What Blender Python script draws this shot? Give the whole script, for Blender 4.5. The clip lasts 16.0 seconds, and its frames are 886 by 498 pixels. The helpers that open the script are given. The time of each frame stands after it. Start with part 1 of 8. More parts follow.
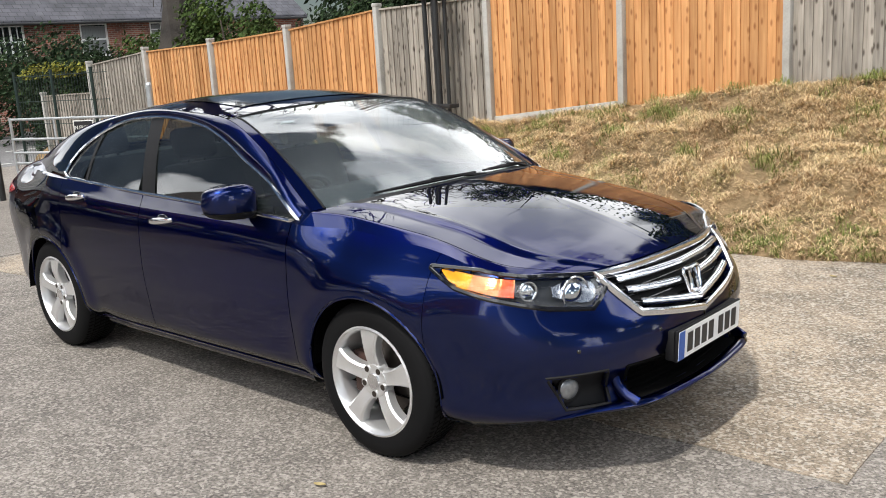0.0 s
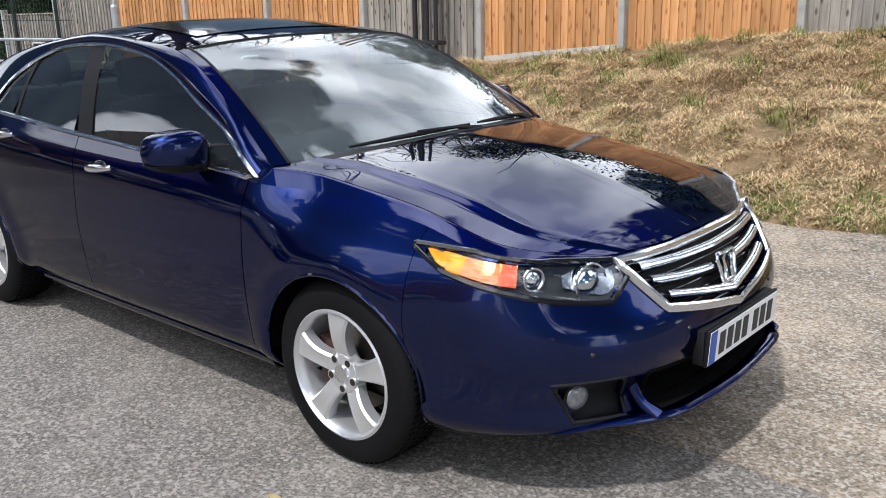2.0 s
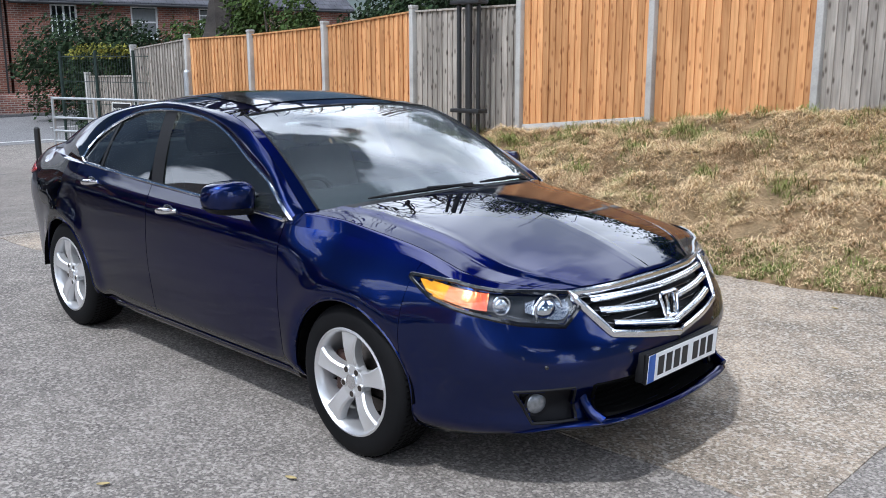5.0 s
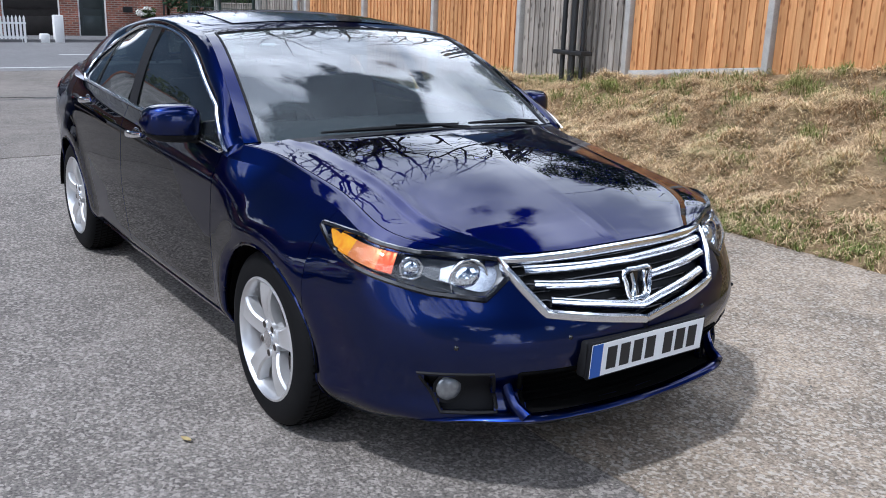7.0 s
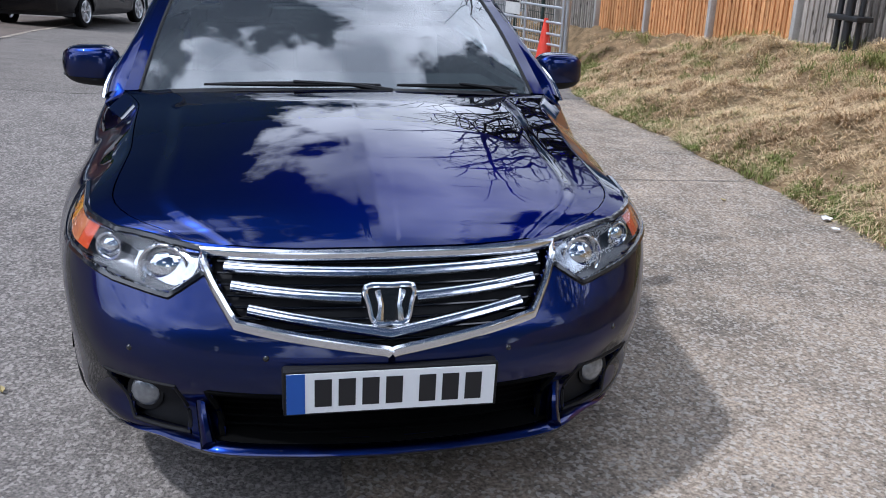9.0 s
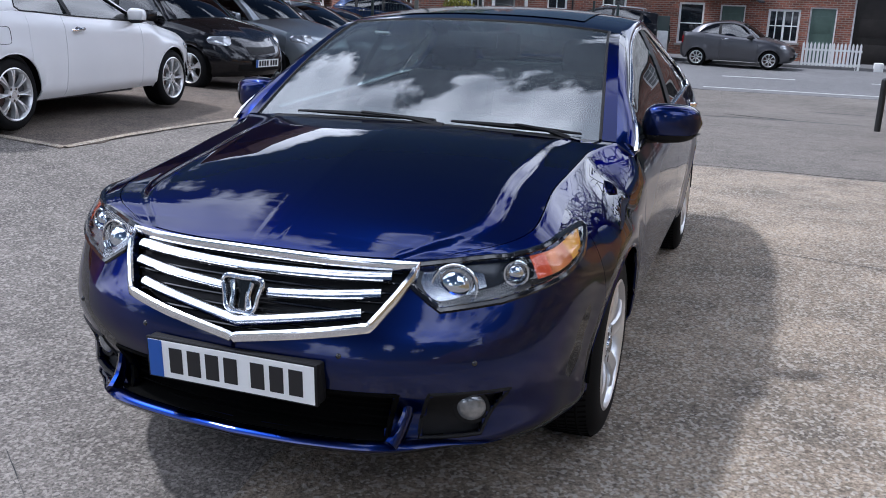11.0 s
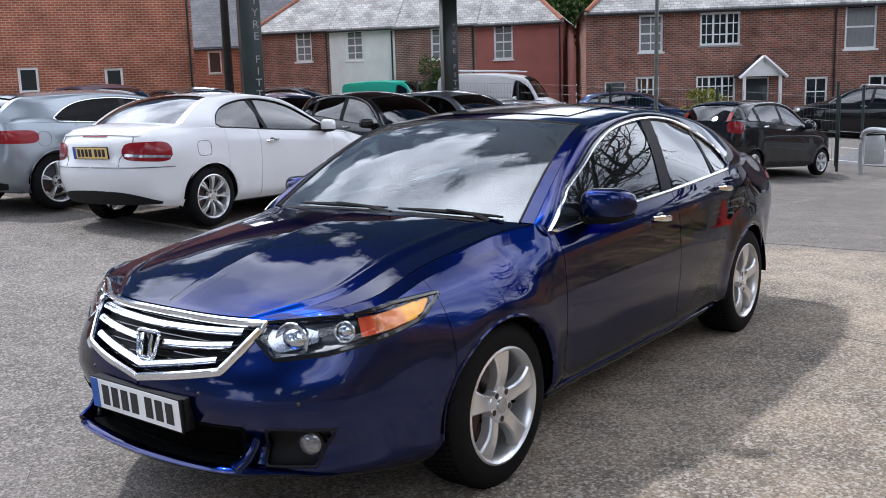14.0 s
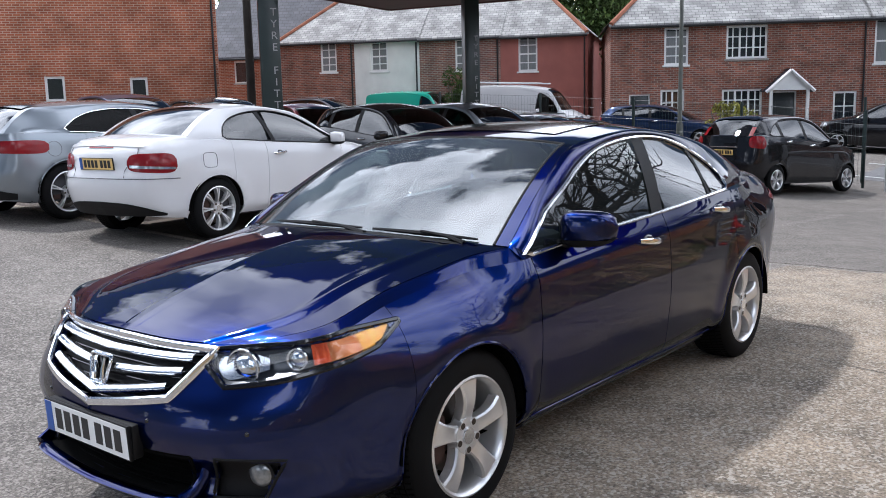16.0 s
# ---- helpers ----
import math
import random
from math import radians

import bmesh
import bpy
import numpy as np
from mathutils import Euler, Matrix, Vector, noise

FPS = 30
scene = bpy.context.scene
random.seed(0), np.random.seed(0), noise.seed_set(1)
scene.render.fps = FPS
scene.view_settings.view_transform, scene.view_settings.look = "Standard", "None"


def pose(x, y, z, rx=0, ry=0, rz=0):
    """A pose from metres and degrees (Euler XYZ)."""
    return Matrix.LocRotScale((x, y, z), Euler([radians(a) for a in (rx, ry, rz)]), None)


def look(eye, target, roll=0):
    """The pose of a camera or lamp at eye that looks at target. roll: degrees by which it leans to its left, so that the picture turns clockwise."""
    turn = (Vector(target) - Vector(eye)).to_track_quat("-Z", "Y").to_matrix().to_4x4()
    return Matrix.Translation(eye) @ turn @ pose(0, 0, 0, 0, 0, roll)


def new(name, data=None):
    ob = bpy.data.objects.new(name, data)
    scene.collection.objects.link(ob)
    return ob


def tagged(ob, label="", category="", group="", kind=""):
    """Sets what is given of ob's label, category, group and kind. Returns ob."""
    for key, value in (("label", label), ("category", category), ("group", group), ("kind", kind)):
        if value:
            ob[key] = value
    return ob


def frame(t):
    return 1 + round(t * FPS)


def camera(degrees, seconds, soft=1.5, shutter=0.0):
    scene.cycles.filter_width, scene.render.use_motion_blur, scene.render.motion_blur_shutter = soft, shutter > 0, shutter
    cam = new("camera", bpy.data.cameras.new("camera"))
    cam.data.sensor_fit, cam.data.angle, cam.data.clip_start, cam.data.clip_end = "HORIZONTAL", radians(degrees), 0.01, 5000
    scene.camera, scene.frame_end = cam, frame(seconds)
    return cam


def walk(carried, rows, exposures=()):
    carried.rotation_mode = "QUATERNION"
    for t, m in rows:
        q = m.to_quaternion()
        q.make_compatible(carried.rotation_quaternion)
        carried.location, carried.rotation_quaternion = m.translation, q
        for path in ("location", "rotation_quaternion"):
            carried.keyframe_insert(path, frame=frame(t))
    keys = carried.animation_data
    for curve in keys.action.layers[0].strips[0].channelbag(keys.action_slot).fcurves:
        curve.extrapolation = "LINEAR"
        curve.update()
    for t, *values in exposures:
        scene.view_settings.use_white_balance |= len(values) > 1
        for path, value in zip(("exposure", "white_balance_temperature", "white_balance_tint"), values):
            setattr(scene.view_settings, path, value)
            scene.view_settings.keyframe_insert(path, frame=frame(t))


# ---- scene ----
cam = camera(52.29, 16.0, 0.95)
PATH = [
    (0.0, pose(3.898, -3.189, 1.582, 77.88, 3.41, 41.84)),
    (0.5, pose(3.663, -3.034, 1.568, 76.79, 1.91, 40.58)),
    (1.0, pose(3.511, -2.939, 1.558, 76.32, 1.22, 40.95)),
    (1.5, pose(3.480, -2.812, 1.535, 74.21, 1.54, 40.32)),
    (2.0, pose(3.462, -2.750, 1.562, 73.91, 1.16, 40.95)),
    (2.5, pose(3.533, -2.827, 1.586, 76.17, 0.04, 44.31)),
    (3.0, pose(3.720, -3.013, 1.607, 77.65, 0.05, 43.63)),
    (3.5, pose(3.861, -3.167, 1.639, 77.60, -0.22, 42.87)),
    (6.0, pose(4.150, -2.881, 1.610, 77.18, -0.34, 47.27)),
    (6.5, pose(4.086, -2.529, 1.579, 75.71, -1.26, 49.14)),
    (7.0, pose(4.208, -2.148, 1.543, 74.37, -1.95, 55.09)),
    (7.5, pose(4.316, -1.706, 1.541, 73.53, -4.38, 60.61)),
    (8.0, pose(4.297, -1.227, 1.578, 71.88, -4.08, 65.49)),
    (10.5, pose(4.449, 0.927, 1.446, 73.62, -1.60, 102.84)),
    (11.0, pose(4.333, 1.294, 1.466, 74.54, -1.77, 109.73)),
    (11.5, pose(4.323, 1.687, 1.456, 75.74, -2.80, 116.44)),
    (12.0, pose(4.185, 2.005, 1.435, 76.25, -3.92, 120.51)),
    (12.5, pose(4.027, 2.266, 1.449, 76.67, -4.69, 123.16)),
    (13.0, pose(3.955, 2.541, 1.451, 77.43, -2.97, 126.98)),
    (13.5, pose(3.991, 2.665, 1.484, 79.87, -0.05, 127.60)),
    (14.0, pose(4.113, 2.738, 1.502, 80.42, 1.75, 127.25)),
    (14.5, pose(4.054, 2.771, 1.529, 80.43, 1.59, 127.61)),
    (15.0, pose(3.943, 2.836, 1.529, 80.80, 1.49, 127.53)),
    (15.5, pose(3.895, 2.844, 1.521, 80.82, 1.29, 128.10)),
    (16.0, pose(3.877, 2.840, 1.526, 81.13, 1.31, 129.07)),
]
walk(cam, PATH, [(0.0, -0.27, 6400, 10), (0.5, -0.54, 6450, 9), (1.0, -0.66, 6120, 11), (1.5, -0.56, 6000, 11), (3.5, -0.38, 5580, 11), (6.0, -0.43, 5580, 12), (8.0, -0.68, 5420, 14), (10.5, -0.66, 5480, 15), (12.5, -0.60, 5560, 14), (14.5, -0.52, 5740, 13), (16.0, -0.52, 5740, 13)])

# ---- world, sun ----
SUN_DIR = Vector((0.06, -0.505, 0.86)).normalized()
world = bpy.data.worlds.new("sky")
scene.world = world
world.use_nodes = True
wn, wl = world.node_tree.nodes, world.node_tree.links
wn.clear()
sky = wn.new("ShaderNodeTexSky")
sky.sky_type, sky.sun_disc = "NISHITA", False
sky.sun_elevation = math.asin(SUN_DIR.z)
sky.sun_rotation = math.atan2(SUN_DIR.x, SUN_DIR.y)
sky.air_density, sky.dust_density = 1.0, 0.4
coord = wn.new("ShaderNodeTexCoord")
flat = wn.new("ShaderNodeMapping")
flat.inputs["Scale"].default_value = (1.0, -1.0, 1.0)
flat.inputs["Location"].default_value = (-1.13, -29.49, -26.31)
puff = wn.new("ShaderNodeTexNoise")
puff.inputs["Scale"].default_value, puff.inputs["Detail"].default_value, puff.inputs["Roughness"].default_value = 1.8, 8.0, 0.54
ramp = wn.new("ShaderNodeValToRGB")
ramp.color_ramp.elements[0].position, ramp.color_ramp.elements[1].position = 0.485, 0.515
ramp.color_ramp.elements[0].color, ramp.color_ramp.elements[1].color = (1, 1, 1, 1), (0, 0, 0, 1)
shade = wn.new("ShaderNodeTexNoise")
shade.inputs["Scale"].default_value, shade.inputs["Detail"].default_value = 3.2, 7.0
tone = wn.new("ShaderNodeValToRGB")
tone.color_ramp.elements[0].position, tone.color_ramp.elements[1].position = 0.36, 0.66
tone.color_ramp.elements[0].color, tone.color_ramp.elements[1].color = (36.0, 38.0, 41.0, 1), (130.0, 130.0, 129.0, 1)
mixc = wn.new("ShaderNodeMixRGB")
back = wn.new("ShaderNodeBackground")
back.inputs["Strength"].default_value = 0.05
wout = wn.new("ShaderNodeOutputWorld")
for a, b in ((coord.outputs["Generated"], flat.inputs["Vector"]), (flat.outputs["Vector"], puff.inputs["Vector"]), (flat.outputs["Vector"], shade.inputs["Vector"]),
             (puff.outputs["Fac"], ramp.inputs["Fac"]), (shade.outputs["Fac"], tone.inputs["Fac"]), (ramp.outputs["Color"], mixc.inputs["Fac"]),
             (sky.outputs["Color"], mixc.inputs["Color1"]), (tone.outputs["Color"], mixc.inputs["Color2"]), (mixc.outputs["Color"], back.inputs["Color"]),
             (back.outputs["Background"], wout.inputs["Surface"])):
    wl.new(a, b)
lamp = bpy.data.lights.new("sun", "SUN")
lamp.energy, lamp.angle, lamp.color = 4.5, radians(3.0), (1.0, 0.95, 0.87)
sun = new("sun", lamp)
sun.matrix_basis = look(SUN_DIR * 60, (0, 0, 0))


# ---- materials ----
def material(name, color, rough=0.6, metal=0.0, coat=0.0, scale=6.0, vary=0.25, bump=0.0, bump_scale=60.0, color2=None, spec=0.5, per_object=0.0, emit=None, stretch=None, coat_rough=0.03, coat_ior=1.5, edge=None):
    """A surface with two scales of colour change, fine relief and, if asked, a change from piece to piece."""
    m = bpy.data.materials.new(name)
    m.use_nodes = True
    n, l = m.node_tree.nodes, m.node_tree.links
    b = n["Principled BSDF"]
    b.inputs["Roughness"].default_value, b.inputs["Metallic"].default_value = rough, metal
    b.inputs["Coat Weight"].default_value, b.inputs["Coat Roughness"].default_value = coat, coat_rough
    b.inputs["Specular IOR Level"].default_value = spec
    b.inputs["Coat IOR"].default_value = coat_ior
    if edge:
        b.inputs["Specular Tint"].default_value = (*edge, 1)
    c1 = (*color, 1)
    c2 = (*(color2 if color2 else [c * (1 - vary) for c in color]), 1)
    tc = n.new("ShaderNodeTexCoord")
    mp = n.new("ShaderNodeMapping")
    if stretch:
        mp.inputs["Scale"].default_value = stretch
    l.new(tc.outputs["Object"], mp.inputs["Vector"])
    big = n.new("ShaderNodeTexNoise")
    big.inputs["Scale"].default_value, big.inputs["Detail"].default_value = scale, 8.0
    fine = n.new("ShaderNodeTexNoise")
    fine.inputs["Scale"].default_value, fine.inputs["Detail"].default_value = bump_scale, 6.0
    l.new(mp.outputs["Vector"], big.inputs["Vector"])
    l.new(mp.outputs["Vector"], fine.inputs["Vector"])
    add = n.new("ShaderNodeMath")
    add.operation = "MULTIPLY_ADD"
    add.inputs[1].default_value, add.inputs[2].default_value = 0.45, 0.0
    l.new(fine.outputs["Fac"], add.inputs[0])
    tot = n.new("ShaderNodeMath")
    tot.operation = "ADD"
    l.new(big.outputs["Fac"], tot.inputs[0])
    l.new(add.outputs[0], tot.inputs[1])
    ra = n.new("ShaderNodeValToRGB")
    ra.color_ramp.elements[0].position, ra.color_ramp.elements[1].position = 0.45, 0.98
    ra.color_ramp.elements[0].color, ra.color_ramp.elements[1].color = c2, c1
    l.new(tot.outputs[0], ra.inputs["Fac"])
    last = ra.outputs["Color"]
    if per_object:
        oi = n.new("ShaderNodeObjectInfo")
        hv = n.new("ShaderNodeHueSaturation")
        mr = n.new("ShaderNodeMapRange")
        mr.inputs["To Min"].default_value, mr.inputs["To Max"].default_value = 1 - per_object, 1 + per_object
        l.new(oi.outputs["Random"], mr.inputs["Value"])
        l.new(mr.outputs["Result"], hv.inputs["Value"])
        l.new(last, hv.inputs["Color"])
        last = hv.outputs["Color"]
    l.new(last, b.inputs["Base Color"])
    if bump:
        bp = n.new("ShaderNodeBump")
        bp.inputs["Strength"].default_value, bp.inputs["Distance"].default_value = 1.0, bump
        l.new(fine.outputs["Fac"], bp.inputs["Height"])
        l.new(bp.outputs["Normal"], b.inputs["Normal"])
    if emit:
        b.inputs["Emission Color"].default_value, b.inputs["Emission Strength"].default_value = (*emit[0], 1), emit[1]
    return m


def glass_material(name, tint, gloss=1.0, ior=1.8, dust=0.0):
    """Thin pane: see-through, with a mirror image that grows at a slant."""
    m = bpy.data.materials.new(name)
    m.use_nodes = True
    n, l = m.node_tree.nodes, m.node_tree.links
    n.clear()
    out, mix = n.new("ShaderNodeOutputMaterial"), n.new("ShaderNodeMixShader")
    tr, gl, fr = n.new("ShaderNodeBsdfTransparent"), n.new("ShaderNodeBsdfGlossy"), n.new("ShaderNodeLayerWeight")
    pw, lift = n.new("ShaderNodeMath"), n.new("ShaderNodeMath")
    f0 = ((ior - 1) / (ior + 1)) ** 2
    tr.inputs["Color"].default_value = (*tint, 1)
    gl.inputs["Roughness"].default_value = 0.0
    gl.inputs["Color"].default_value = (gloss, gloss, gloss, 1)
    fr.inputs["Blend"].default_value = 0.5
    pw.operation, lift.operation = "POWER", "MULTIPLY_ADD"
    pw.inputs[1].default_value = 5.0
    lift.inputs[1].default_value, lift.inputs[2].default_value = 1 - f0, f0
    l.new(fr.outputs["Facing"], pw.inputs[0])
    l.new(pw.outputs[0], lift.inputs[0])
    l.new(lift.outputs[0], mix.inputs["Fac"])
    l.new(tr.outputs[0], mix.inputs[1])
    l.new(gl.outputs[0], mix.inputs[2])
    l.new(mix.outputs[0], out.inputs["Surface"])
    if dust:
        film, df, ns, amount = n.new("ShaderNodeMixShader"), n.new("ShaderNodeBsdfDiffuse"), n.new("ShaderNodeTexNoise"), n.new("ShaderNodeMath")
        df.inputs["Color"].default_value = (0.56, 0.62, 0.63, 1)
        ns.inputs["Scale"].default_value, ns.inputs["Detail"].default_value = 3.0, 8
        amount.operation = "MULTIPLY"
        amount.inputs[1].default_value = dust * 2
        l.new(ns.outputs["Fac"], amount.inputs[0])
        l.new(amount.outputs[0], film.inputs["Fac"])
        l.new(mix.outputs[0], film.inputs[1])
        l.new(df.outputs[0], film.inputs[2])
        l.new(film.outputs[0], out.inputs["Surface"])
    return m


def paint(name, color, metal=0.4, rough=0.35, edge=None):
    return material(name, color, rough, metal, coat=1.0, scale=1.2, vary=0.08, bump_scale=900.0, coat_rough=0.0, spec=0.12, coat_ior=1.40, edge=edge)


M_blue = paint("blue_metallic_paint", (0.0045, 0.0135, 0.088), 1.0, 0.29, edge=(0.014, 0.038, 0.215))
M_chrome = material("chrome", (0.84, 0.85, 0.87), 0.15, 1.0, vary=0.05)
M_black = material("black_plastic", (0.008, 0.008, 0.009), 0.6, spec=0.25, vary=0.3, bump=0.0004, bump_scale=400)
M_gloss = material("gloss_black", (0.008, 0.008, 0.009), 0.12, coat=0.5, vary=0.2)
M_rubber = material("tyre_rubber", (0.006, 0.006, 0.0065), 0.75, spec=0.15, vary=0.35, bump=0.0005, bump_scale=200)
M_alloy = material("silver_alloy", (0.74, 0.74, 0.74), 0.32, 0.75, vary=0.08, coat=0.4)
M_disc = material("brake_disc", (0.10, 0.085, 0.075), 0.4, 0.9, vary=0.4)
M_rust = material("rusty_steel", (0.085, 0.045, 0.035), 0.7, 0.3, vary=0.4)
M_glass = glass_material("tinted_glass", (0.30, 0.35, 0.34), 1.0, ior=1.82, dust=0.015)
M_screen = glass_material("windscreen_glass", (0.55, 0.64, 0.64), ior=2.3, dust=0.06)
M_dark = glass_material("dark_glass", (0.12, 0.14, 0.14))
M_darkscreen = glass_material("dark_rear_glass", (0.10, 0.12, 0.12), ior=2.7)
# dark tint and weak mirror image stand in for dark reflections in the panes
M_dimglass = glass_material("dimmed_side_glass", (0.05, 0.055, 0.06), 0.18, ior=1.5)
M_clear = glass_material("clear_glass", (0.90, 0.92, 0.94), 1.0, ior=1.5)
M_amber = material("amber_reflector", (1.0, 0.55, 0.02), 0.25, 0.35, coat=0.3, color2=(0.85, 0.22, 0.008), scale=14, spec=0.3, bump=0.0008, bump_scale=40, stretch=(3.0, 3.0, 0.1))
M_amber_red = material("orange_red_reflector", (0.85, 0.14, 0.03), 0.25, 0.35, coat=0.3, color2=(0.62, 0.06, 0.015), scale=14, bump=0.0008, bump_scale=40, spec=0.3, stretch=(3.0, 3.0, 0.1))
M_peach = material("peach_reflector", (0.85, 0.34, 0.12), 0.22, 0.45, coat=0.3, color2=(0.55, 0.11, 0.025), scale=16, bump=0.0008, bump_scale=40, spec=0.3, stretch=(1.2, 1.2, 6.0))
M_redlamp = material("red_lamp", (0.24, 0.006, 0.010), 0.25, coat=0.2, spec=0.3, vary=0.25, scale=9, bump=0.0008, bump_scale=90)
M_reflect = material("satin_reflector", (0.72, 0.74, 0.78), 0.22, 0.9, vary=0.25, scale=30)
M_mirror = material("lamp_reflector", (0.85, 0.86, 0.88), 0.06, 1.0, vary=0.05)
M_seat = material("black_seat_fabric", (0.035, 0.035, 0.037), 0.9, vary=0.3, bump=0.001, bump_scale=300)
M_dash = material("dashboard_plastic", (0.05, 0.05, 0.054), 0.7, vary=0.25, bump=0.0004, bump_scale=300)
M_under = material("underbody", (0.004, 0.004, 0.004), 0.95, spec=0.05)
M_plate_w = material("white_plate", (0.88, 0.89, 0.88), 0.35, vary=0.06)
M_plate_y = material("yellow_plate", (0.80, 0.56, 0.20), 0.35, vary=0.08)
M_plate_b = material("plate_blue", (0.02, 0.10, 0.42), 0.4, vary=0.1)
M_ink = material("plate_ink", (0.012, 0.012, 0.014), 0.45)


# ---- helpers for meshes ----
def part(name, bm, mat, parent=None, label="", smooth=True, sharp=40):
    """Links a bmesh as one mesh object under a thing or a part."""
    me = bpy.data.meshes.new(name)
    bm.normal_update()
    bm.to_mesh(me)
    bm.free()
    for mm in (mat if isinstance(mat, (list, tuple)) else [mat]):
        me.materials.append(mm)
    if smooth:
        me.shade_smooth()
        me.set_sharp_from_angle(angle=radians(sharp))
    ob = new(name, me)
    if parent:
        ob.parent = parent
    if label:
        tagged(ob, label)
    return ob


def thing(name, label, category, group="", kind="", m=None):
    ob = new(name)
    tagged(ob, label, category, group, kind)
    if m is not None:
        ob.matrix_basis = m
    return ob


def add_box(bm, x0, x1, y0, y1, z0, z1, bevel=0.0, m=None):
    r = bmesh.ops.create_cube(bm, size=1.0)
    vs = r["verts"]
    bmesh.ops.transform(bm, matrix=Matrix.Translation(((x0 + x1) / 2, (y0 + y1) / 2, (z0 + z1) / 2)) @ Matrix.Diagonal((x1 - x0, y1 - y0, z1 - z0, 1)), verts=vs)
    if bevel:
        es = list({e for v in vs for e in v.link_edges})
        g = bmesh.ops.bevel(bm, geom=es, offset=bevel, segments=2, affect="EDGES", profile=0.5)
        vs = list({v for f in g["faces"] for v in f.verts} | {v for v in vs if v.is_valid})
    if m is not None:
        bmesh.ops.transform(bm, matrix=m, verts=vs)
    return vs


def box(name, dims, mat, parent=None, bevel=0.0, m=None, label="", smooth=True):
    bm = bmesh.new()
    add_box(bm, *dims, bevel=bevel, m=m)
    return part(name, bm, mat, parent, label, smooth)


def add_cyl(bm, p0, p1, r0, r1=None, seg=16, caps=True):
    p0, p1 = Vector(p0), Vector(p1)
    d = p1 - p0
    r = bmesh.ops.create_cone(bm, cap_ends=caps, segments=seg, radius1=r0, radius2=r0 if r1 is None else r1, depth=d.length)
    bmesh.ops.transform(bm, matrix=Matrix.Translation((p0 + p1) / 2) @ d.to_track_quat("Z", "Y").to_matrix().to_4x4(), verts=r["verts"])
    return r["verts"]


def add_tube(bm, pts, r, seg=8, closed=False, flat=1.0, up=None):
    """A tube along points; r may be a list; flat squeezes it across."""
    pts = [Vector(p) for p in pts]
    n = len(pts)
    rings = []
    for i, p in enumerate(pts):
        a = pts[(i - 1) % n] if (closed or i > 0) else p
        b = pts[(i + 1) % n] if (closed or i < n - 1) else p
        t = (b - a).normalized()
        u = Vector(up) if up is not None else Vector((0, 0, 1))
        if abs(t.dot(u)) > 0.95:
            u = Vector((1, 0, 0))
        s = t.cross(u).normalized()
        w = s.cross(t).normalized()
        rr = r[i] if isinstance(r, (list, tuple)) else r
        rings.append([bm.verts.new(p + s * math.cos(k * 2 * math.pi / seg) * rr * flat + w * math.sin(k * 2 * math.pi / seg) * rr) for k in range(seg)])
    last = n if closed else n - 1
    for i in range(last):
        for k in range(seg):
            bm.faces.new((rings[i][k], rings[i][(k + 1) % seg], rings[(i + 1) % n][(k + 1) % seg], rings[(i + 1) % n][k]))
    if not closed:
        bm.faces.new(rings[0][::-1])
        bm.faces.new(rings[-1])


def add_grid(bm, rows, flip=False):
    """Faces between rows of points; returns the rows of vertices."""
    vs = [[bm.verts.new(p) for p in row] for row in rows]
    for a, b in zip(vs, vs[1:]):
        for i in range(len(a) - 1):
            f = (a[i], a[i + 1], b[i + 1], b[i])
            bm.faces.new(f[::-1] if flip else f)
    return vs


def curve(pts):
    """A smooth function through (x, value) pairs."""
    pts = sorted(pts)
    xs, ys = np.array([p[0] for p in pts], float), np.array([p[1] for p in pts], float)
    d = np.diff(ys) / np.diff(xs)
    m = np.concatenate(([d[0]], np.where(d[:-1] * d[1:] > 0, 2 * d[:-1] * d[1:] / (d[:-1] + d[1:] + 1e-12), 0), [d[-1]]))

    def f(x):
        x = min(max(x, xs[0]), xs[-1])
        i = int(min(max(np.searchsorted(xs, x) - 1, 0), len(xs) - 2))
        h = xs[i + 1] - xs[i]
        t = (x - xs[i]) / h
        return float((1 + 2 * t) * (1 - t) ** 2 * ys[i] + t * (1 - t) ** 2 * h * m[i] + t * t * (3 - 2 * t) * ys[i + 1] + t * t * (t - 1) * h * m[i + 1])
    return f


def spline(pts, n, closed=False):
    """n points along a smooth line through pts, evenly spaced by length."""
    P = [Vector(p) for p in pts]
    k = len(P)
    fine = []
    for i in range(k if closed else k - 1):
        if closed:
            p0, p1, p2, p3 = P[i - 1], P[i], P[(i + 1) % k], P[(i + 2) % k]
        else:
            p1, p2 = P[i], P[i + 1]
            p0 = P[i - 1] if i else p1 * 2 - p2
            p3 = P[i + 2] if i + 2 < k else p2 * 2 - p1
        for s in range(24):
            t = s / 24
            fine.append(0.5 * ((2 * p1) + (p2 - p0) * t + (2 * p0 - 5 * p1 + 4 * p2 - p3) * t * t + (3 * p1 - p0 - 3 * p2 + p3) * t ** 3))
    fine.append(P[0].copy() if closed else P[-1].copy())
    acc = [0.0]
    for a, b in zip(fine, fine[1:]):
        acc.append(acc[-1] + (b - a).length)
    out = []
    j = 0
    m = n if closed else n - 1
    for i in range(n):
        s = acc[-1] * i / m
        while j < len(acc) - 2 and acc[j + 1] < s:
            j += 1
        g = acc[j + 1] - acc[j]
        out.append(fine[j].lerp(fine[j + 1], (s - acc[j]) / g if g > 1e-9 else 0))
    return out


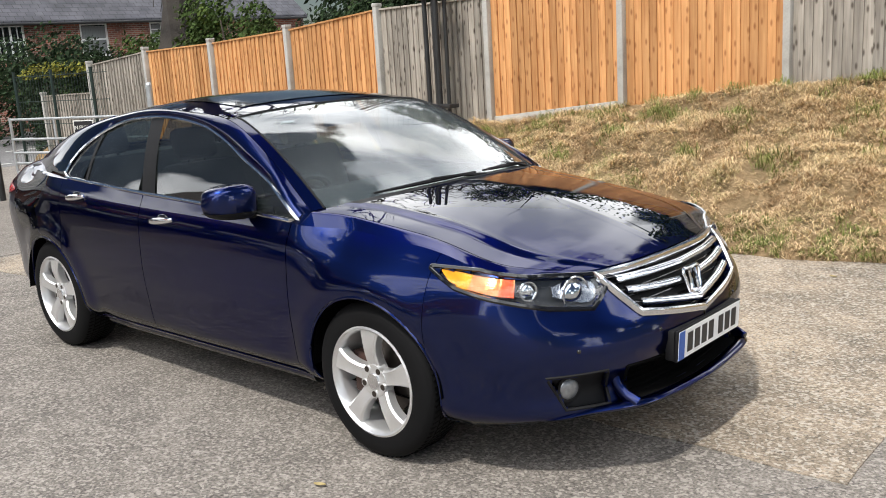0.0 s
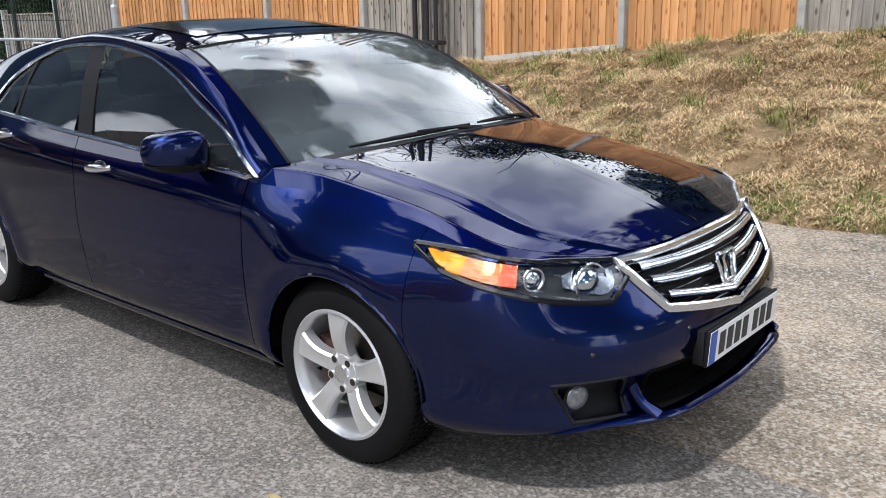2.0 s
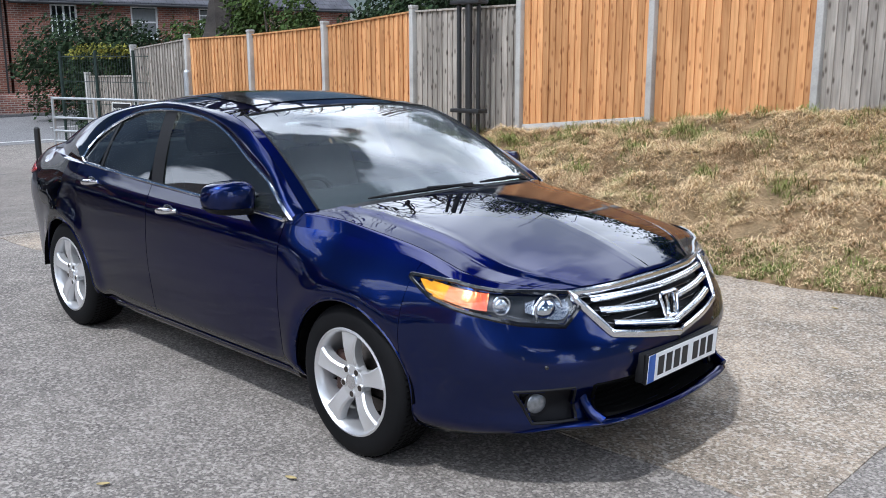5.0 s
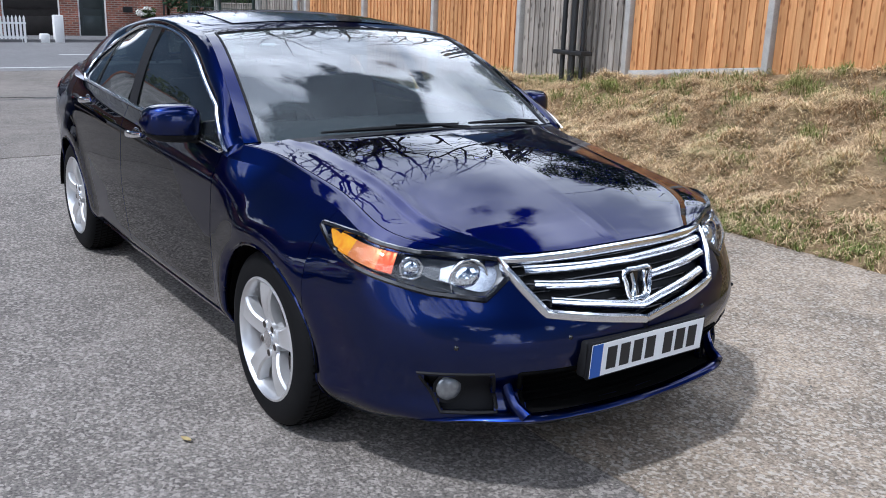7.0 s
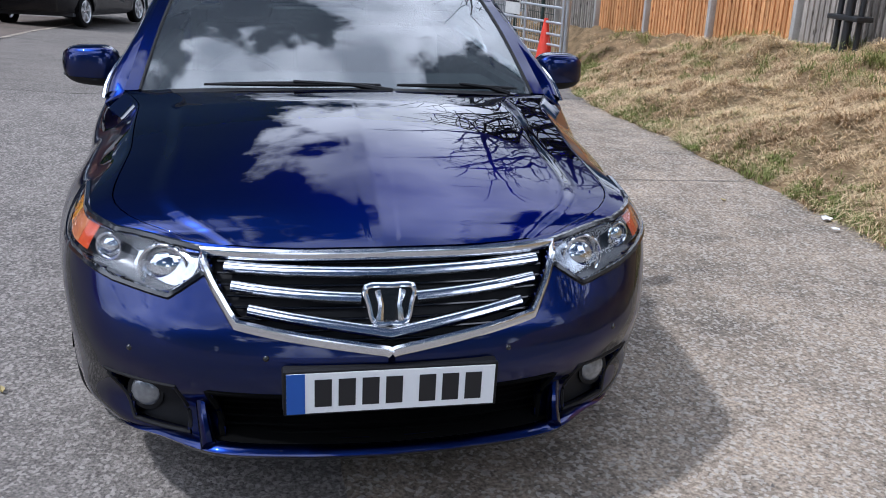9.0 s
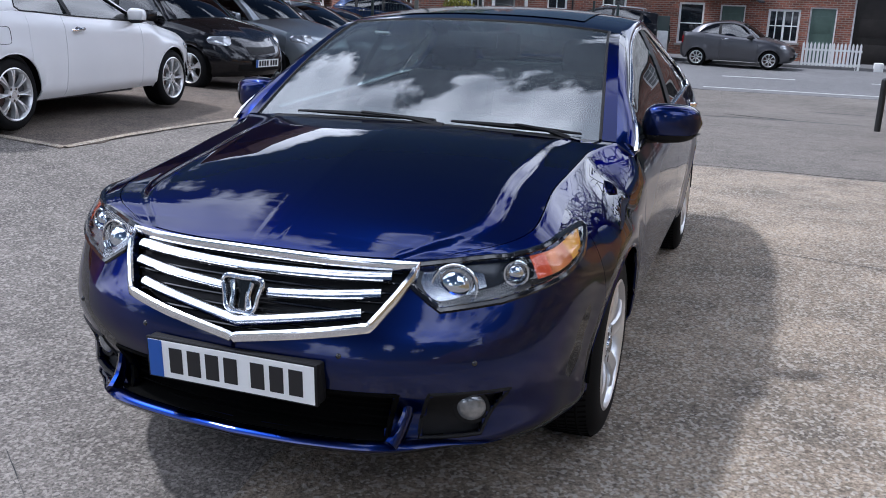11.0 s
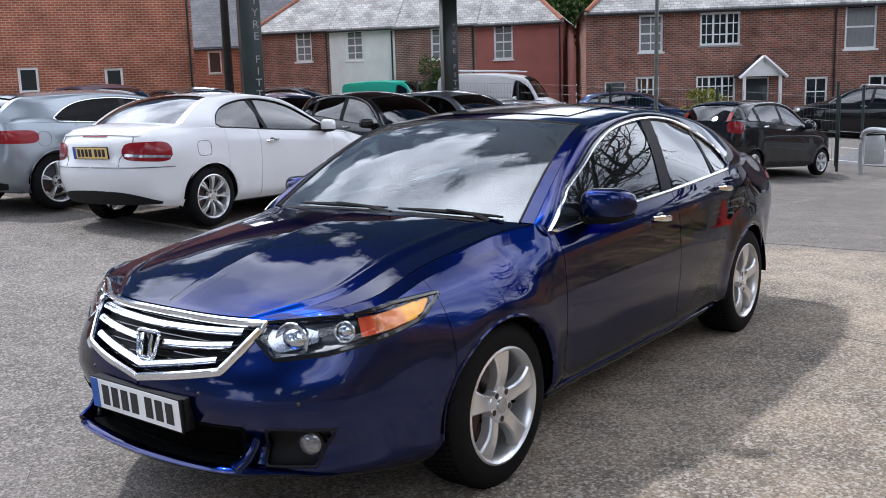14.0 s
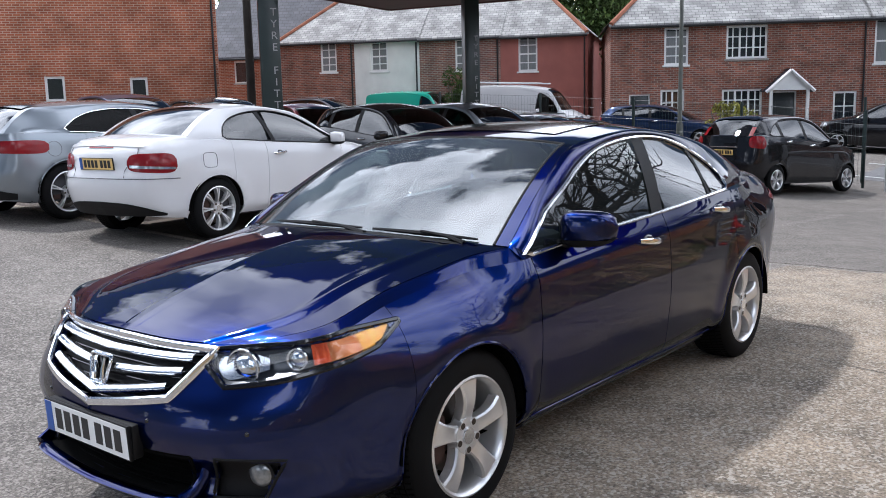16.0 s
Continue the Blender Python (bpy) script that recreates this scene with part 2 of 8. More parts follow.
def solid(bm, depth):
    """Gives a sheet an edge that folds in by depth along the normal."""
    bm.normal_update()
    edges = [e for e in bm.edges if e.is_boundary]
    nor = {v: v.normal.copy() for e in edges for v in e.verts}
    r = bmesh.ops.extrude_edge_only(bm, edges=edges)
    new_v = [g for g in r["geom"] if isinstance(g, bmesh.types.BMVert)]
    src = {}
    for e in edges:
        for v in e.verts:
            src[(round(v.co.x, 6), round(v.co.y, 6), round(v.co.z, 6))] = nor[v]
    for v in new_v:
        v.co -= src.get((round(v.co.x, 6), round(v.co.y, 6), round(v.co.z, 6)), Vector((0, 0, 0))) * depth


def writing(text, size, m, mat, parent, name="lettering", depth=0.002):
    """Flat raised letters, turned into a mesh."""
    cu = bpy.data.curves.new(name, "FONT")
    cu.body, cu.size, cu.extrude, cu.align_x, cu.align_y = text, size, depth, "CENTER", "CENTER"
    tmp = new("tmp_text", cu)
    me = bpy.data.meshes.new_from_object(tmp.evaluated_get(bpy.context.evaluated_depsgraph_get()))
    bpy.data.objects.remove(tmp)
    bpy.data.curves.remove(cu)
    me.materials.clear()
    me.materials.append(mat)
    ob = new(name, me)
    ob.parent = parent
    ob.matrix_basis = m
    return ob


# ---- cars ----
SIDE_IN = curve([(0, 0.085), (0.05, 0.052), (0.11, 0.030), (0.16, 0.024), (0.3, 0.012), (0.45, 0.002), (0.56, 0.0), (0.7, 0.004), (0.8, 0.009), (0.855, 0.013), (0.885, 0.019), (1.0, 0.056)])


def smoothstep(a, b, x):
    t = min(max((x - a) / (b - a), 0.0), 1.0)
    return t * t * (3 - 2 * t)


class Shape:
    """The outer skin of one car: a plan outline, heights along it, and how far the skin leans in with height."""

    def __init__(self, s):
        self.s = s
        self.n = 480
        self.line = spline([(x, y, 0) for x, y in s["outline"]], self.n)
        for p in self.line:
            p.y = max(p.y, 0.0)
        self.top, self.low = curve(s["shoulder"]), curve(s["bottom"])
        self.front, self.rear = curve(s["front"]), curve(s["rear"])
        self.side = curve(s["side"]) if "side" in s else SIDE_IN
        if "haunch" in s:
            self.wing = curve(s["haunch"])
        self.belt_in = s.get("belt_in", 1.0)
        self.holes = []
        self.corner_f = min(range(self.n), key=lambda i: abs(self.line[i].y - s.get("corner_f", 0.62)) + (9 if self.line[i].x < 0 else 0))
        self.corner_r = min(range(self.n), key=lambda i: abs(self.line[i].y - s.get("corner_r", 0.66)) + (9 if self.line[i].x > 0 else 0))

    def at_x(self, x):
        """Place along the outline, 0 to n-1, of a point on the flank."""
        i = min(range(self.n - 1), key=lambda k: abs(self.line[k].x - x) + (5 if self.line[k].y < 0.3 else 0))
        a, b = self.line[i], self.line[i + 1]
        return i + (min(max((x - a.x) / (b.x - a.x), -0.5), 0.5) if abs(b.x - a.x) > 1e-6 else 0)

    def at_y(self, y, front=True):
        return min(range(self.n), key=lambda k: abs(self.line[k].y - y) + (0 if (self.line[k].x > 0) == front else 9))

    def base(self, u):
        u = min(max(u, 0.0), self.n - 1.001)
        i = int(u)
        p = self.line[i].lerp(self.line[i + 1], u - i)
        a, b = self.line[max(i - 3, 0)], self.line[min(i + 4, self.n - 1)]
        t = (b - a).normalized()
        if i < 3:
            t = Vector((0, 1, 0))
        if i > self.n - 5:
            t = Vector((0, -1, 0))
        return p, Vector((-t.y, t.x, 0)) * -1

    def find(self, p):
        """Place along the outline whose skin lies nearest to a point, at that point's height."""
        best = min(range(0, self.n - 1, 4), key=lambda k: (self.point(k, 0, z=p[2]) - Vector(p)).length)
        return min([best + 0.25 * j for j in range(-16, 17)], key=lambda k: (self.point(k, 0, z=p[2]) - Vector(p)).length)

    def point(self, u, v, out=0.0, z=None):
        """A point of the half skin: u along the outline, v from the lower edge (0) to the shoulder (1), or at height z."""
        p, nrm = self.base(u)
        lo, hi = self.low(p.x), self.top(p.x)
        if z is not None:
            v = (z - lo) / (hi - lo)
        zz = lo + (hi - lo) * v
        w = smoothstep(0.25, 0.95, abs(nrm.x))
        f = self.front(v) if p.x > 0 else self.rear(v)
        lean = self.side(v)
        if "haunch" in self.s:
            h = smoothstep(0.92, 1.22, p.x) * (1 - smoothstep(1.55, 2.05, p.x)) + 0.8 * smoothstep(1.25, 1.8, -p.x)
            lean = lean * (1 - h) + self.wing(v) * h
        d = lean * (1 - w) + f * w
        q = Vector((p.x, p.y, zz)) - nrm * (d - out)
        for xw in self.s["axles"]:
            r = math.hypot(q.x - xw, zz - self.s["wheel_r"])
            if q.y > 0.4:
                q.y += 0.016 * math.exp(-((r - self.s["arch_r"] - 0.03) / 0.07) ** 2) * smoothstep(0.1, 0.3, zz)
        if p.y < 1e-4 and (u < 1 or u > self.n - 3):
            q.y = 0.0
        return q


def inside_poly(x, y, poly):
    c = False
    for (x0, y0), (x1, y1) in zip(poly, poly[1:] + poly[:1]):
        if (y0 > y) != (y1 > y) and x < (x1 - x0) * (y - y0) / (y1 - y0) + x0:
            c = not c
    return c


def mirrored(bm):
    """Adds the other half across the long middle plane."""
    g = bmesh.ops.duplicate(bm, geom=bm.verts[:] + bm.edges[:] + bm.faces[:])["geom"]
    vs = [e for e in g if isinstance(e, bmesh.types.BMVert)]
    fs = [e for e in g if isinstance(e, bmesh.types.BMFace)]
    for v in vs:
        v.co.y *= -1
    bmesh.ops.reverse_faces(bm, faces=fs)
    bmesh.ops.remove_doubles(bm, verts=bm.verts, dist=0.0006)


def skin_panel(sh, u0, u1, v0=0.0, v1=1.0, step=6.0, rows=22, gap=0.0025, side=1, fold=0.018, both=False):
    """A piece of the flank between two places of the outline, with wheel openings cut and its edges folded in."""
    bm = bmesh.new()
    n = max(2, int(abs(u1 - u0) / step) + 1)
    grid = []
    for i in range(n + 1):
        u = u0 + (u1 - u0) * i / n
        grid.append([sh.point(u, v0 + (v1 - v0) * (j / rows)) for j in range(rows + 1)])
    if gap:
        for col, ref in ((0, 1), (-1, -2)):
            grid[col] = [a + (b - a).normalized() * gap for a, b in zip(grid[col], grid[ref])]
    vs = add_grid(bm, grid, flip=True)
    if sh.holes:
        inn = set()
        for i, col in enumerate(vs):
            u = u0 + (u1 - u0) * i / n
            for v in col:
                if any(inside_poly(u * 0.0138, v.co.z, h) for h in sh.holes):
                    inn.add(v)
        bmesh.ops.delete(bm, geom=[f for f in bm.faces if all(v in inn for v in f.verts)], context="FACES")
    inside = set()
    for xw in sh.s["axles"]:
        for v in bm.verts:
            if math.hypot(v.co.x - xw, v.co.z - sh.s["wheel_r"]) < sh.s["arch_r"] and v.co.y > 0.4:
                inside.add((v, xw))
    ins = {v for v, _ in inside}
    bmesh.ops.delete(bm, geom=[f for f in bm.faces if all(v in ins for v in f.verts)], context="FACES")
    for v, xw in inside:
        if v.is_valid and v.link_faces:
            dx, dz = v.co.x - xw, v.co.z - sh.s["wheel_r"]
            k = sh.s["arch_r"] / max(math.hypot(dx, dz), 1e-6)
            v.co.x, v.co.z = xw + dx * k, sh.s["wheel_r"] + dz * k
    bmesh.ops.delete(bm, geom=[v for v in bm.verts if not v.link_faces], context="VERTS")
    if fold:
        solid(bm, fold)
    if both:
        mirrored(bm)
    elif side < 0:
        for v in bm.verts:
            v.co.y *= -1
        bmesh.ops.reverse_faces(bm, faces=bm.faces)
    return bm


def sheet(sh, end_u, corner_u, stop_u, cap, crown, crease=0.0, na=22, nb=28, ridge=0.0, fold=0.0):
    """A bonnet or boot sheet: rows of points across the car from the nose (or tail) back to the glass.
    cap(b) gives the edge at the glass for b from 0 (middle) to 1 (side)."""
    side = [sh.point(corner_u + (stop_u - corner_u) * i / na, 1.0) for i in range(na + 1)]
    nose = [sh.point(end_u + (corner_u - end_u) * j / nb, 1.0) for j in range(nb + 1)]
    rows = []
    for i in range(na + 1):
        a = i / na
        row = []
        for j in range(nb + 1):
            b = j / nb
            mid_side0, mid_side1 = side[i].copy(), side[i].copy()
            mid_side0.y = 0
            lin_a = nose[j].lerp(cap(b), a)
            lin_b = mid_side0.lerp(mid_side1, b)
            m0, m1 = nose[0], cap(0)
            m0 = Vector((m0.x, 0, m0.z))
            m1 = Vector((m1.x, 0, m1.z))
            left = m0.lerp(m1, a)
            lin_b = left.lerp(side[i], b)
            bil = (m0.lerp(nose[nb], b)).lerp(m1.lerp(cap(1), b), a)
            p = lin_a + lin_b - bil
            p.z += crown * math.sin(math.pi * a) ** 0.8 * (1 - ridge * b - (1 - ridge) * b ** 2.4) + crease * math.sin(math.pi * (0.12 + 0.76 * a)) * (math.exp(-((b - 0.70) / 0.03) ** 2) * 0.25 + 1 - smoothstep(0.69, 0.77, b))
            p.z += fold * math.sin(math.pi * (0.06 + 0.88 * a)) ** 0.6 * max(1 - b / 0.68, 0.0)
            row.append(p)
        rows.append(row)
    return rows


def sheet_mesh(rows, a0, a1, b0, b1, fold=0.015, gap=0.0, both=True):
    """Part of a sheet, by row and column number, mirrored to the other side."""
    bm = bmesh.new()
    sub = [[p.copy() for p in r[b0:b1 + 1]] for r in rows[a0:a1 + 1]]
    if gap:
        for r in sub:
            if b0 > 0:
                r[0] += (r[1] - r[0]).normalized() * gap
            if b0 == 0:
                r[-1] += (r[-2] - r[-1]).normalized() * gap
    add_grid(bm, sub, flip=rows[0][0].x < rows[-1][0].x)
    bm.normal_update()
    if sum(f.normal.z for f in bm.faces) < 0:
        bmesh.ops.reverse_faces(bm, faces=bm.faces)
    if both and b0 == 0:
        mirrored(bm)
        if fold:
            solid(bm, fold)
    else:
        if fold:
            solid(bm, fold)
        if both:
            mirrored(bm)
    return bm


def wheel(parent, x, y, r, rim_r, width, spokes=5, style="split", mat=None, hub_mat=None):
    """Tyre, rim, spokes, disc; y is the outer face, negative on the other side."""
    s = 1 if y > 0 else -1
    w = new("wheel")
    w.parent = parent
    w.matrix_basis = Matrix.Translation((x, y, r)) @ Matrix.Rotation(radians(0 if s > 0 else 180), 4, "Z")
    mat = mat or M_alloy
    seg = 64
    prof = [(rim_r - 0.006, -0.012), (rim_r + 0.006, 0.004), (rim_r + (r - rim_r) * 0.4, 0.008), (r - 0.03, 0.0), (r - 0.012, -0.012), (r - 0.003, -0.03), (r, -0.05), (r, -width + 0.05), (r - 0.012, -width + 0.012), (rim_r, -width)]
    bm = bmesh.new()
    rings = [[Vector((math.cos(k * 2 * math.pi / seg) * rr, yy, math.sin(k * 2 * math.pi / seg) * rr)) for k in range(seg)] for rr, yy in prof]
    vs = [[bm.verts.new(p) for p in ring] for ring in rings]
    for a, b in zip(vs, vs[1:]):
        for k in range(seg):
            bm.faces.new((a[k], a[(k + 1) % seg], b[(k + 1) % seg], b[k]))
    # tread grooves
    tyre = part("tyre", bm, M_rubber, w, "worn black road tyre")
    bm = bmesh.new()
    for yy in (-0.06, -0.095, -0.13, -0.165):
        if -yy < width - 0.03:
            add_tube(bm, [(math.cos(k * 2 * math.pi / 48) * (r - 0.001), yy, math.sin(k * 2 * math.pi / 48) * (r - 0.001)) for k in range(48)], 0.0035, 4, True, up=(0, 1, 0))
    for k in range(80):
        a = k * 2 * math.pi / 80
        m = Matrix.Rotation(-a, 4, "Y") @ Matrix.Translation((r, 0, 0)) @ Matrix.Rotation(0.25, 4, "X")
        for y0, y1, dx in ((-0.055, -0.026, -0.0005), (-0.092, -0.064, 0.0006), (-0.127, -0.099, 0.0006), (-0.162, -0.134, 0.0006)):
            if -y0 < width - 0.03:
                add_box(bm, dx - 0.004, dx, y0, y1, -0.003, 0.003, m=m)
    part("tread", bm, M_under, w, smooth=False)
    bm = bmesh.new()
    prof = [(rim_r + 0.004, 0.004), (rim_r - 0.004, 0.008), (rim_r - 0.014, 0.0), (rim_r - 0.022, -0.03), (rim_r - 0.03, -width * 0.7)]
    vs = [[bm.verts.new((math.cos(k * 2 * math.pi / seg) * rr, yy, math.sin(k * 2 * math.pi / seg) * rr)) for k in range(seg)] for rr, yy in prof]
    for a, b in zip(vs, vs[1:]):
        for k in range(seg):
            bm.faces.new((a[k], b[k], b[(k + 1) % seg], a[(k + 1) % seg]))
    rim = part("rim", bm, mat, w, "silver alloy rim")
    # spokes: broad tapering blades, dished towards the hub
    for k in range(spokes):
        a = math.pi / 2 + k * 2 * math.pi / spokes
        bm = bmesh.new()
        blades = ((0.0, 1.0),) if style == "broad" else ((-0.13, 0.5), (0.13, 0.5)) if style == "split" else ((-0.085, 0.20), (0.085, 0.20))
        for off, ws in blades:
            rows = []
            for i in range(9):
                t = i / 8
                rad = 0.045 + (rim_r - 0.052) * t
                half = (0.034 - 0.006 * math.sin(math.pi * t * 0.85) + 0.026 * t ** 2.5) * ws if style == "broad" else (0.040 - 0.012 * math.sin(math.pi * t * 0.85) + 0.030 * t ** 2) * ws
                aa = off * (0.25 + 0.75 * t)
                yy = -0.004 - 0.020 * (1 - t) ** 2 + (0.012 * math.sin(math.pi * t))
                c = Vector((math.cos(aa), 0, math.sin(aa))) * rad
                sd = Vector((-math.sin(aa), 0, math.cos(aa)))
                dish = -0.007 * math.sin(math.pi * min(t * 1.05, 1)) if style == "broad" else -0.002
                rows.append([c + sd * half + Vector((0, yy - 0.045, 0)), c + sd * half + Vector((0, yy - 0.008, 0)), c + sd * half * 0.80 + Vector((0, yy, 0)),
                             c + Vector((0, yy + dish, 0)), c - sd * half * 0.80 + Vector((0, yy, 0)), c - sd * half + Vector((0, yy - 0.008, 0)), c - sd * half + Vector((0, yy - 0.045, 0))])
            add_grid(bm, rows)
        bmesh.ops.transform(bm, matrix=Matrix.Rotation(-a, 4, "Y"), verts=bm.verts)
        part("spoke", bm, mat, rim, sharp=32)
    bm = bmesh.new()
    add_cyl(bm, (0, -0.05, 0), (0, -0.014, 0), 0.075, 0.068, 32)
    for k in range(5):
        a = math.pi / 2 + (k + 0.5) * 2 * math.pi / 5
        add_cyl(bm, (math.cos(a) * 0.055, -0.03, math.sin(a) * 0.055), (math.cos(a) * 0.055, -0.010, math.sin(a) * 0.055), 0.017, 0.0165, 16)
    part("hub", bm, mat, rim)
    for k in range(5):
        a = math.pi / 2 + (k + 0.5) * 2 * math.pi / 5
        bm = bmesh.new()
        add_cyl(bm, (math.cos(a) * 0.055, -0.012, math.sin(a) * 0.055), (math.cos(a) * 0.055, -0.0092, math.sin(a) * 0.055), 0.0125, 0.0125, 14)
        part("wheel_nut", bm, M_disc, rim)
    bm = bmesh.new()
    add_cyl(bm, (0, -0.02, 0), (0, -0.006, 0), 0.034, 0.031, 24)
    part("hub_cap", bm, M_chrome, rim)
    bm = bmesh.new()
    add_cyl(bm, (0, -0.115, 0), (0, -0.09, 0), 0.15, 0.15, 40)
    part("brake_disc", bm, M_disc, w)
    bm = bmesh.new()
    add_box(bm, 0.07, 0.165, -0.15, -0.06, -0.09, 0.09, bevel=0.012)
    part("brake_caliper", bm, M_rust, w)
    return w


def seat(parent, x, y, w=0.5, bench=False):
    bm = bmesh.new()
    add_box(bm, x - 0.26, x + 0.26, y - w / 2, y + w / 2, 0.40, 0.56, bevel=0.05)
    add_box(bm, -0.07, 0.07, y - w / 2, y + w / 2, 0, 0.62, bevel=0.05, m=Matrix.Translation((x - 0.24, 0, 0.50)) @ Matrix.Rotation(radians(-20), 4, "Y"))
    st = part("seat", bm, M_seat, parent, "black fabric car seat")
    for yy in ((y,) if not bench else (y - 0.38, y + 0.38)):
        bm = bmesh.new()
        add_box(bm, -0.045, 0.045, yy - 0.13, yy + 0.13, 0, 0.18, bevel=0.04, m=Matrix.Translation((x - 0.46, 0, 1.10)) @ Matrix.Rotation(radians(-14), 4, "Y"))
        add_cyl(bm, (x - 0.45, yy - 0.05, 1.02), (x - 0.47, yy - 0.05, 1.14), 0.008, seg=6)
        add_cyl(bm, (x - 0.45, yy + 0.05, 1.02), (x - 0.47, yy + 0.05, 1.14), 0.008, seg=6)
        part("headrest", bm, M_seat, st)
    return st


def build_car(name, label, s, m, body_mat, group=""):
    """A whole car from its spec s: skin panels, sheets, glasshouse, wheels, lamps, mirrors, interior."""
    car = thing(name, label, s.get("category", "car"), group, m=m)
    sh = Shape(s)
    n = sh.n - 1
    g = s["house"]
    ws_u, rw_u = sh.at_x(g.get("wing_end", g["ws_base"][0] - g.get("ws_sweep", 0.18))), sh.at_x(g["rw_base"][0] + g.get("rw_sweep", 0.06))
    step, rows_v = s.get("step", 5.0), s.get("rows", 22)
    if "holes" in s:
        sh.holes = s["holes"](sh)
    # -- flank panels
    cuts = [0.0] + [sh.at_x(x) for x in s["cuts"]] + [float(n)]
    names = s["panels"]
    for k, nm in enumerate(names):
        u0, u1 = cuts[k], cuts[k + 1]
        if k == 0 or k == len(names) - 1:
            bm = skin_panel(sh, u0, u1, step=step if k else s.get("nose_step", step), rows=rows_v if k else s.get("nose_rows", rows_v), gap=0.0, both=True)
            part(nm, bm, body_mat, car)
        else:
            for sd in (1, -1):
                part(nm, skin_panel(sh, u0, u1, step=step, rows=rows_v, side=sd), body_mat, car)
    # -- glasshouse lines
    def seg(a, b, k, bulge=0.0):
        out = []
        for i in range(k + 1):
            t = i / k
            p = Vector(a).lerp(Vector(b), t)
            p.z += bulge * math.sin(math.pi * t)
            out.append(p)
        return out
    wb, wt, rk, rt, rb = (Vector((x, 0, z)) for x, z in (g["ws_base"], g["ws_top"], g["roof"], g["rw_top"], g["rw_base"]))
    nw, nr, nb_ = 12, 16, 10
    cen = seg(wb, wt, nw, g.get("ws_bulge", 0.035)) + spline([wt, rk, rt], nr + 1)[1:] + seg(rt, rb, nb_, g.get("rw_bulge", 0.04))[1:]
    yb, yt, yr, yq, zq = g["rail_y"]  # half widths at: ws base, ws top, rear top, rear base; drop of the rail below the middle
    r0 = Vector((g["ws_base"][0] - g.get("ws_sweep", 0.18), yb, g["ws_base"][1] - 0.035))
    r1 = Vector((g["ws_top"][0] - g.get("top_sweep", 0.03), yt, g["ws_top"][1] - zq))
    rm = Vector((g["roof"][0], (yt + yr) / 2 + 0.012, g["roof"][1] - zq - 0.005))
    r2 = Vector((g["rw_top"][0] + 0.03, yr, g["rw_top"][1] - zq))
    r3 = Vector((g["rw_base"][0] + g.get("rw_sweep", 0.06), yq, g["rw_base"][1] - 0.03))
    r2, r3 = Vector(g.get("r2", r2)), Vector(g.get("r3", r3))
    a1 = seg(r0, r1, nw, g.get("ws_bulge", 0.035) * 0.9)
    rail = a1 + spline([r1, rm, r2], nr + 1)[1:] + seg(r2, r3, nb_, g.get("rw_bulge", 0.04))[1:]
    # soften the corners of the rail and middle line
    for line, keep in ((rail, (0, len(rail) - 1)), (cen, (0, len(cen) - 1))):
        for _ in range(4):
            old = [p.copy() for p in line]
            for i in range(1, len(line) - 1):
                line[i] = old[i] * 0.5 + (old[i - 1] + old[i + 1]) * 0.25
    nq = 14

    def roof_point(i, q, up=0.0):
        c, r = cen[i], rail[i]
        return Vector((c.x + (r.x - c.x) * q ** 2, r.y * q, c.z + (r.z - c.z) * q ** 2.3 + up))

    def roof_mesh(i0, i1, q0, q1, up=0.0, k=nq, one=0):
        bm = bmesh.new()
        add_grid(bm, [[roof_point(i, q0 + (q1 - q0) * j / k, up) for j in range(k + 1)] for i in range(i0, i1 + 1)], flip=True)
        bm.normal_update()
        if sum(f.normal.z for f in bm.faces) < 0:
            bmesh.ops.reverse_faces(bm, faces=bm.faces)
        if one:
            if one < 0:
                for v in bm.verts:
                    v.co.y *= -1
                bmesh.ops.reverse_faces(bm, faces=bm.faces)
            solid(bm, 0.012)
        else:
            mirrored(bm)
        return bm
    i_w, i_r, i_e = nw, nw + nr, nw + nr + nb_
    bm = roof_mesh(i_w, i_r, 0, 1)
    part("roof", bm, s.get("roof_mat", body_mat), car)
    glass = s.get("glass", M_glass)
    dark = s.get("rear_glass", glass)
    part("windscreen", roof_mesh(0, i_w, 0, 0.93, 0.0), s.get("screen", glass), car, "tinted windscreen")
    for sd in (1, -1):
        part("windscreen_pillar", roof_mesh(0, i_w, 0.925, 1.0, 0.003, 4, sd), body_mat, car)
    if not s.get("no_rear_glass"):
        part("rear_window", roof_mesh(i_r, i_e, 0, 0.90), s.get("rear_screen", dark), car)
        for sd in (1, -1):
            part("rear_pillar", roof_mesh(i_r, i_e, 0.895, 1.0, 0.003, 4, sd), body_mat, car)
    else:
        part("rear_panel", roof_mesh(i_r, i_e, 0, 1.0), body_mat, car)
    bm = bmesh.new()
    add_tube(bm, [Vector((roof_point(i_w, abs(q) / 12).x, roof_point(i_w, abs(q) / 12).y * (1 if q >= 0 else -1), roof_point(i_w, abs(q) / 12).z)) for q in range(-11, 12)], 0.007, 6)
    for sd in (1, -1):
        add_tube(bm, [Vector((p.x, p.y * sd, p.z + 0.002)) for p in (roof_point(i, 0.928) for i in range(0, i_w + 1))], 0.006, 6)
    part("screen_seal", bm, M_black, car)
    # -- bonnet and boot
    def cap_f(b):
        e = sh.point(ws_u, 1.0)
        k = 0.90
        if b <= k:
            q = b / k
            return Vector((wb.x + (r0.x - wb.x) * q ** 2, r0.y * q, wb.z + (r0.z - wb.z) * q ** 2.3))
        return Vector(r0).lerp(e, (b - k) / (1 - k))

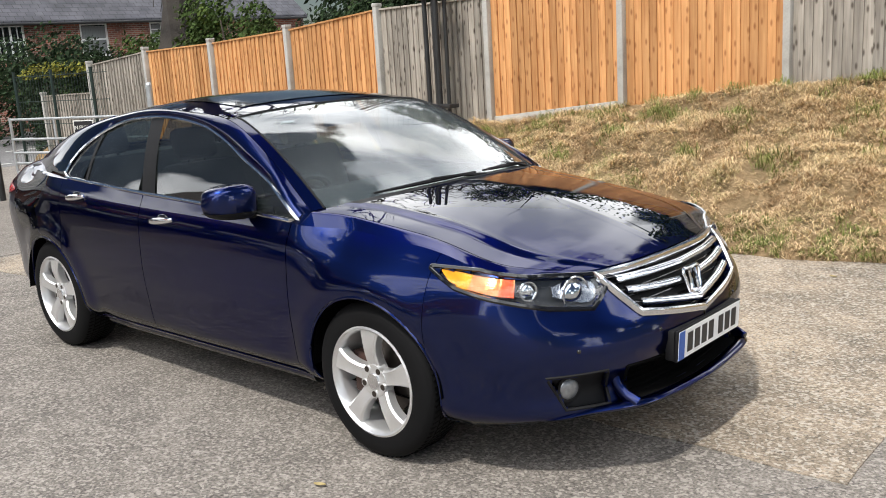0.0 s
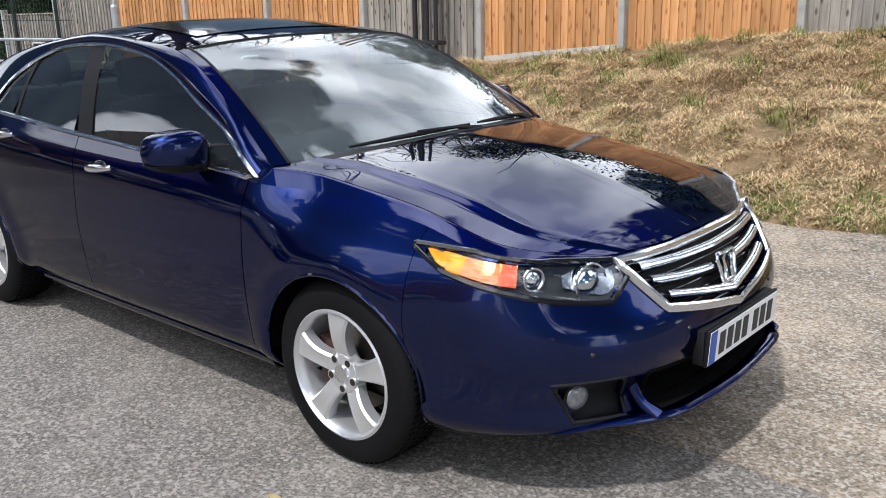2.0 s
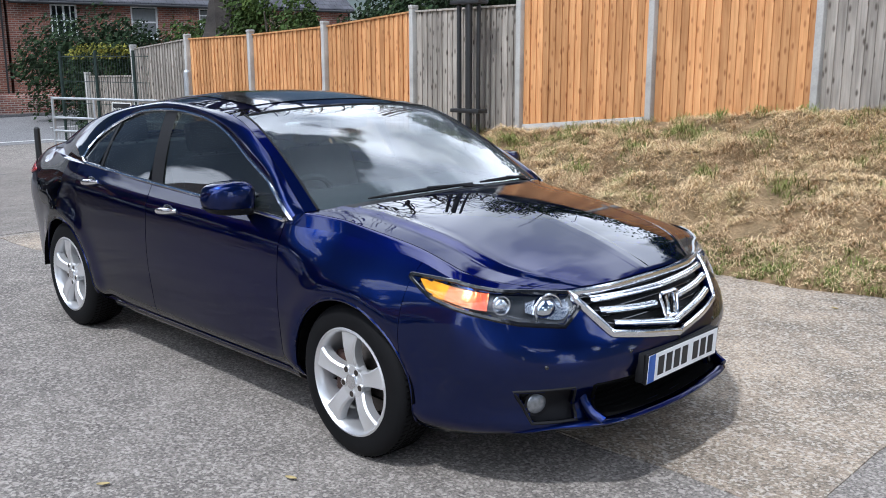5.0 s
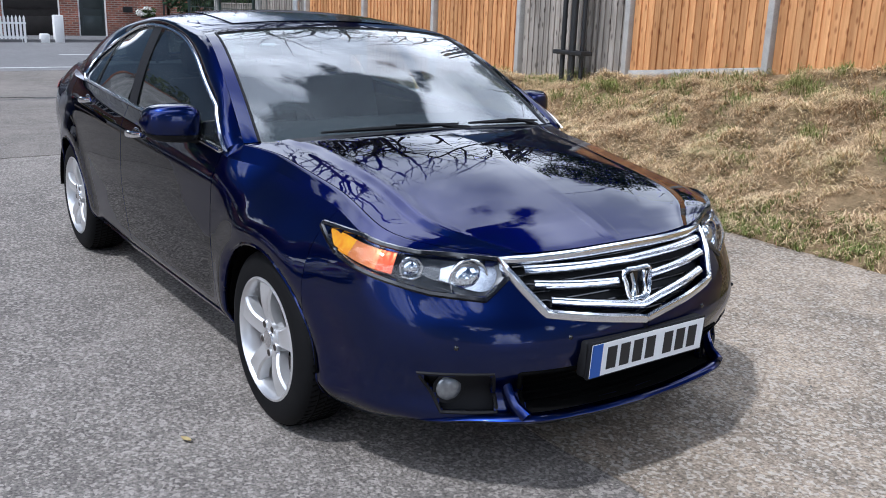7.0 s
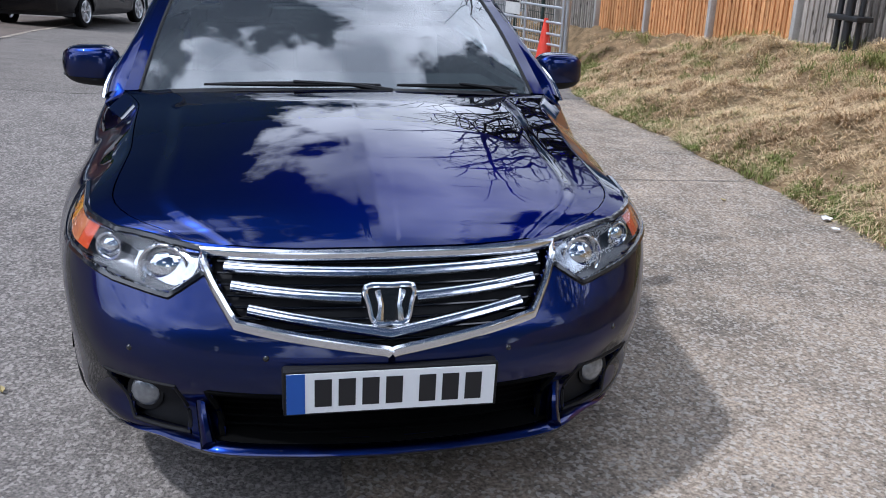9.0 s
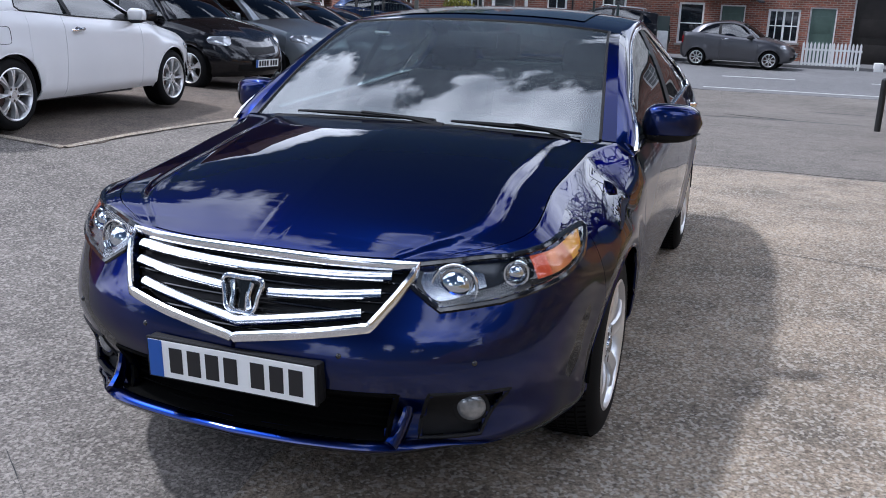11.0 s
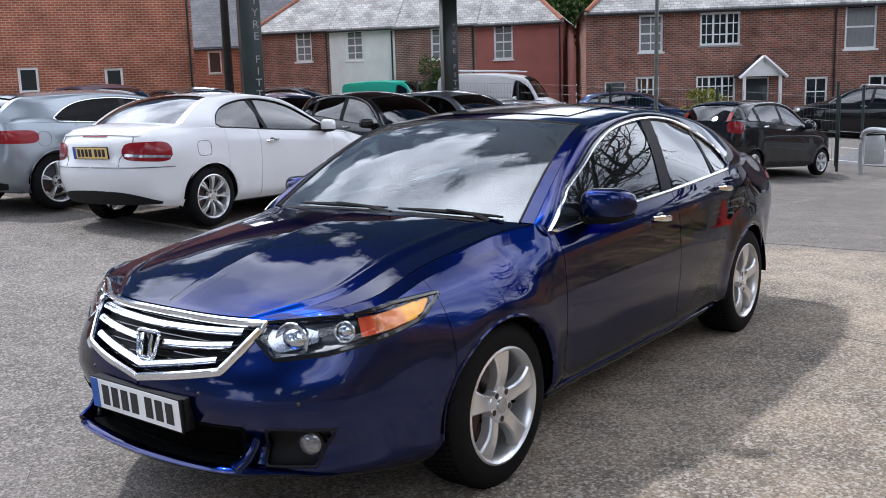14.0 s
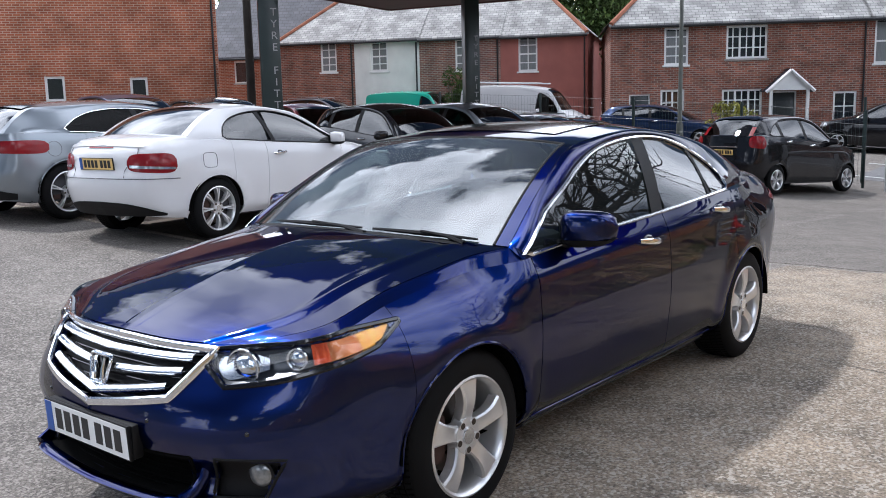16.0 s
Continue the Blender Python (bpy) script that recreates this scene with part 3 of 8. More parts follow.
    def cap_r(b):
        e = sh.point(rw_u, 1.0)
        k = g.get("cap_k", 0.82)
        if b <= k:
            q = b / k
            return Vector((rb.x + (r3.x - rb.x) * q ** 2, r3.y * q, rb.z + (r3.z - rb.z) * q ** 2.3))
        return Vector(r3).lerp(e, (b - k) / (1 - k))
    fine = s.get("hood_fine", 1)
    hood = sheet(sh, 0, sh.corner_f, ws_u, cap_f, s.get("hood_crown", 0.05), s.get("hood_crease", 0.008), 22 * fine, 28 * fine, s.get("hood_ridge", 0.0), s.get("hood_fold", 0.0))
    kb, ke, kn = s.get("hood_cut", 25) * fine, 21 * fine, 22 * fine
    part("bonnet", sheet_mesh(hood, 0, ke, 0, kb, gap=0.002), body_mat, car)
    for sd in (1, -1):
        bm = sheet_mesh(hood, 0, kn, kb, 28 * fine, gap=0.002, both=False)
        if sd < 0:
            for v in bm.verts:
                v.co.y *= -1
            bmesh.ops.reverse_faces(bm, faces=bm.faces)
        part("front_wing_top", bm, body_mat, car)
    part("cowl", sheet_mesh(hood, ke, kn, 0, kb - 5 * fine, fold=0.0), M_black, car)
    for sd in (1, -1):
        bm = sheet_mesh(hood, ke, kn, kb - 5 * fine, kb, fold=0.0, both=False)
        if sd < 0:
            for v in bm.verts:
                v.co.y *= -1
            bmesh.ops.reverse_faces(bm, faces=bm.faces)
        part("wing_corner", bm, body_mat, car)
    boot = sheet(sh, n, sh.corner_r, rw_u, cap_r, s.get("boot_crown", 0.02), 0.0, 14, 20)
    part("boot_lid", sheet_mesh(boot, 0, 14, 0, 20), body_mat, car)
    # -- side frame and side windows
    def belt(x):
        return sh.point(sh.at_x(x), 1.0)
    x_f, x_b = g.get("wing_end", r0.x), r3.x

    rail_x = [p.x for p in rail]

    def side_y(x, z):
        i = max(0, min(len(rail) - 2, next((k for k in range(len(rail) - 1) if rail[k + 1].x <= x), len(rail) - 2)))
        a, b_ = rail[i], rail[i + 1]
        t = 0 if abs(b_.x - a.x) < 1e-6 else min(max((x - a.x) / (b_.x - a.x), 0), 1)
        r = a.lerp(b_, t)
        e = belt(x)
        k = min(max((z - e.z) / max(r.z - e.z, 0.20), -0.2), 1.0)
        return e.y + (r.y - e.y) * k + 0.018 * math.sin(math.pi * max(k, 0))
    d = s["dlo"]
    top = spline([(x, 0, z) for x, z in d["top"]], 41)
    bot = [Vector((top[-1].x + (top[0].x - top[-1].x) * i / 40, 0, 0)) for i in range(41)]
    zb0, zb1 = top[-1].z, top[0].z
    for i, p in enumerate(bot):
        p.z = belt(p.x).z + d.get("lift", 0.014)
    bot[0], bot[-1] = top[-1].copy(), top[0].copy()
    inner = [Vector((p.x, side_y(p.x, p.z), p.z)) for p in top] + [Vector((p.x, side_y(p.x, p.z), p.z)) for p in bot[1:-1]]
    rail_even = spline(rail, 41)
    lower = [belt(x_b + (x_f - x_b) * i / 40) for i in range(41)]
    outer = rail_even + lower[1:-1]
    for sd in (1, -1):
        bm = bmesh.new()
        loops = []
        for j in range(6):
            t = j / 5
            loops.append([bm.verts.new(p.lerp(q, t) + Vector((0, 0.75, 0.6)) * ((0.22 * min((p - q).length, 0.09) if i <= 40 else 0.0) * math.sin(math.pi * t) ** 0.9)) for i, (p, q) in enumerate(zip(outer, inner))])
        va = loops[0]
        loops.append([bm.verts.new(p - Vector((0, 0.03, 0))) for p in inner])
        k = len(va)
        for x, y in zip(loops, loops[1:]):
            for i in range(k):
                bm.faces.new((x[i], y[i], y[(i + 1) % k], x[(i + 1) % k]))
        bm.faces.new((va[-1], bm.verts.new(lower[-1]), va[0]))
        bm.faces.new((va[40], bm.verts.new(lower[0]), va[41]))
        if sd < 0:
            for v in bm.verts:
                v.co.y *= -1
        bmesh.ops.recalc_face_normals(bm, faces=bm.faces)
        bm.normal_update()
        part("side_frame", bm, body_mat, car)
        bm = bmesh.new()
        add_tube(bm, [Vector((p.x, (p.y + 0.004) * sd, p.z)) for p in inner], d.get("trim", 0.009), 6, True)
        part("window_trim", bm, d.get("trim_mat", M_chrome), car, "bright trim round the side windows")
        # panes between the pillars
        edges = [top[0].x] + d["pillars"] + [top[-1].x]
        topf = curve([(p.x, p.z) for p in top[::4]])
        botf = lambda x: belt(x).z + d.get("lift", 0.014)
        for k2, (x0, x1) in enumerate(zip(edges, edges[1:])):
            bm = bmesh.new()
            w = 0.035
            xa = x0 - (w if k2 else 0)
            xb = x1 + (w if k2 < len(edges) - 2 else 0)
            if d.get("thin_last") and k2 == len(edges) - 2:
                xa = x0 - 0.012
            if d.get("thin_last") and k2 == len(edges) - 3:
                xb = x1 + 0.012
            grid = []
            for i in range(15):
                x = xa + (xb - xa) * i / 14
                z0, z1 = botf(x) - 0.01, topf(x) + 0.004
                if z1 < z0 + 0.004:
                    z1 = z0 + 0.004
                grid.append([Vector((x, sd * (side_y(x, z0 + (z1 - z0) * j / 8) - 0.008), z0 + (z1 - z0) * j / 8)) for j in range(9)])
            add_grid(bm, grid)
            if sd > 0:
                bmesh.ops.reverse_faces(bm, faces=bm.faces)
            part("side_window", bm, glass if k2 == 0 else dark, car, smooth=True)
        for x in d["pillars"]:
            bm = bmesh.new()
            thin = d.get("thin_last") and x == d["pillars"][-1]
            hw = 0.014 if thin else d.get("post", 0.045)
            lean = d.get("lean", 0.03) * (0.6 if thin else 1.0)
            grid = []
            for j in range(9):
                z0, z1 = botf(x) - 0.01, topf(x) + 0.004
                z = z0 + (z1 - z0) * j / 8
                grid.append([Vector((x + e - lean * (j / 8 - 0.5), sd * (side_y(x, z) - 0.003), z)) for e in (hw, hw * 0.3, -hw * 0.3, -hw)])
            add_grid(bm, grid)
            part("door_pillar", bm, M_black, car)
    # -- underside, wheel housings, interior
    ax_f, ax_r = s["axles"]
    bm = bmesh.new()
    low = [sh.point(n * i / 60, 0.03) for i in range(61)]
    left = [bm.verts.new((p.x * 0.985, p.y * 0.97, p.z + 0.01)) for p in low]
    right = [bm.verts.new((p.x * 0.985, -p.y * 0.97, p.z + 0.01)) for p in low]
    for i in range(60):
        bm.faces.new((left[i], left[i + 1], right[i + 1], right[i]))
    part("underbody", bm, M_under, car, smooth=False)
    for xw in s["axles"]:
        for sd in (1, -1):
            bm = bmesh.new()
            R = s["arch_r"] + 0.012
            ow = sh.point(sh.at_x(xw), 0.5).y
            pts = [(xw + R * math.cos(a), s["wheel_r"] + R * math.sin(a)) for a in [math.pi * (0.0 + 1.0 * i / 20) for i in range(21)]]
            add_grid(bm, [[(x, sd * (ow - 0.02), z), (x, sd * (ow - 0.34), z)] for x, z in pts], flip=sd < 0)
            c = bm.verts.new((xw, sd * (ow - 0.34), s["wheel_r"]))
            vv = [bm.verts.new((x, sd * (ow - 0.34), z)) for x, z in pts]
            for a, b in zip(vv, vv[1:]):
                bm.faces.new((c, a, b))
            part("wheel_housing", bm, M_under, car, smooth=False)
            bm, lip = bmesh.new(), []
            for i in range(49):
                a = math.pi * (-0.10 + 1.20 * i / 48)
                x, z = xw + s["arch_r"] * math.cos(a), s["wheel_r"] + s["arch_r"] * math.sin(a)
                if z > sh.low(x) + 0.015:
                    e = sh.point(sh.at_x(x), 0, z=z)
                    lip.append((x, sd * (e.y - 0.003), z))
            add_tube(bm, lip, 0.007, 6)
            part("arch_lip", bm, body_mat, car)
    bm = bmesh.new()
    yi = sh.line[n // 2].y - 0.12
    add_box(bm, rb.x + 0.25, wb.x - 0.25, -yi, yi, 0.22, 0.40)
    for sd in (1, -1):
        add_box(bm, rb.x + 0.35, wb.x - 0.3, sd * yi - 0.03, sd * yi + 0.03, 0.3, sh.top(0) - 0.03)
    part("cabin_lining", bm, M_dash, car, smooth=False)
    bm = bmesh.new()
    zt = sh.top(wb.x - 0.3)
    add_box(bm, wb.x - 0.75, wb.x - 0.14, -yi + 0.1, yi - 0.1, 0.55, zt + 0.035, bevel=0.05)
    part("dashboard", bm, M_dash, car)
    bm = bmesh.new()
    add_box(bm, rb.x + 0.06, rb.x + 0.45, -yi + 0.08, yi - 0.08, 0.6, g["rw_base"][1] - 0.05, bevel=0.02)
    part("parcel_shelf", bm, M_dash, car)
    if s.get("seats", True):
        sx = s.get("seat_x", 0.0)
        for yy in (0.37, -0.37):
            seat(car, sx, yy)
        if s.get("bench", True):
            seat(car, sx - 0.95, 0.0, 1.25, True)
        bm = bmesh.new()
        cx = Matrix.Translation((sx + 0.42, -0.37, 0.88)) @ Matrix.Rotation(radians(-65), 4, "Y")
        add_tube(bm, [cx @ Vector((math.cos(k * math.pi / 12) * 0.18, math.sin(k * math.pi / 12) * 0.18, 0)) for k in range(24)], 0.016, 8, True)
        add_cyl(bm, cx @ Vector((0, 0, 0)), cx @ Vector((0, 0, -0.25)), 0.06, 0.04, 12)
        add_tube(bm, [cx @ Vector((0, -0.17, 0)), cx @ Vector((0, 0.17, 0))], 0.02, 6)
        part("steering_wheel", bm, M_dash, car)
        bm = bmesh.new()
        mx = wt.x - 0.02
        add_box(bm, mx + 0.03, mx + 0.06, -0.12, 0.12, wt.z - 0.13, wt.z - 0.06, bevel=0.012)
        part("inside_mirror", bm, M_dash, car)
    # -- wheels
    for xw in s["axles"]:
        for sd in (1, -1):
            wheel(car, xw, sd * s["wheel_y"], s["wheel_r"], s["rim_r"], s.get("tyre_w", 0.21), s.get("spokes", 5), s.get("rim_style", "split"), s.get("rim_mat"))
    # -- door mirrors
    mx, my, mz = s["mirror"]
    for sd in (1, -1):
        mir = door_mirror(car, mx, my, mz, sd, body_mat)
    # -- handles
    for hx, hz in s.get("handles", []):
        for sd in (1, -1):
            e = sh.point(sh.at_x(hx), 0, z=hz)
            bm = bmesh.new()
            add_tube(bm, [(hx + 0.10 - 0.2 * i / 10, sd * (e.y + 0.004 + 0.026 * math.sin(math.pi * i / 10) ** 0.5), hz + 0.012 - 0.02 * i / 10) for i in range(11)], [0.011 + 0.006 * math.sin(math.pi * i / 10) for i in range(11)], 8, flat=0.6)
            part("door_handle", bm, s.get("handle_mat", M_chrome), car, "chrome door handle")
            # black bulge behind the handle: the shade of a hollow as colour
            bm = bmesh.new()
            bmesh.ops.create_uvsphere(bm, u_segments=14, v_segments=8, radius=1.0)
            bmesh.ops.transform(bm, matrix=Matrix.Translation((hx, sd * (e.y - 0.008), hz)) @ Matrix.Diagonal((0.06, 0.012, 0.032, 1)), verts=bm.verts)
            part("handle_recess", bm, M_gloss, car)
    sh.roof_mesh, sh.roof_point, sh.marks = roof_mesh, roof_point, (i_w, i_r, i_e)
    return car, sh


def patch(sh, lower, upper, out, rows=8, cols=28, sd=1, bulge=0.0):
    """A sheet over the skin between two lines of (u, z), lifted by out, and by bulge in its middle."""
    lo, up = spline([(u, z, 0) for u, z in lower], cols), spline([(u, z, 0) for u, z in upper], cols)
    grid = []
    for i, (a, b) in enumerate(zip(lo, up)):
        t = i / (cols - 1)
        row = []
        for j in range(rows + 1):
            k = j / rows
            q = a.lerp(b, k)
            p = sh.point(q.x, 0, out + bulge * (math.sin(math.pi * k) * math.sin(math.pi * min(max(t, 0), 1))) ** 0.5, z=q.y)
            row.append(Vector((p.x, p.y * sd, p.z)))
        grid.append(row)
    bm = bmesh.new()
    add_grid(bm, grid)
    bmesh.ops.recalc_face_normals(bm, faces=bm.faces)
    bm.normal_update()
    c = sum((f.calc_center_median() for f in bm.faces), Vector()) / max(1, len(bm.faces))
    nn = sum((f.normal for f in bm.faces), Vector())
    if nn.dot(Vector((c.x, c.y, 0))) < 0:
        bmesh.ops.reverse_faces(bm, faces=bm.faces)
    return bm


def door_mirror(car, mx, my, mz, sd, mat):
    """A rounded door mirror: painted shell, black lower part, glass, and an arm to the corner of the door."""
    def shell(z0, z1, grow):
        bm = bmesh.new()
        rows = []
        for i in range(15):
            t = i / 14
            w = 0.96 * (1 - abs(2 * t - 1) ** 3.6) ** 0.5 + 0.04
            k = 1.0 - 0.16 * t
            row = []
            for j in range(24):
                a = 2 * math.pi * j / 24
                ca, sa = math.cos(a), math.sin(a)
                ex = 0.55
                x = 0.080 * math.copysign(abs(ca) ** ex, ca) * (0.85 + 0.15 * w) * w
                z = 0.084 * k * math.copysign(abs(sa) ** ex, sa) * w
                if ca < 0:
                    x *= 0.55
                z = min(max(z, z0), z1)
                row.append(Vector((mx + 0.010 + x * grow - 0.055 * t * t, sd * (my - 0.115 + 0.235 * t), mz + z * grow + 0.004 * t)))
            rows.append(row + [row[0]])
        add_grid(bm, rows)
        bmesh.ops.remove_doubles(bm, verts=bm.verts, dist=0.0004)
        bmesh.ops.holes_fill(bm, edges=[e for e in bm.edges if e.is_boundary])
        bmesh.ops.recalc_face_normals(bm, faces=bm.faces)
        return bm
    ob = part("door_mirror", shell(-0.045, 0.09, 1.0), mat, car)
    part("mirror_base", shell(-0.09, -0.042, 0.985), M_black, ob)
    bm = bmesh.new()
    add_box(bm, -0.004, 0.004, -0.082, 0.082, -0.05, 0.055, bevel=0.003, m=Matrix.Translation((mx - 0.036, sd * my, mz)) @ Matrix.Rotation(radians(14 * sd), 4, "Z"))
    part("mirror_glass", bm, M_mirror, ob)
    bm = bmesh.new()
    add_tube(bm, [(mx + 0.02, sd * (my - 0.05), mz - 0.055), (mx + 0.05, sd * (my - 0.10), mz - 0.062), (mx + 0.10, sd * (my - 0.15), mz - 0.06)], [0.022, 0.020, 0.026], 10)
    part("mirror_arm", bm, M_black, ob)
    return ob


def number_plate(car, x, z, front=True, lean=0.0, mat=None, y=0.0, bars=7, w=0.52, h=0.111):
    """A plate whose characters are plain bars."""
    s = 1 if front else -1
    m = Matrix.Translation((x, y, z)) @ Matrix.Rotation(radians(lean * s), 4, "Y")
    pl = box("number_plate", (-0.006, 0.006, -w / 2 - 0.008, w / 2 + 0.008, -h / 2 - 0.006, h / 2 + 0.006), M_black, car, 0.003, m)
    box("plate_face", (0.0065 * s, 0.008 * s, -w / 2, w / 2, -h / 2, h / 2) if front else (-0.008, -0.0065, -w / 2, w / 2, -h / 2, h / 2), mat or M_plate_w, pl, 0.0, m, smooth=False)
    xs = (0.0082, 0.0092) if front else (-0.0092, -0.0082)
    side = -1 if front else 1
    box("plate_band", (*xs, side * w / 2 if side < 0 else w / 2 - 0.045, -w / 2 + 0.045 if side < 0 else w / 2, -h / 2, h / 2), M_plate_b, pl, 0.0, m, smooth=False)
    pos = -w / 2 + 0.068
    for k in range(bars):
        ww = 0.042
        y0 = pos * (1 if front else -1)
        y1 = y0 + ww * (1 if front else -1)
        box("plate_bar", (*xs, min(y0, y1), max(y0, y1), -0.038, 0.038), M_ink, pl, 0.0, m, smooth=False)
        pos += 0.0585 + (0.025 if k == 3 else 0)
    return pl


# ---- the blue saloon ----
SALOON = dict(
    outline=[(2.345, 0.0), (2.33, 0.25), (2.285, 0.45), (2.20, 0.62), (2.06, 0.765), (1.84, 0.86), (1.45, 0.905), (0.85, 0.914), (0.0, 0.918), (-0.9, 0.918), (-1.5, 0.902), (-1.95, 0.84), (-2.2, 0.74), (-2.32, 0.56), (-2.37, 0.30), (-2.385, 0.0)],
    shoulder=[(2.345, 0.775), (2.2, 0.782), (2.0, 0.80), (1.65, 0.858), (1.35, 0.892), (0.84, 0.932), (0.3, 0.960), (-0.36, 0.986), (-1.28, 1.032), (-1.8, 1.045), (-2.2, 1.035), (-2.385, 1.02)],
    bottom=[(2.345, 0.25), (2.15, 0.245), (1.8, 0.215), (1.0, 0.25), (0, 0.245), (-1.0, 0.24), (-1.8, 0.25), (-2.385, 0.29)],
    front=[(0, 0.095), (0.03, 0.05), (0.08, 0.042), (0.2, 0.056), (0.36, 0.018), (0.5, 0.0), (0.62, 0.012), (0.8, 0.065), (0.93, 0.115), (1.0, 0.16)],
    rear=[(0, 0.12), (0.15, 0.04), (0.4, 0.0), (0.55, 0.01), (0.62, 0.03), (0.80, 0.045), (0.90, 0.070), (0.96, 0.105), (1.0, 0.155)],
    axles=(1.3525, -1.3525), wheel_r=0.326, rim_r=0.226, arch_r=0.354, wheel_y=0.888, tyre_w=0.225, rim_style="broad",
    cuts=[1.665, 0.90, -0.27, -1.13], panels=["front_bumper", "front_wing", "front_door", "rear_door", "rear_quarter"],
    corner_f=0.60, corner_r=0.66, hood_crown=0.042, hood_crease=0.009, hood_cut=25, boot_crown=0.02,
    house=dict(ws_base=(1.10, 1.005), ws_top=(0.28, 1.388), roof=(-0.42, 1.442), rw_top=(-1.16, 1.392), rw_base=(-1.90, 1.125), ws_sweep=0.15, wing_end=1.02, rw_sweep=0.08, rail_y=(0.785, 0.652, 0.585, 0.745, 0.036), cap_k=0.88, r2=(-1.05, 0.582, 1.342), r3=(-1.80, 0.67, 1.085)),
    dlo=dict(top=[(0.945, 0.948), (0.82, 1.025), (0.64, 1.105), (0.47, 1.176), (0.29, 1.252), (0.09, 1.312), (-0.14, 1.346), (-0.39, 1.357), (-0.655, 1.342), (-0.85, 1.308), (-1.01, 1.248), (-1.11, 1.155), (-1.135, 1.06)], pillars=[-0.30, -0.915], thin_last=True, lift=0.012, trim=0.0085, lean=0.15, post=0.060),
    mirror=(0.605, 0.945, 1.013), handles=[(-0.05, 0.875), (-0.93, 0.937)], seat_x=-0.05)


SALOON["haunch"] = [(0, 0.085), (0.06, 0.05), (0.14, 0.032), (0.3, 0.03), (0.5, 0.012), (0.66, 0.0), (0.72, 0.004), (0.8, 0.022), (0.88, 0.055), (0.94, 0.094), (1.0, 0.150)]
SALOON["screen"] = M_screen
SALOON["step"], SALOON["rows"], SALOON["hood_fine"], SALOON["hood_ridge"], SALOON["hood_fold"] = 2.5, 34, 3, 0.80, 0.012
HL_UP = [(2.13, 0.455, 0.767), (2.01, 0.68, 0.790), (1.86, 0.80, 0.817), (1.655, 0.864, 0.818)]
HL_LOW = [(2.18, 0.450, 0.724), (2.184, 0.541, 0.665), (2.088, 0.682, 0.682), (1.963, 0.806, 0.719), (1.786, 0.866, 0.756), (1.655, 0.864, 0.810)]
GR = [(2.18, 0.0, 0.768), (2.13, 0.455, 0.764), (2.27, 0.372, 0.622), (2.34, 0.0, 0.552)]
INTAKE = [(2.30, 0.0, 0.435), (2.27, 0.40, 0.437), (2.26, 0.455, 0.437), (2.27, 0.425, 0.290), (2.29, 0.0, 0.275)]
FOG = [(2.235, 0.535, 0.440), (2.09, 0.722, 0.436), (2.13, 0.655, 0.300), (2.225, 0.505, 0.300)]


def outline_uz(sh, pts, straight=True):
    return [(sh.find(p), p[2]) for p in pts]


def saloon_holes(sh):
    k = 0.0138
    hl = outline_uz(sh, HL_UP) + outline_uz(sh, HL_LOW)[::-1]
    out = [[(u * k, z) for u, z in hl]]
    for g in (GR, INTAKE, FOG):
        pts = outline_uz(sh, g)
        if g is not FOG:
            pts = [(-2.0, pts[0][1])] + pts + [(-2.0, pts[-1][1])]
        out.append([(u * k, z) for u, z in pts])
    return out


SALOON["holes"] = saloon_holes
SALOON["nose_step"], SALOON["nose_rows"] = 1.0, 56
saloon, skin = build_car("saloon_car", "dark blue metallic four-door saloon with silver alloy wheels, parked on concrete", SALOON, pose(0, 0, 0), M_blue)


def edge_line(sh, pts, out, n=60, closed=True, sd=1, sub=10):
    """Points on the skin along straight runs between corners."""
    uz = outline_uz(sh, pts)
    seq = []
    rng = list(zip(uz, uz[1:] + (uz[:1] if closed else [])))
    if not closed:
        rng = list(zip(uz, uz[1:]))
    for (u0, z0), (u1, z1) in rng:
        for i in range(sub):
            t = i / sub
            seq.append(sh.point(u0 + (u1 - u0) * t, 0, out, z=z0 + (z1 - z0) * t))
    if not closed:
        seq.append(sh.point(uz[-1][0], 0, out, z=uz[-1][1]))
    return [Vector((p.x, p.y * sd, p.z)) for p in seq]


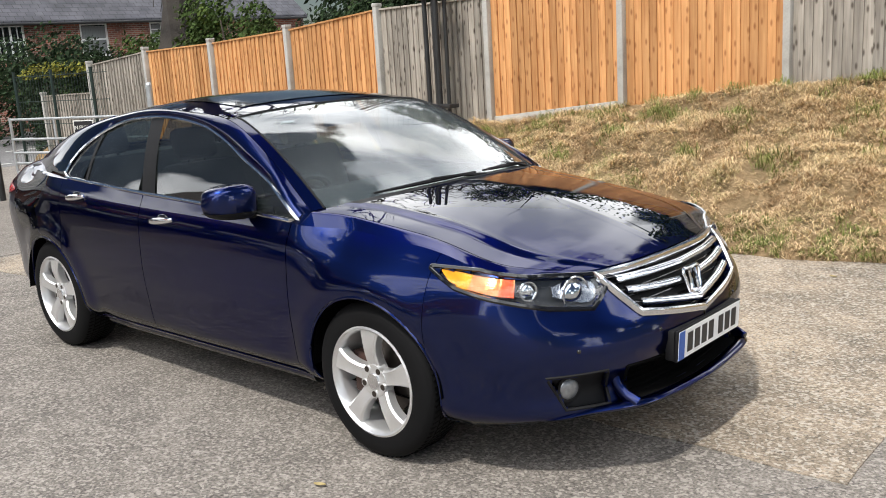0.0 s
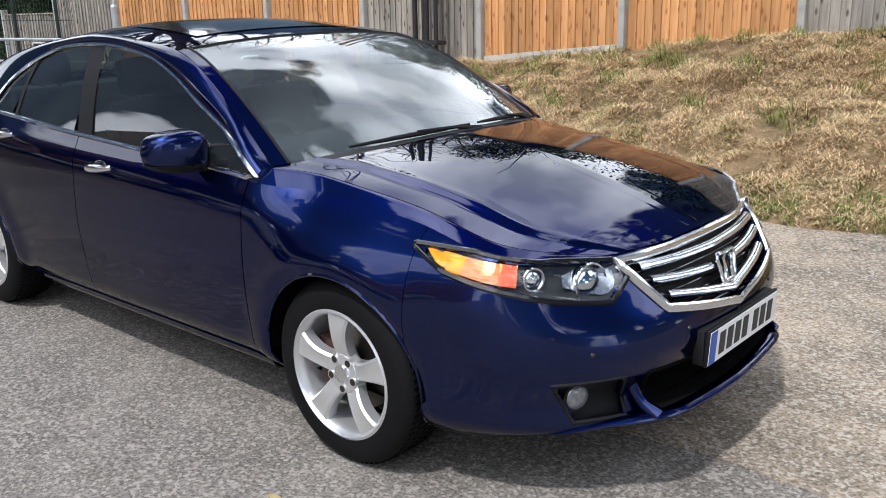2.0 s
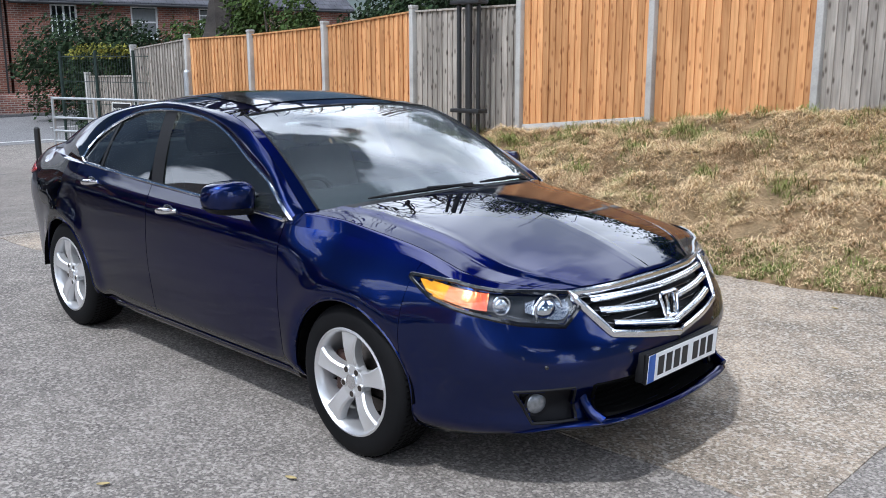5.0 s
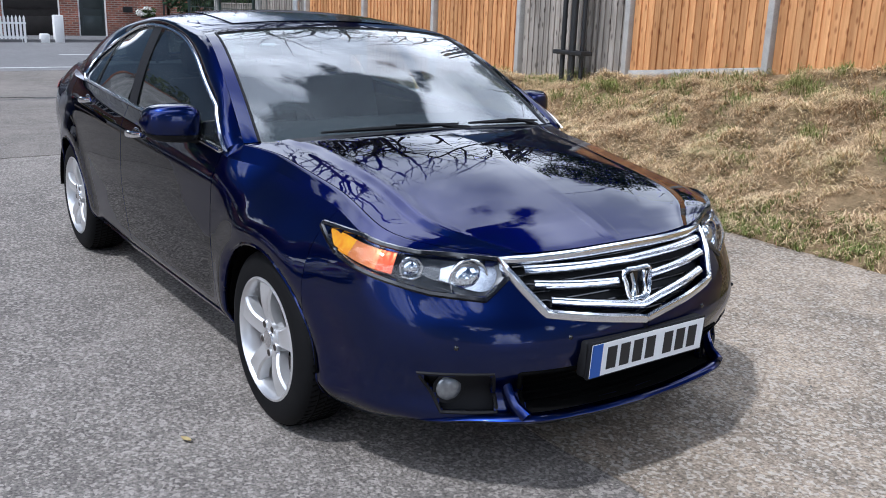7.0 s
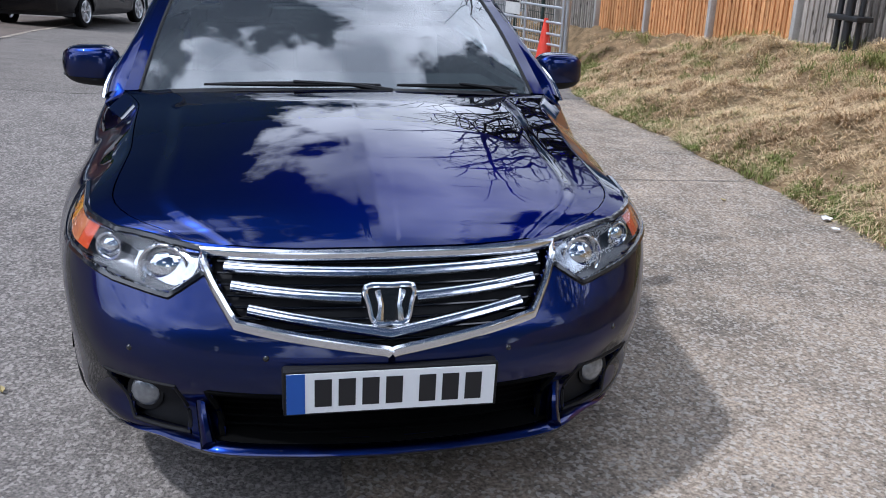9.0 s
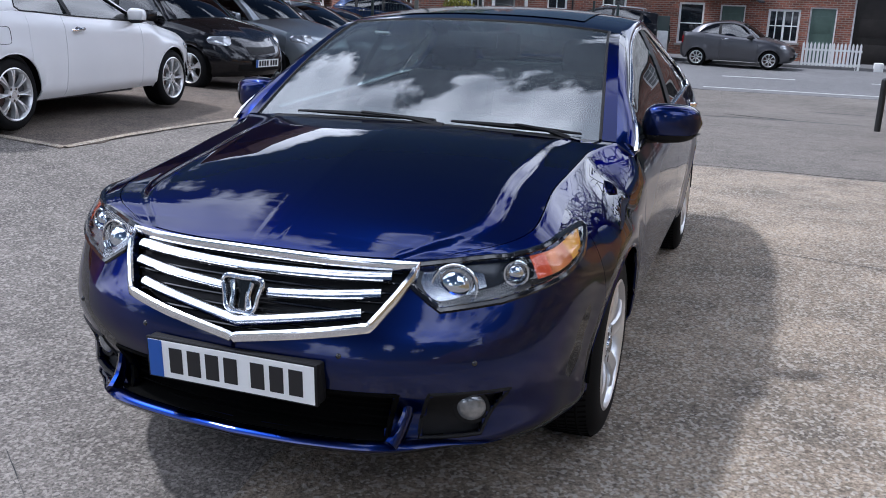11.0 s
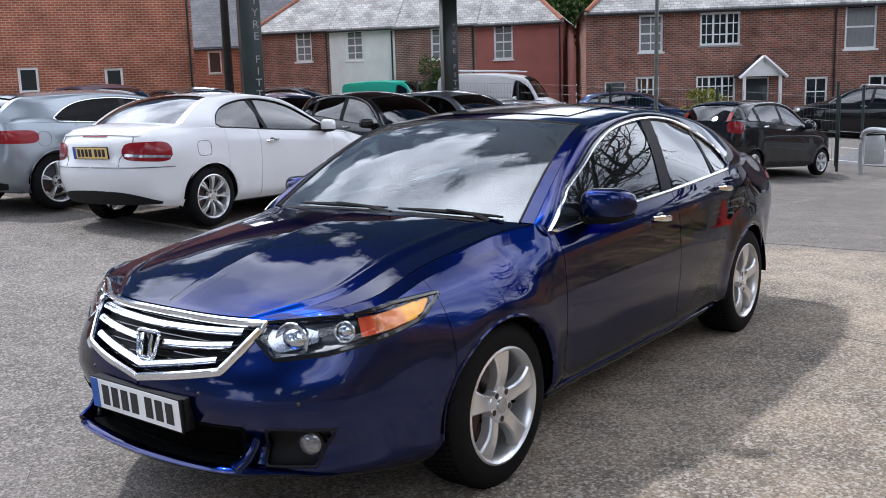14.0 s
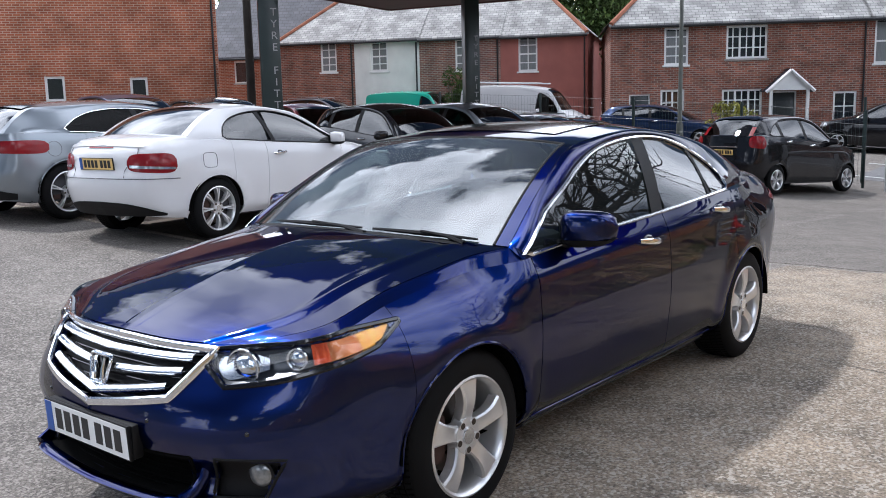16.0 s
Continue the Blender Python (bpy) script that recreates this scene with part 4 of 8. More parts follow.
# headlamps
M_lampgrey = material("lamp_housing_grey", (0.085, 0.087, 0.09), 0.25, 0.5, vary=0.5, scale=14)
up_uz, low_uz = outline_uz(skin, HL_UP), outline_uz(skin, HL_LOW)
for sd in (1, -1):
    lens = part("headlamp", patch(skin, low_uz, up_uz, 0.001, sd=sd, bulge=0.010), M_clear, saloon, "clear headlamp with an amber corner")
    lens.visible_shadow = False
    part("lamp_housing", patch(skin, low_uz, up_uz, -0.012, sd=sd, bulge=-0.045), M_lampgrey, lens)
    bm = bmesh.new()
    add_tube(bm, edge_line(skin, HL_UP + HL_LOW[::-1], 0.0, sd=sd), 0.0095, 6, True)
    part("lamp_seal", bm, M_gloss, lens)
    # amber corner
    mid = [(low_uz[3][0] - 3, 0.727), (low_uz[4][0] + 1, 0.764), (low_uz[5][0] - 4, 0.806)]
    top = [(low_uz[3][0] - 3, 0.786), (low_uz[4][0], 0.806), (low_uz[5][0] - 4, 0.809)]
    def between(p, q, t):
        return (p[0] + (q[0] - p[0]) * t, p[1] + (q[1] - p[1]) * t)

    part("amber_reflector", patch(skin, [between(mid[0], mid[1], 0.72), mid[1], mid[2]], [between(top[0], top[1], 0.72), top[1], top[2]], -0.006, sd=sd, cols=14), M_amber, lens, "amber turn signal reflector")
    part("amber_reflector", patch(skin, [between(mid[0], mid[1], 0.2), between(mid[0], mid[1], 0.72)], [between(top[0], top[1], 0.2), between(top[0], top[1], 0.72)], -0.0065, sd=sd, cols=14), M_peach, lens, "pale orange turn signal reflector")
    part("amber_reflector", patch(skin, [between(mid[0], (0, 0.735), 0.012), between(mid[0], mid[1], 0.2)], [between(top[0], (0, 0.775), 0.012), between(top[0], top[1], 0.2)], -0.007, sd=sd, cols=8), M_amber_red, lens, "orange-red turn signal reflector")
    for (px, py, pz), r, nm in (((2.125, 0.565, 0.713), 0.062, "projector"), ((2.015, 0.715, 0.742), 0.034, "projector")):
        u = skin.find((px, py, pz))
        c = skin.point(u, 0, -0.022, z=pz)
        nrm = skin.base(u)[1] * 0.55 + Vector((0.8, 0, 0.08))
        c.y *= sd
        nrm.y *= sd
        nrm.normalize()
        bm = bmesh.new()
        add_cyl(bm, c - nrm * 0.03, c, r * 0.8, r, 28, caps=False)
        add_tube(bm, [c + (nrm.orthogonal().normalized() * math.cos(a) + nrm.cross(nrm.orthogonal().normalized()) * math.sin(a)) * r for a in [k * math.pi / 14 for k in range(28)]], 0.004, 6, True, up=nrm)
        pr = part(nm, bm, M_mirror, lens, "chrome ringed projector lens")
        bm = bmesh.new()
        bmesh.ops.create_uvsphere(bm, u_segments=20, v_segments=10, radius=r * 0.88)
        bmesh.ops.transform(bm, matrix=Matrix.Translation(c - nrm * r * 0.45) @ nrm.to_track_quat("Z", "Y").to_matrix().to_4x4() @ Matrix.Diagonal((1, 1, 0.7, 1)), verts=bm.verts)
        part("lens", bm, M_mirror, pr)
    # bright reflector wall beside the grille
    wl0 = [(low_uz[0][0] + 1.5, 0.735), (low_uz[1][0], 0.680), (low_uz[2][0] - 2, 0.712)]
    wl1 = [(low_uz[0][0] + 1.5, 0.757), (low_uz[1][0] + 2, 0.765), (low_uz[2][0] - 2, 0.742)]
    part("inner_reflector", patch(skin, wl0, wl1, -0.026, sd=sd, cols=10), M_reflect, lens)

# grille
grille = part("grille", patch(skin, [(0, 0.552), (outline_uz(skin, GR)[2][0], 0.622), (outline_uz(skin, GR)[1][0], 0.758)], [(0, 0.77), (outline_uz(skin, GR)[2][0], 0.768), (outline_uz(skin, GR)[1][0], 0.766)], -0.045, cols=20), M_black, saloon, "black grille with chrome bars")
grille_r = part("grille_mesh", patch(skin, [(0, 0.552), (outline_uz(skin, GR)[2][0], 0.622), (outline_uz(skin, GR)[1][0], 0.758)], [(0, 0.77), (outline_uz(skin, GR)[2][0], 0.768), (outline_uz(skin, GR)[1][0], 0.766)], -0.045, cols=20, sd=-1), M_black, grille)
half = edge_line(skin, GR, 0.006, closed=False, sub=14)
loop = half + [Vector((p.x, -p.y, p.z)) for p in half[::-1][1:-1]]
bm = bmesh.new()
add_tube(bm, loop, 0.0155, 8, True, flat=0.7)
part("grille_surround", bm, M_chrome, grille, "polished chrome grille surround")
for z0, z1, ye, gap_y in ((0.728, 0.738, 0.40, 0.0), (0.673, 0.699, 0.385, 0.07), (0.598, 0.650, 0.345, 0.0)):
    for sd in (1, -1):
        if gap_y == 0 and sd < 0:
            continue
        ys = [gap_y + (ye - gap_y) * i / 20 for i in range(21)] if gap_y else [-ye + 2 * ye * i / 40 for i in range(41)]
        pts = []
        for y in ys:
            u = skin.at_y(abs(y))
            z = z0 + (z1 - z0) * (abs(y) / ye) ** (1.0 if z0 < 0.62 else 1.5)
            p = skin.point(u, 0, -0.012, z=z)
            pts.append(Vector((p.x, y * (sd if gap_y else 1), z)))
        bm = bmesh.new()
        add_tube(bm, pts, 0.0165, 10, flat=1.2)
        part("grille_bar", bm, M_chrome, grille, "chrome grille bar")
for k in range(8):
    z = 0.575 + 0.024 * k
    bm = bmesh.new()
    ye = min(0.42, 0.10 + (z - 0.55) * 4.0 if z < 0.62 else 0.37 + (z - 0.62) * 0.55)
    add_tube(bm, [Vector((skin.point(skin.at_y(abs(-ye + 2 * ye * i / 24)), 0, -0.035, z=z).x, -ye + 2 * ye * i / 24, z)) for i in range(25)], 0.004, 6)
    part("grille_slat", bm, M_gloss, grille)
bx = skin.point(0, 0, 0.006, z=0.668).x
bm = bmesh.new()
ring = spline([(0, -0.058, 0.044), (0, 0, 0.047), (0, 0.058, 0.044), (0, 0.053, 0.0), (0, 0.040, -0.043), (0, 0, -0.047), (0, -0.040, -0.043), (0, -0.053, 0.0)], 40, True)
tilt = Matrix.Translation((bx + 0.004, 0, 0.668)) @ Matrix.Rotation(radians(-14), 4, "Y")
add_tube(bm, [tilt @ p for p in ring], 0.0075, 8, True, up=(1, 0, 0))
badge = part("badge", bm, M_chrome, grille, "chrome badge")
bm = bmesh.new()
bmesh.ops.contextual_create(bm, geom=[bm.verts.new(tilt @ (p * 0.95 - Vector((0.006, 0, 0)))) for p in ring])
part("badge_ground", bm, M_gloss, badge, smooth=False)
for sy in (1, -1):
    bm = bmesh.new()
    add_tube(bm, [tilt @ Vector((0.002, sy * 0.033, 0.036)), tilt @ Vector((0.004, sy * 0.022, 0.0)), tilt @ Vector((0.002, sy * 0.026, -0.038))], [0.009, 0.0075, 0.010], 8)
    part("badge_bar", bm, M_chrome, badge)

# lower intake and fog lamps
M_foglens = material("fog_lens_glass", (0.34, 0.35, 0.36), 0.16, 0.5, vary=0.4, scale=60)
il = outline_uz(skin, INTAKE)
for sd in (1, -1):
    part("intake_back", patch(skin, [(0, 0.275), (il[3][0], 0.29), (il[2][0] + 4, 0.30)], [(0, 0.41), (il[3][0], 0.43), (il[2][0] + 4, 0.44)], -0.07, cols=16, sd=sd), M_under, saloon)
    fl = outline_uz(skin, FOG)
    fog = part("fog_housing", patch(skin, [(fl[3][0] - 3, 0.295), (fl[2][0] + 2, 0.295)], [(fl[0][0] - 3, 0.445), (fl[1][0] + 2, 0.442)], -0.03, cols=14, sd=sd), M_black, saloon)
    c = skin.point(skin.find((2.135, 0.632, 0.368)), 0, -0.018, z=0.372)
    c.y *= sd
    nrm = Vector((0.93, 0.36 * sd, 0)).normalized()
    bm = bmesh.new()
    add_cyl(bm, c - nrm * 0.03, c + nrm * 0.002, 0.048, 0.051, 28)
    lampb = part("fog_lamp", bm, M_black, fog, "round fog lamp")
    bm = bmesh.new()
    bmesh.ops.create_uvsphere(bm, u_segments=24, v_segments=12, radius=0.043)
    bmesh.ops.transform(bm, matrix=Matrix.Translation(c - nrm * 0.004) @ nrm.to_track_quat("Z", "Y").to_matrix().to_4x4() @ Matrix.Diagonal((1, 1, 0.42, 1)), verts=bm.verts)
    part("fog_lens", bm, M_foglens, lampb)
    bm = bmesh.new()
    add_tube(bm, edge_line(skin, FOG, -0.002, sd=sd), 0.0065, 6, True)
    part("fog_seal", bm, M_black, fog)
for k in range(6):
    z = 0.295 + 0.021 * k
    bm = bmesh.new()
    add_tube(bm, [Vector((skin.point(skin.at_y(abs(-0.43 + 0.86 * i / 24)), 0, -0.045, z=z).x, -0.43 + 0.86 * i / 24, z)) for i in range(25)], 0.003, 6)
    part("intake_slat", bm, M_under, saloon)
half = edge_line(skin, INTAKE, -0.004, closed=False, sub=12)
bm = bmesh.new()
add_tube(bm, half + [Vector((p.x, -p.y, p.z)) for p in half[::-1][1:-1]], 0.009, 6, True)
part("intake_edge", bm, M_under, saloon)
hug = []
for y, z, out in ((0.60, 0.282, 0.016), (0.70, 0.266, 0.008), (0.79, 0.252, -0.004)):
    hug.append(skin.point(skin.at_y(y), 0, out, z=z))
path = spline([(2.366, 0, 0.286), (2.356, 0.22, 0.289), (2.326, 0.435, 0.298), *hug], 40)
bm, floor_bm, rows, back_rows = bmesh.new(), bmesh.new(), [], []
for i, p in enumerate(path):
    a, b = path[max(i - 1, 0)], path[min(i + 1, len(path) - 1)]
    t = (b - a).normalized()
    o = Vector((t.y, -t.x, 0)).normalized() if i else Vector((1, 0, 0))
    k = 1 - smoothstep(0.55, 1.0, i / 39)
    rows.append([p + o * e + Vector((0, 0, z * (0.4 + 0.6 * k))) for e, z in ((-0.05, 0.006), (-0.028, 0.014), (-0.010, 0.011), (0.0, 0.0), (-0.008, -0.014), (-0.035, -0.024), (-0.14, -0.030))])
    back_rows.append([p + o * e + Vector((0, 0, z)) for e, z in ((-0.046, 0.004), (-0.16, 0.004))])
add_grid(bm, rows)
add_grid(floor_bm, back_rows[:24])
for q in (bm, floor_bm):
    mirrored(q)
    bmesh.ops.recalc_face_normals(q, faces=q.faces)
part("front_lip", bm, M_blue, saloon, "dark blue lip under the lower intake")
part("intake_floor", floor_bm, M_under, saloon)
for sd in (1, -1):
    bm = bmesh.new()
    add_tube(bm, [(2.300, sd * 0.452, 0.298), (2.255, sd * 0.462, 0.325), (2.225, sd * 0.470, 0.365), (2.205, sd * 0.475, 0.425)], [0.030, 0.024, 0.021, 0.020], 10, flat=0.7)
    part("intake_strut", bm, M_blue, saloon)
number_plate(saloon, 2.358, 0.470, True, 3)
box("plate_mount", (2.31, 2.352, -0.27, 0.27, 0.41, 0.53), M_black, saloon, 0.01)
for y in (0.29, -0.29, 0.62, -0.62):
    c = skin.point(skin.find((2.28 - abs(y) * 0.2, abs(y), 0.545 if abs(y) < 0.4 else 0.53)), 0, 0.001, z=0.545 if abs(y) < 0.4 else 0.53)
    bm = bmesh.new()
    bmesh.ops.create_uvsphere(bm, u_segments=12, v_segments=6, radius=0.009)
    bmesh.ops.translate(bm, verts=bm.verts, vec=(c.x - 0.005, c.y * (1 if y > 0 else -1), c.z))
    part("parking_sensor", bm, M_gloss, saloon)

# sunroof, wipers, rear lamps, sticker
i_w = skin.marks[0]
part("sunroof", skin.roof_mesh(i_w + 2, i_w + 9, 0, 0.72, 0.004), M_gloss, saloon, "tinted glass sunroof")
for y0, y1, pivot in ((-0.50, 0.12, 0.16), (0.18, 0.66, 0.62)):
    bm, pts = bmesh.new(), []
    for i in range(15):
        y = y0 + (y1 - y0) * i / 14
        q = min(abs(y) / 0.745, 1)
        b = skin.roof_point(0, q).lerp(skin.roof_point(1, q), 0.10)
        pts.append(Vector((b.x + 0.012, y, b.z + 0.016)))
    add_tube(bm, pts, [0.004 + 0.006 * math.sin(math.pi * (i + 0.5) / 15) for i in range(15)], 6)
    wiper = part("wiper", bm, M_black, saloon, "black windscreen wiper")
    bm = bmesh.new()
    k = pts[7]
    e = skin.roof_point(0, min(abs(pivot) / 0.745, 1))
    add_tube(bm, [k + Vector((0.004, 0, 0.010)), k.lerp(Vector((e.x, pivot, e.z)), 0.6) + Vector((0.02, 0, 0.014)), Vector((e.x + 0.035, pivot, e.z + 0.002))], [0.006, 0.008, 0.013], 6)
    part("wiper_arm", bm, M_black, wiper)
for sd in (1, -1):
    lo = [(skin.find((-1.90, 0.85, 0.93)), 0.915), (skin.find((-2.25, 0.66, 0.85)), 0.845), (skin.find((-2.34, 0.42, 0.86)), 0.86)]
    hi = [(skin.find((-1.90, 0.85, 0.93)), 0.93), (skin.find((-2.25, 0.66, 0.85)), 0.985), (skin.find((-2.34, 0.42, 0.86)), 0.965)]
    part("tail_lamp", patch(skin, lo, hi, 0.004, sd=sd, bulge=0.006), M_redlamp, saloon, "red wraparound tail lamp")
    # added thin lip in body paint, shaped to carry the highlight under the doors
    bm = bmesh.new()
    add_tube(bm, [skin.point(skin.at_x(x), 0.03, 0.003) for x in [0.92 - 1.8 * i / 30 for i in range(31)]], 0.004, 6)
    if sd < 0:
        for v in bm.verts:
            v.co.y *= -1
    part("sill_trim", bm, M_blue, saloon)
    bm = bmesh.new()
    rows = []
    for i in range(31):
        e = skin.point(skin.at_x(0.92 - 1.8 * i / 30), 0.0, 0.0)
        rows.append([e + Vector((0, dy, dz)) for dy, dz in ((-0.004, 0.012), (-0.007, -0.010), (-0.016, -0.032), (-0.045, -0.048), (-0.14, -0.050))])
    add_grid(bm, rows)
    if sd < 0:
        for v in bm.verts:
            v.co.y *= -1
        bmesh.ops.reverse_faces(bm, faces=bm.faces)
    part("sill", bm, M_blue, saloon)
    box("mirror_lamp", (0.535, 0.590, sd * 1.030 - 0.012, sd * 1.030 + 0.012, 0.968, 0.984), M_mirror, saloon, 0.004)
p = skin.roof_point(i_w - 2, 0.62)
box("windscreen_sticker", (-0.004, 0.004, -0.035, 0.035, -0.012, 0.012), M_plate_w, saloon, 0.0, Matrix.Translation((p.x - 0.02, -p.y, p.z - 0.02)) @ Matrix.Rotation(radians(65), 4, "Y"), smooth=False)


# ---- ground, bank ----
def ground_material(name, c1, c2, stone, rough=0.9, grit=0.006, patch_scale=0.5, stain=0.5):
    """Worn asphalt or concrete: broad stains, fine chippings and grit."""
    m = bpy.data.materials.new(name)
    m.use_nodes = True
    n, l = m.node_tree.nodes, m.node_tree.links
    b = n["Principled BSDF"]
    b.inputs["Roughness"].default_value = rough
    b.inputs["Specular IOR Level"].default_value = 0.25
    tc = n.new("ShaderNodeTexCoord")
    broad, mid, fine = n.new("ShaderNodeTexNoise"), n.new("ShaderNodeTexNoise"), n.new("ShaderNodeTexNoise")
    chips = n.new("ShaderNodeTexVoronoi")
    for q, s, dt in ((broad, patch_scale, 6), (mid, 4.0, 10), (fine, 88.0, 8)):
        q.inputs["Scale"].default_value, q.inputs["Detail"].default_value = s, dt
        l.new(tc.outputs["Object"], q.inputs["Vector"])
    chips.inputs["Scale"].default_value = 80.0
    l.new(tc.outputs["Object"], chips.inputs["Vector"])
    r1 = n.new("ShaderNodeValToRGB")
    r1.color_ramp.elements[0].position, r1.color_ramp.elements[1].position = 0.37, 0.66
    r1.color_ramp.elements[0].color, r1.color_ramp.elements[1].color = (*c2, 1), (*c1, 1)
    sm = n.new("ShaderNodeMath")
    sm.operation = "MULTIPLY_ADD"
    sm.inputs[1].default_value = 0.45
    l.new(mid.outputs["Fac"], sm.inputs[0])
    sc = n.new("ShaderNodeMath")
    sc.operation = "MULTIPLY"
    sc.inputs[1].default_value = 0.55
    l.new(broad.outputs["Fac"], sc.inputs[0])
    l.new(sc.outputs[0], sm.inputs[2])
    l.new(sm.outputs[0], r1.inputs["Fac"])
    r2 = n.new("ShaderNodeValToRGB")
    r2.color_ramp.elements[0].position, r2.color_ramp.elements[1].position = 0.25, 0.75
    r2.color_ramp.elements[0].color, r2.color_ramp.elements[1].color = (0.33, 0.33, 0.33, 1), (1.68, 1.66, 1.62, 1)
    l.new(fine.outputs["Fac"], r2.inputs["Fac"])
    mx = n.new("ShaderNodeMixRGB")
    mx.blend_type, mx.inputs["Fac"].default_value = "MULTIPLY", 1.0
    l.new(r1.outputs["Color"], mx.inputs["Color1"])
    l.new(r2.outputs["Color"], mx.inputs["Color2"])
    r3 = n.new("ShaderNodeValToRGB")
    r3.color_ramp.elements[0].position, r3.color_ramp.elements[1].position = 0.72, 0.80
    sep = n.new("ShaderNodeSeparateColor")
    l.new(chips.outputs["Color"], sep.inputs[0])
    l.new(sep.outputs[0], r3.inputs["Fac"])
    m2 = n.new("ShaderNodeMixRGB")
    m2.inputs["Color2"].default_value = (*stone, 1)
    half = n.new("ShaderNodeMath")
    half.operation = "MULTIPLY"
    half.inputs[1].default_value = 0.55
    l.new(r3.outputs["Color"], half.inputs[0])
    l.new(half.outputs[0], m2.inputs["Fac"])
    l.new(mx.outputs["Color"], m2.inputs["Color1"])
    pits = n.new("ShaderNodeTexNoise")
    pits.inputs["Scale"].default_value, pits.inputs["Detail"].default_value = 38.0, 7
    l.new(tc.outputs["Object"], pits.inputs["Vector"])
    r4 = n.new("ShaderNodeValToRGB")
    r4.color_ramp.elements[0].position, r4.color_ramp.elements[1].position = 0.34, 0.52
    r4.color_ramp.elements[0].color, r4.color_ramp.elements[1].color = (0.74, 0.73, 0.72, 1), (1.03, 1.03, 1.03, 1)
    l.new(pits.outputs["Fac"], r4.inputs["Fac"])
    m3 = n.new("ShaderNodeMixRGB")
    m3.blend_type, m3.inputs["Fac"].default_value = "MULTIPLY", 1.0
    l.new(m2.outputs["Color"], m3.inputs["Color1"])
    l.new(r4.outputs["Color"], m3.inputs["Color2"])
    l.new(m3.outputs["Color"], b.inputs["Base Color"])
    bp = n.new("ShaderNodeBump")
    bp.inputs["Strength"].default_value, bp.inputs["Distance"].default_value = 1.0, grit
    l.new(fine.outputs["Fac"], bp.inputs["Height"])
    l.new(bp.outputs["Normal"], b.inputs["Normal"])
    return m


M_asphalt = ground_material("worn_asphalt", (0.215, 0.196, 0.178), (0.125, 0.114, 0.104), (0.40, 0.366, 0.325))
M_concrete = ground_material("rough_concrete", (0.365, 0.298, 0.228), (0.152, 0.130, 0.105), (0.50, 0.46, 0.40), patch_scale=1.1)
M_park = ground_material("brown_asphalt", (0.17, 0.138, 0.112), (0.092, 0.078, 0.068), (0.25, 0.21, 0.175))
M_yard = ground_material("dark_yard_asphalt", (0.192, 0.174, 0.156), (0.116, 0.106, 0.096), (0.31, 0.285, 0.255))
M_road = ground_material("road_asphalt", (0.19, 0.19, 0.195), (0.14, 0.14, 0.145), (0.27, 0.27, 0.27))
M_soil = material("dry_turf", (0.31, 0.215, 0.12), 1.0, scale=5.0, bump=0.03, bump_scale=25, color2=(0.085, 0.065, 0.035), spec=0.1)
M_white_line = material("road_paint", (0.62, 0.62, 0.60), 0.8, scale=8, vary=0.4)

DIP = curve([(-400, -0.35), (-60, -0.35), (-27, -0.35), (-22, -0.52), (-18, -0.70), (-12, -0.40), (-8, -0.2), (-4.5, -0.06), (-2.4, 0.0), (60, 0.0)])
TILT = curve([(-400, 1.05), (-60, 1.05), (-22, 1.0), (-10, 0.42), (-5, 0.2), (-1.2, 0.0), (400, 0.0)])


def ground_z(x, y):
    return DIP(x) + TILT(y)


def sheet_on_ground(name, x0, x1, y0, y1, lift, mat, label, category, nx=2, ny=2, wobble=0.0, thick=0.03, inside=None):
    """A slab or strip that follows the ground, a little above it, with an uneven edge."""
    bm = bmesh.new()
    rows = []
    for i in range(nx + 1):
        row = []
        for j in range(ny + 1):
            x, y = x0 + (x1 - x0) * i / nx, y0 + (y1 - y0) * j / ny
            if wobble and (i in (0, nx) or j in (0, ny)):
                x += wobble * (noise.noise((x * 2.1, y * 2.1, 3.0))) * (1 if i in (0, nx) else 0)
                y += wobble * (noise.noise((x * 2.1, y * 2.1, 7.0))) * (1 if j in (0, ny) else 0)
            row.append((x, y, ground_z(x, y) + lift))
        rows.append(row)
    add_grid(bm, rows, flip=False)
    bm.normal_update()
    if sum(f.normal.z for f in bm.faces) < 0:
        bmesh.ops.reverse_faces(bm, faces=bm.faces)
    solid(bm, thick)
    ob = part(name, bm, mat, smooth=False)
    return tagged(ob, label, category, kind="structure")


bm = bmesh.new()
gx = [-400, -150, -80, -50, -40] + [-36 + 1.0 * i for i in range(40)] + [5, 8, 12, 20, 50, 150, 400]
gy = [-400, -150, -80, -50, -30, -20] + [-15 + 1.0 * i for i in range(24)] + [10, 14, 20, 40, 90, 200, 400]
add_grid(bm, [[(x, y, ground_z(x, y)) for y in gy] for x in gx], flip=True)
bm.normal_update()
if sum(f.normal.z for f in bm.faces) < 0:
    bmesh.ops.reverse_faces(bm, faces=bm.faces)
tagged(part("ground", bm, M_asphalt), "grey weathered asphalt yard with fine grit", "ground", kind="structure")
sheet_on_ground("pavement", -5.0, 2.92, -0.08, 3.3, 0.005, M_concrete, "pale rough concrete hardstanding under the saloon", "pavement", 60, 26, 0.05)
sheet_on_ground("parking_strip", -18.0, -1.75, -14.5, -4.25, 0.005, M_park, "dark brown asphalt parking bays beside the yard", "ground", 40, 14, 0.12)
sheet_on_ground("yard_surface", -20.45, -5.12, -4.20, 3.9, 0.005, M_yard, "darker grey asphalt between the hardstanding and the road", "ground", 46, 24, 0.10)
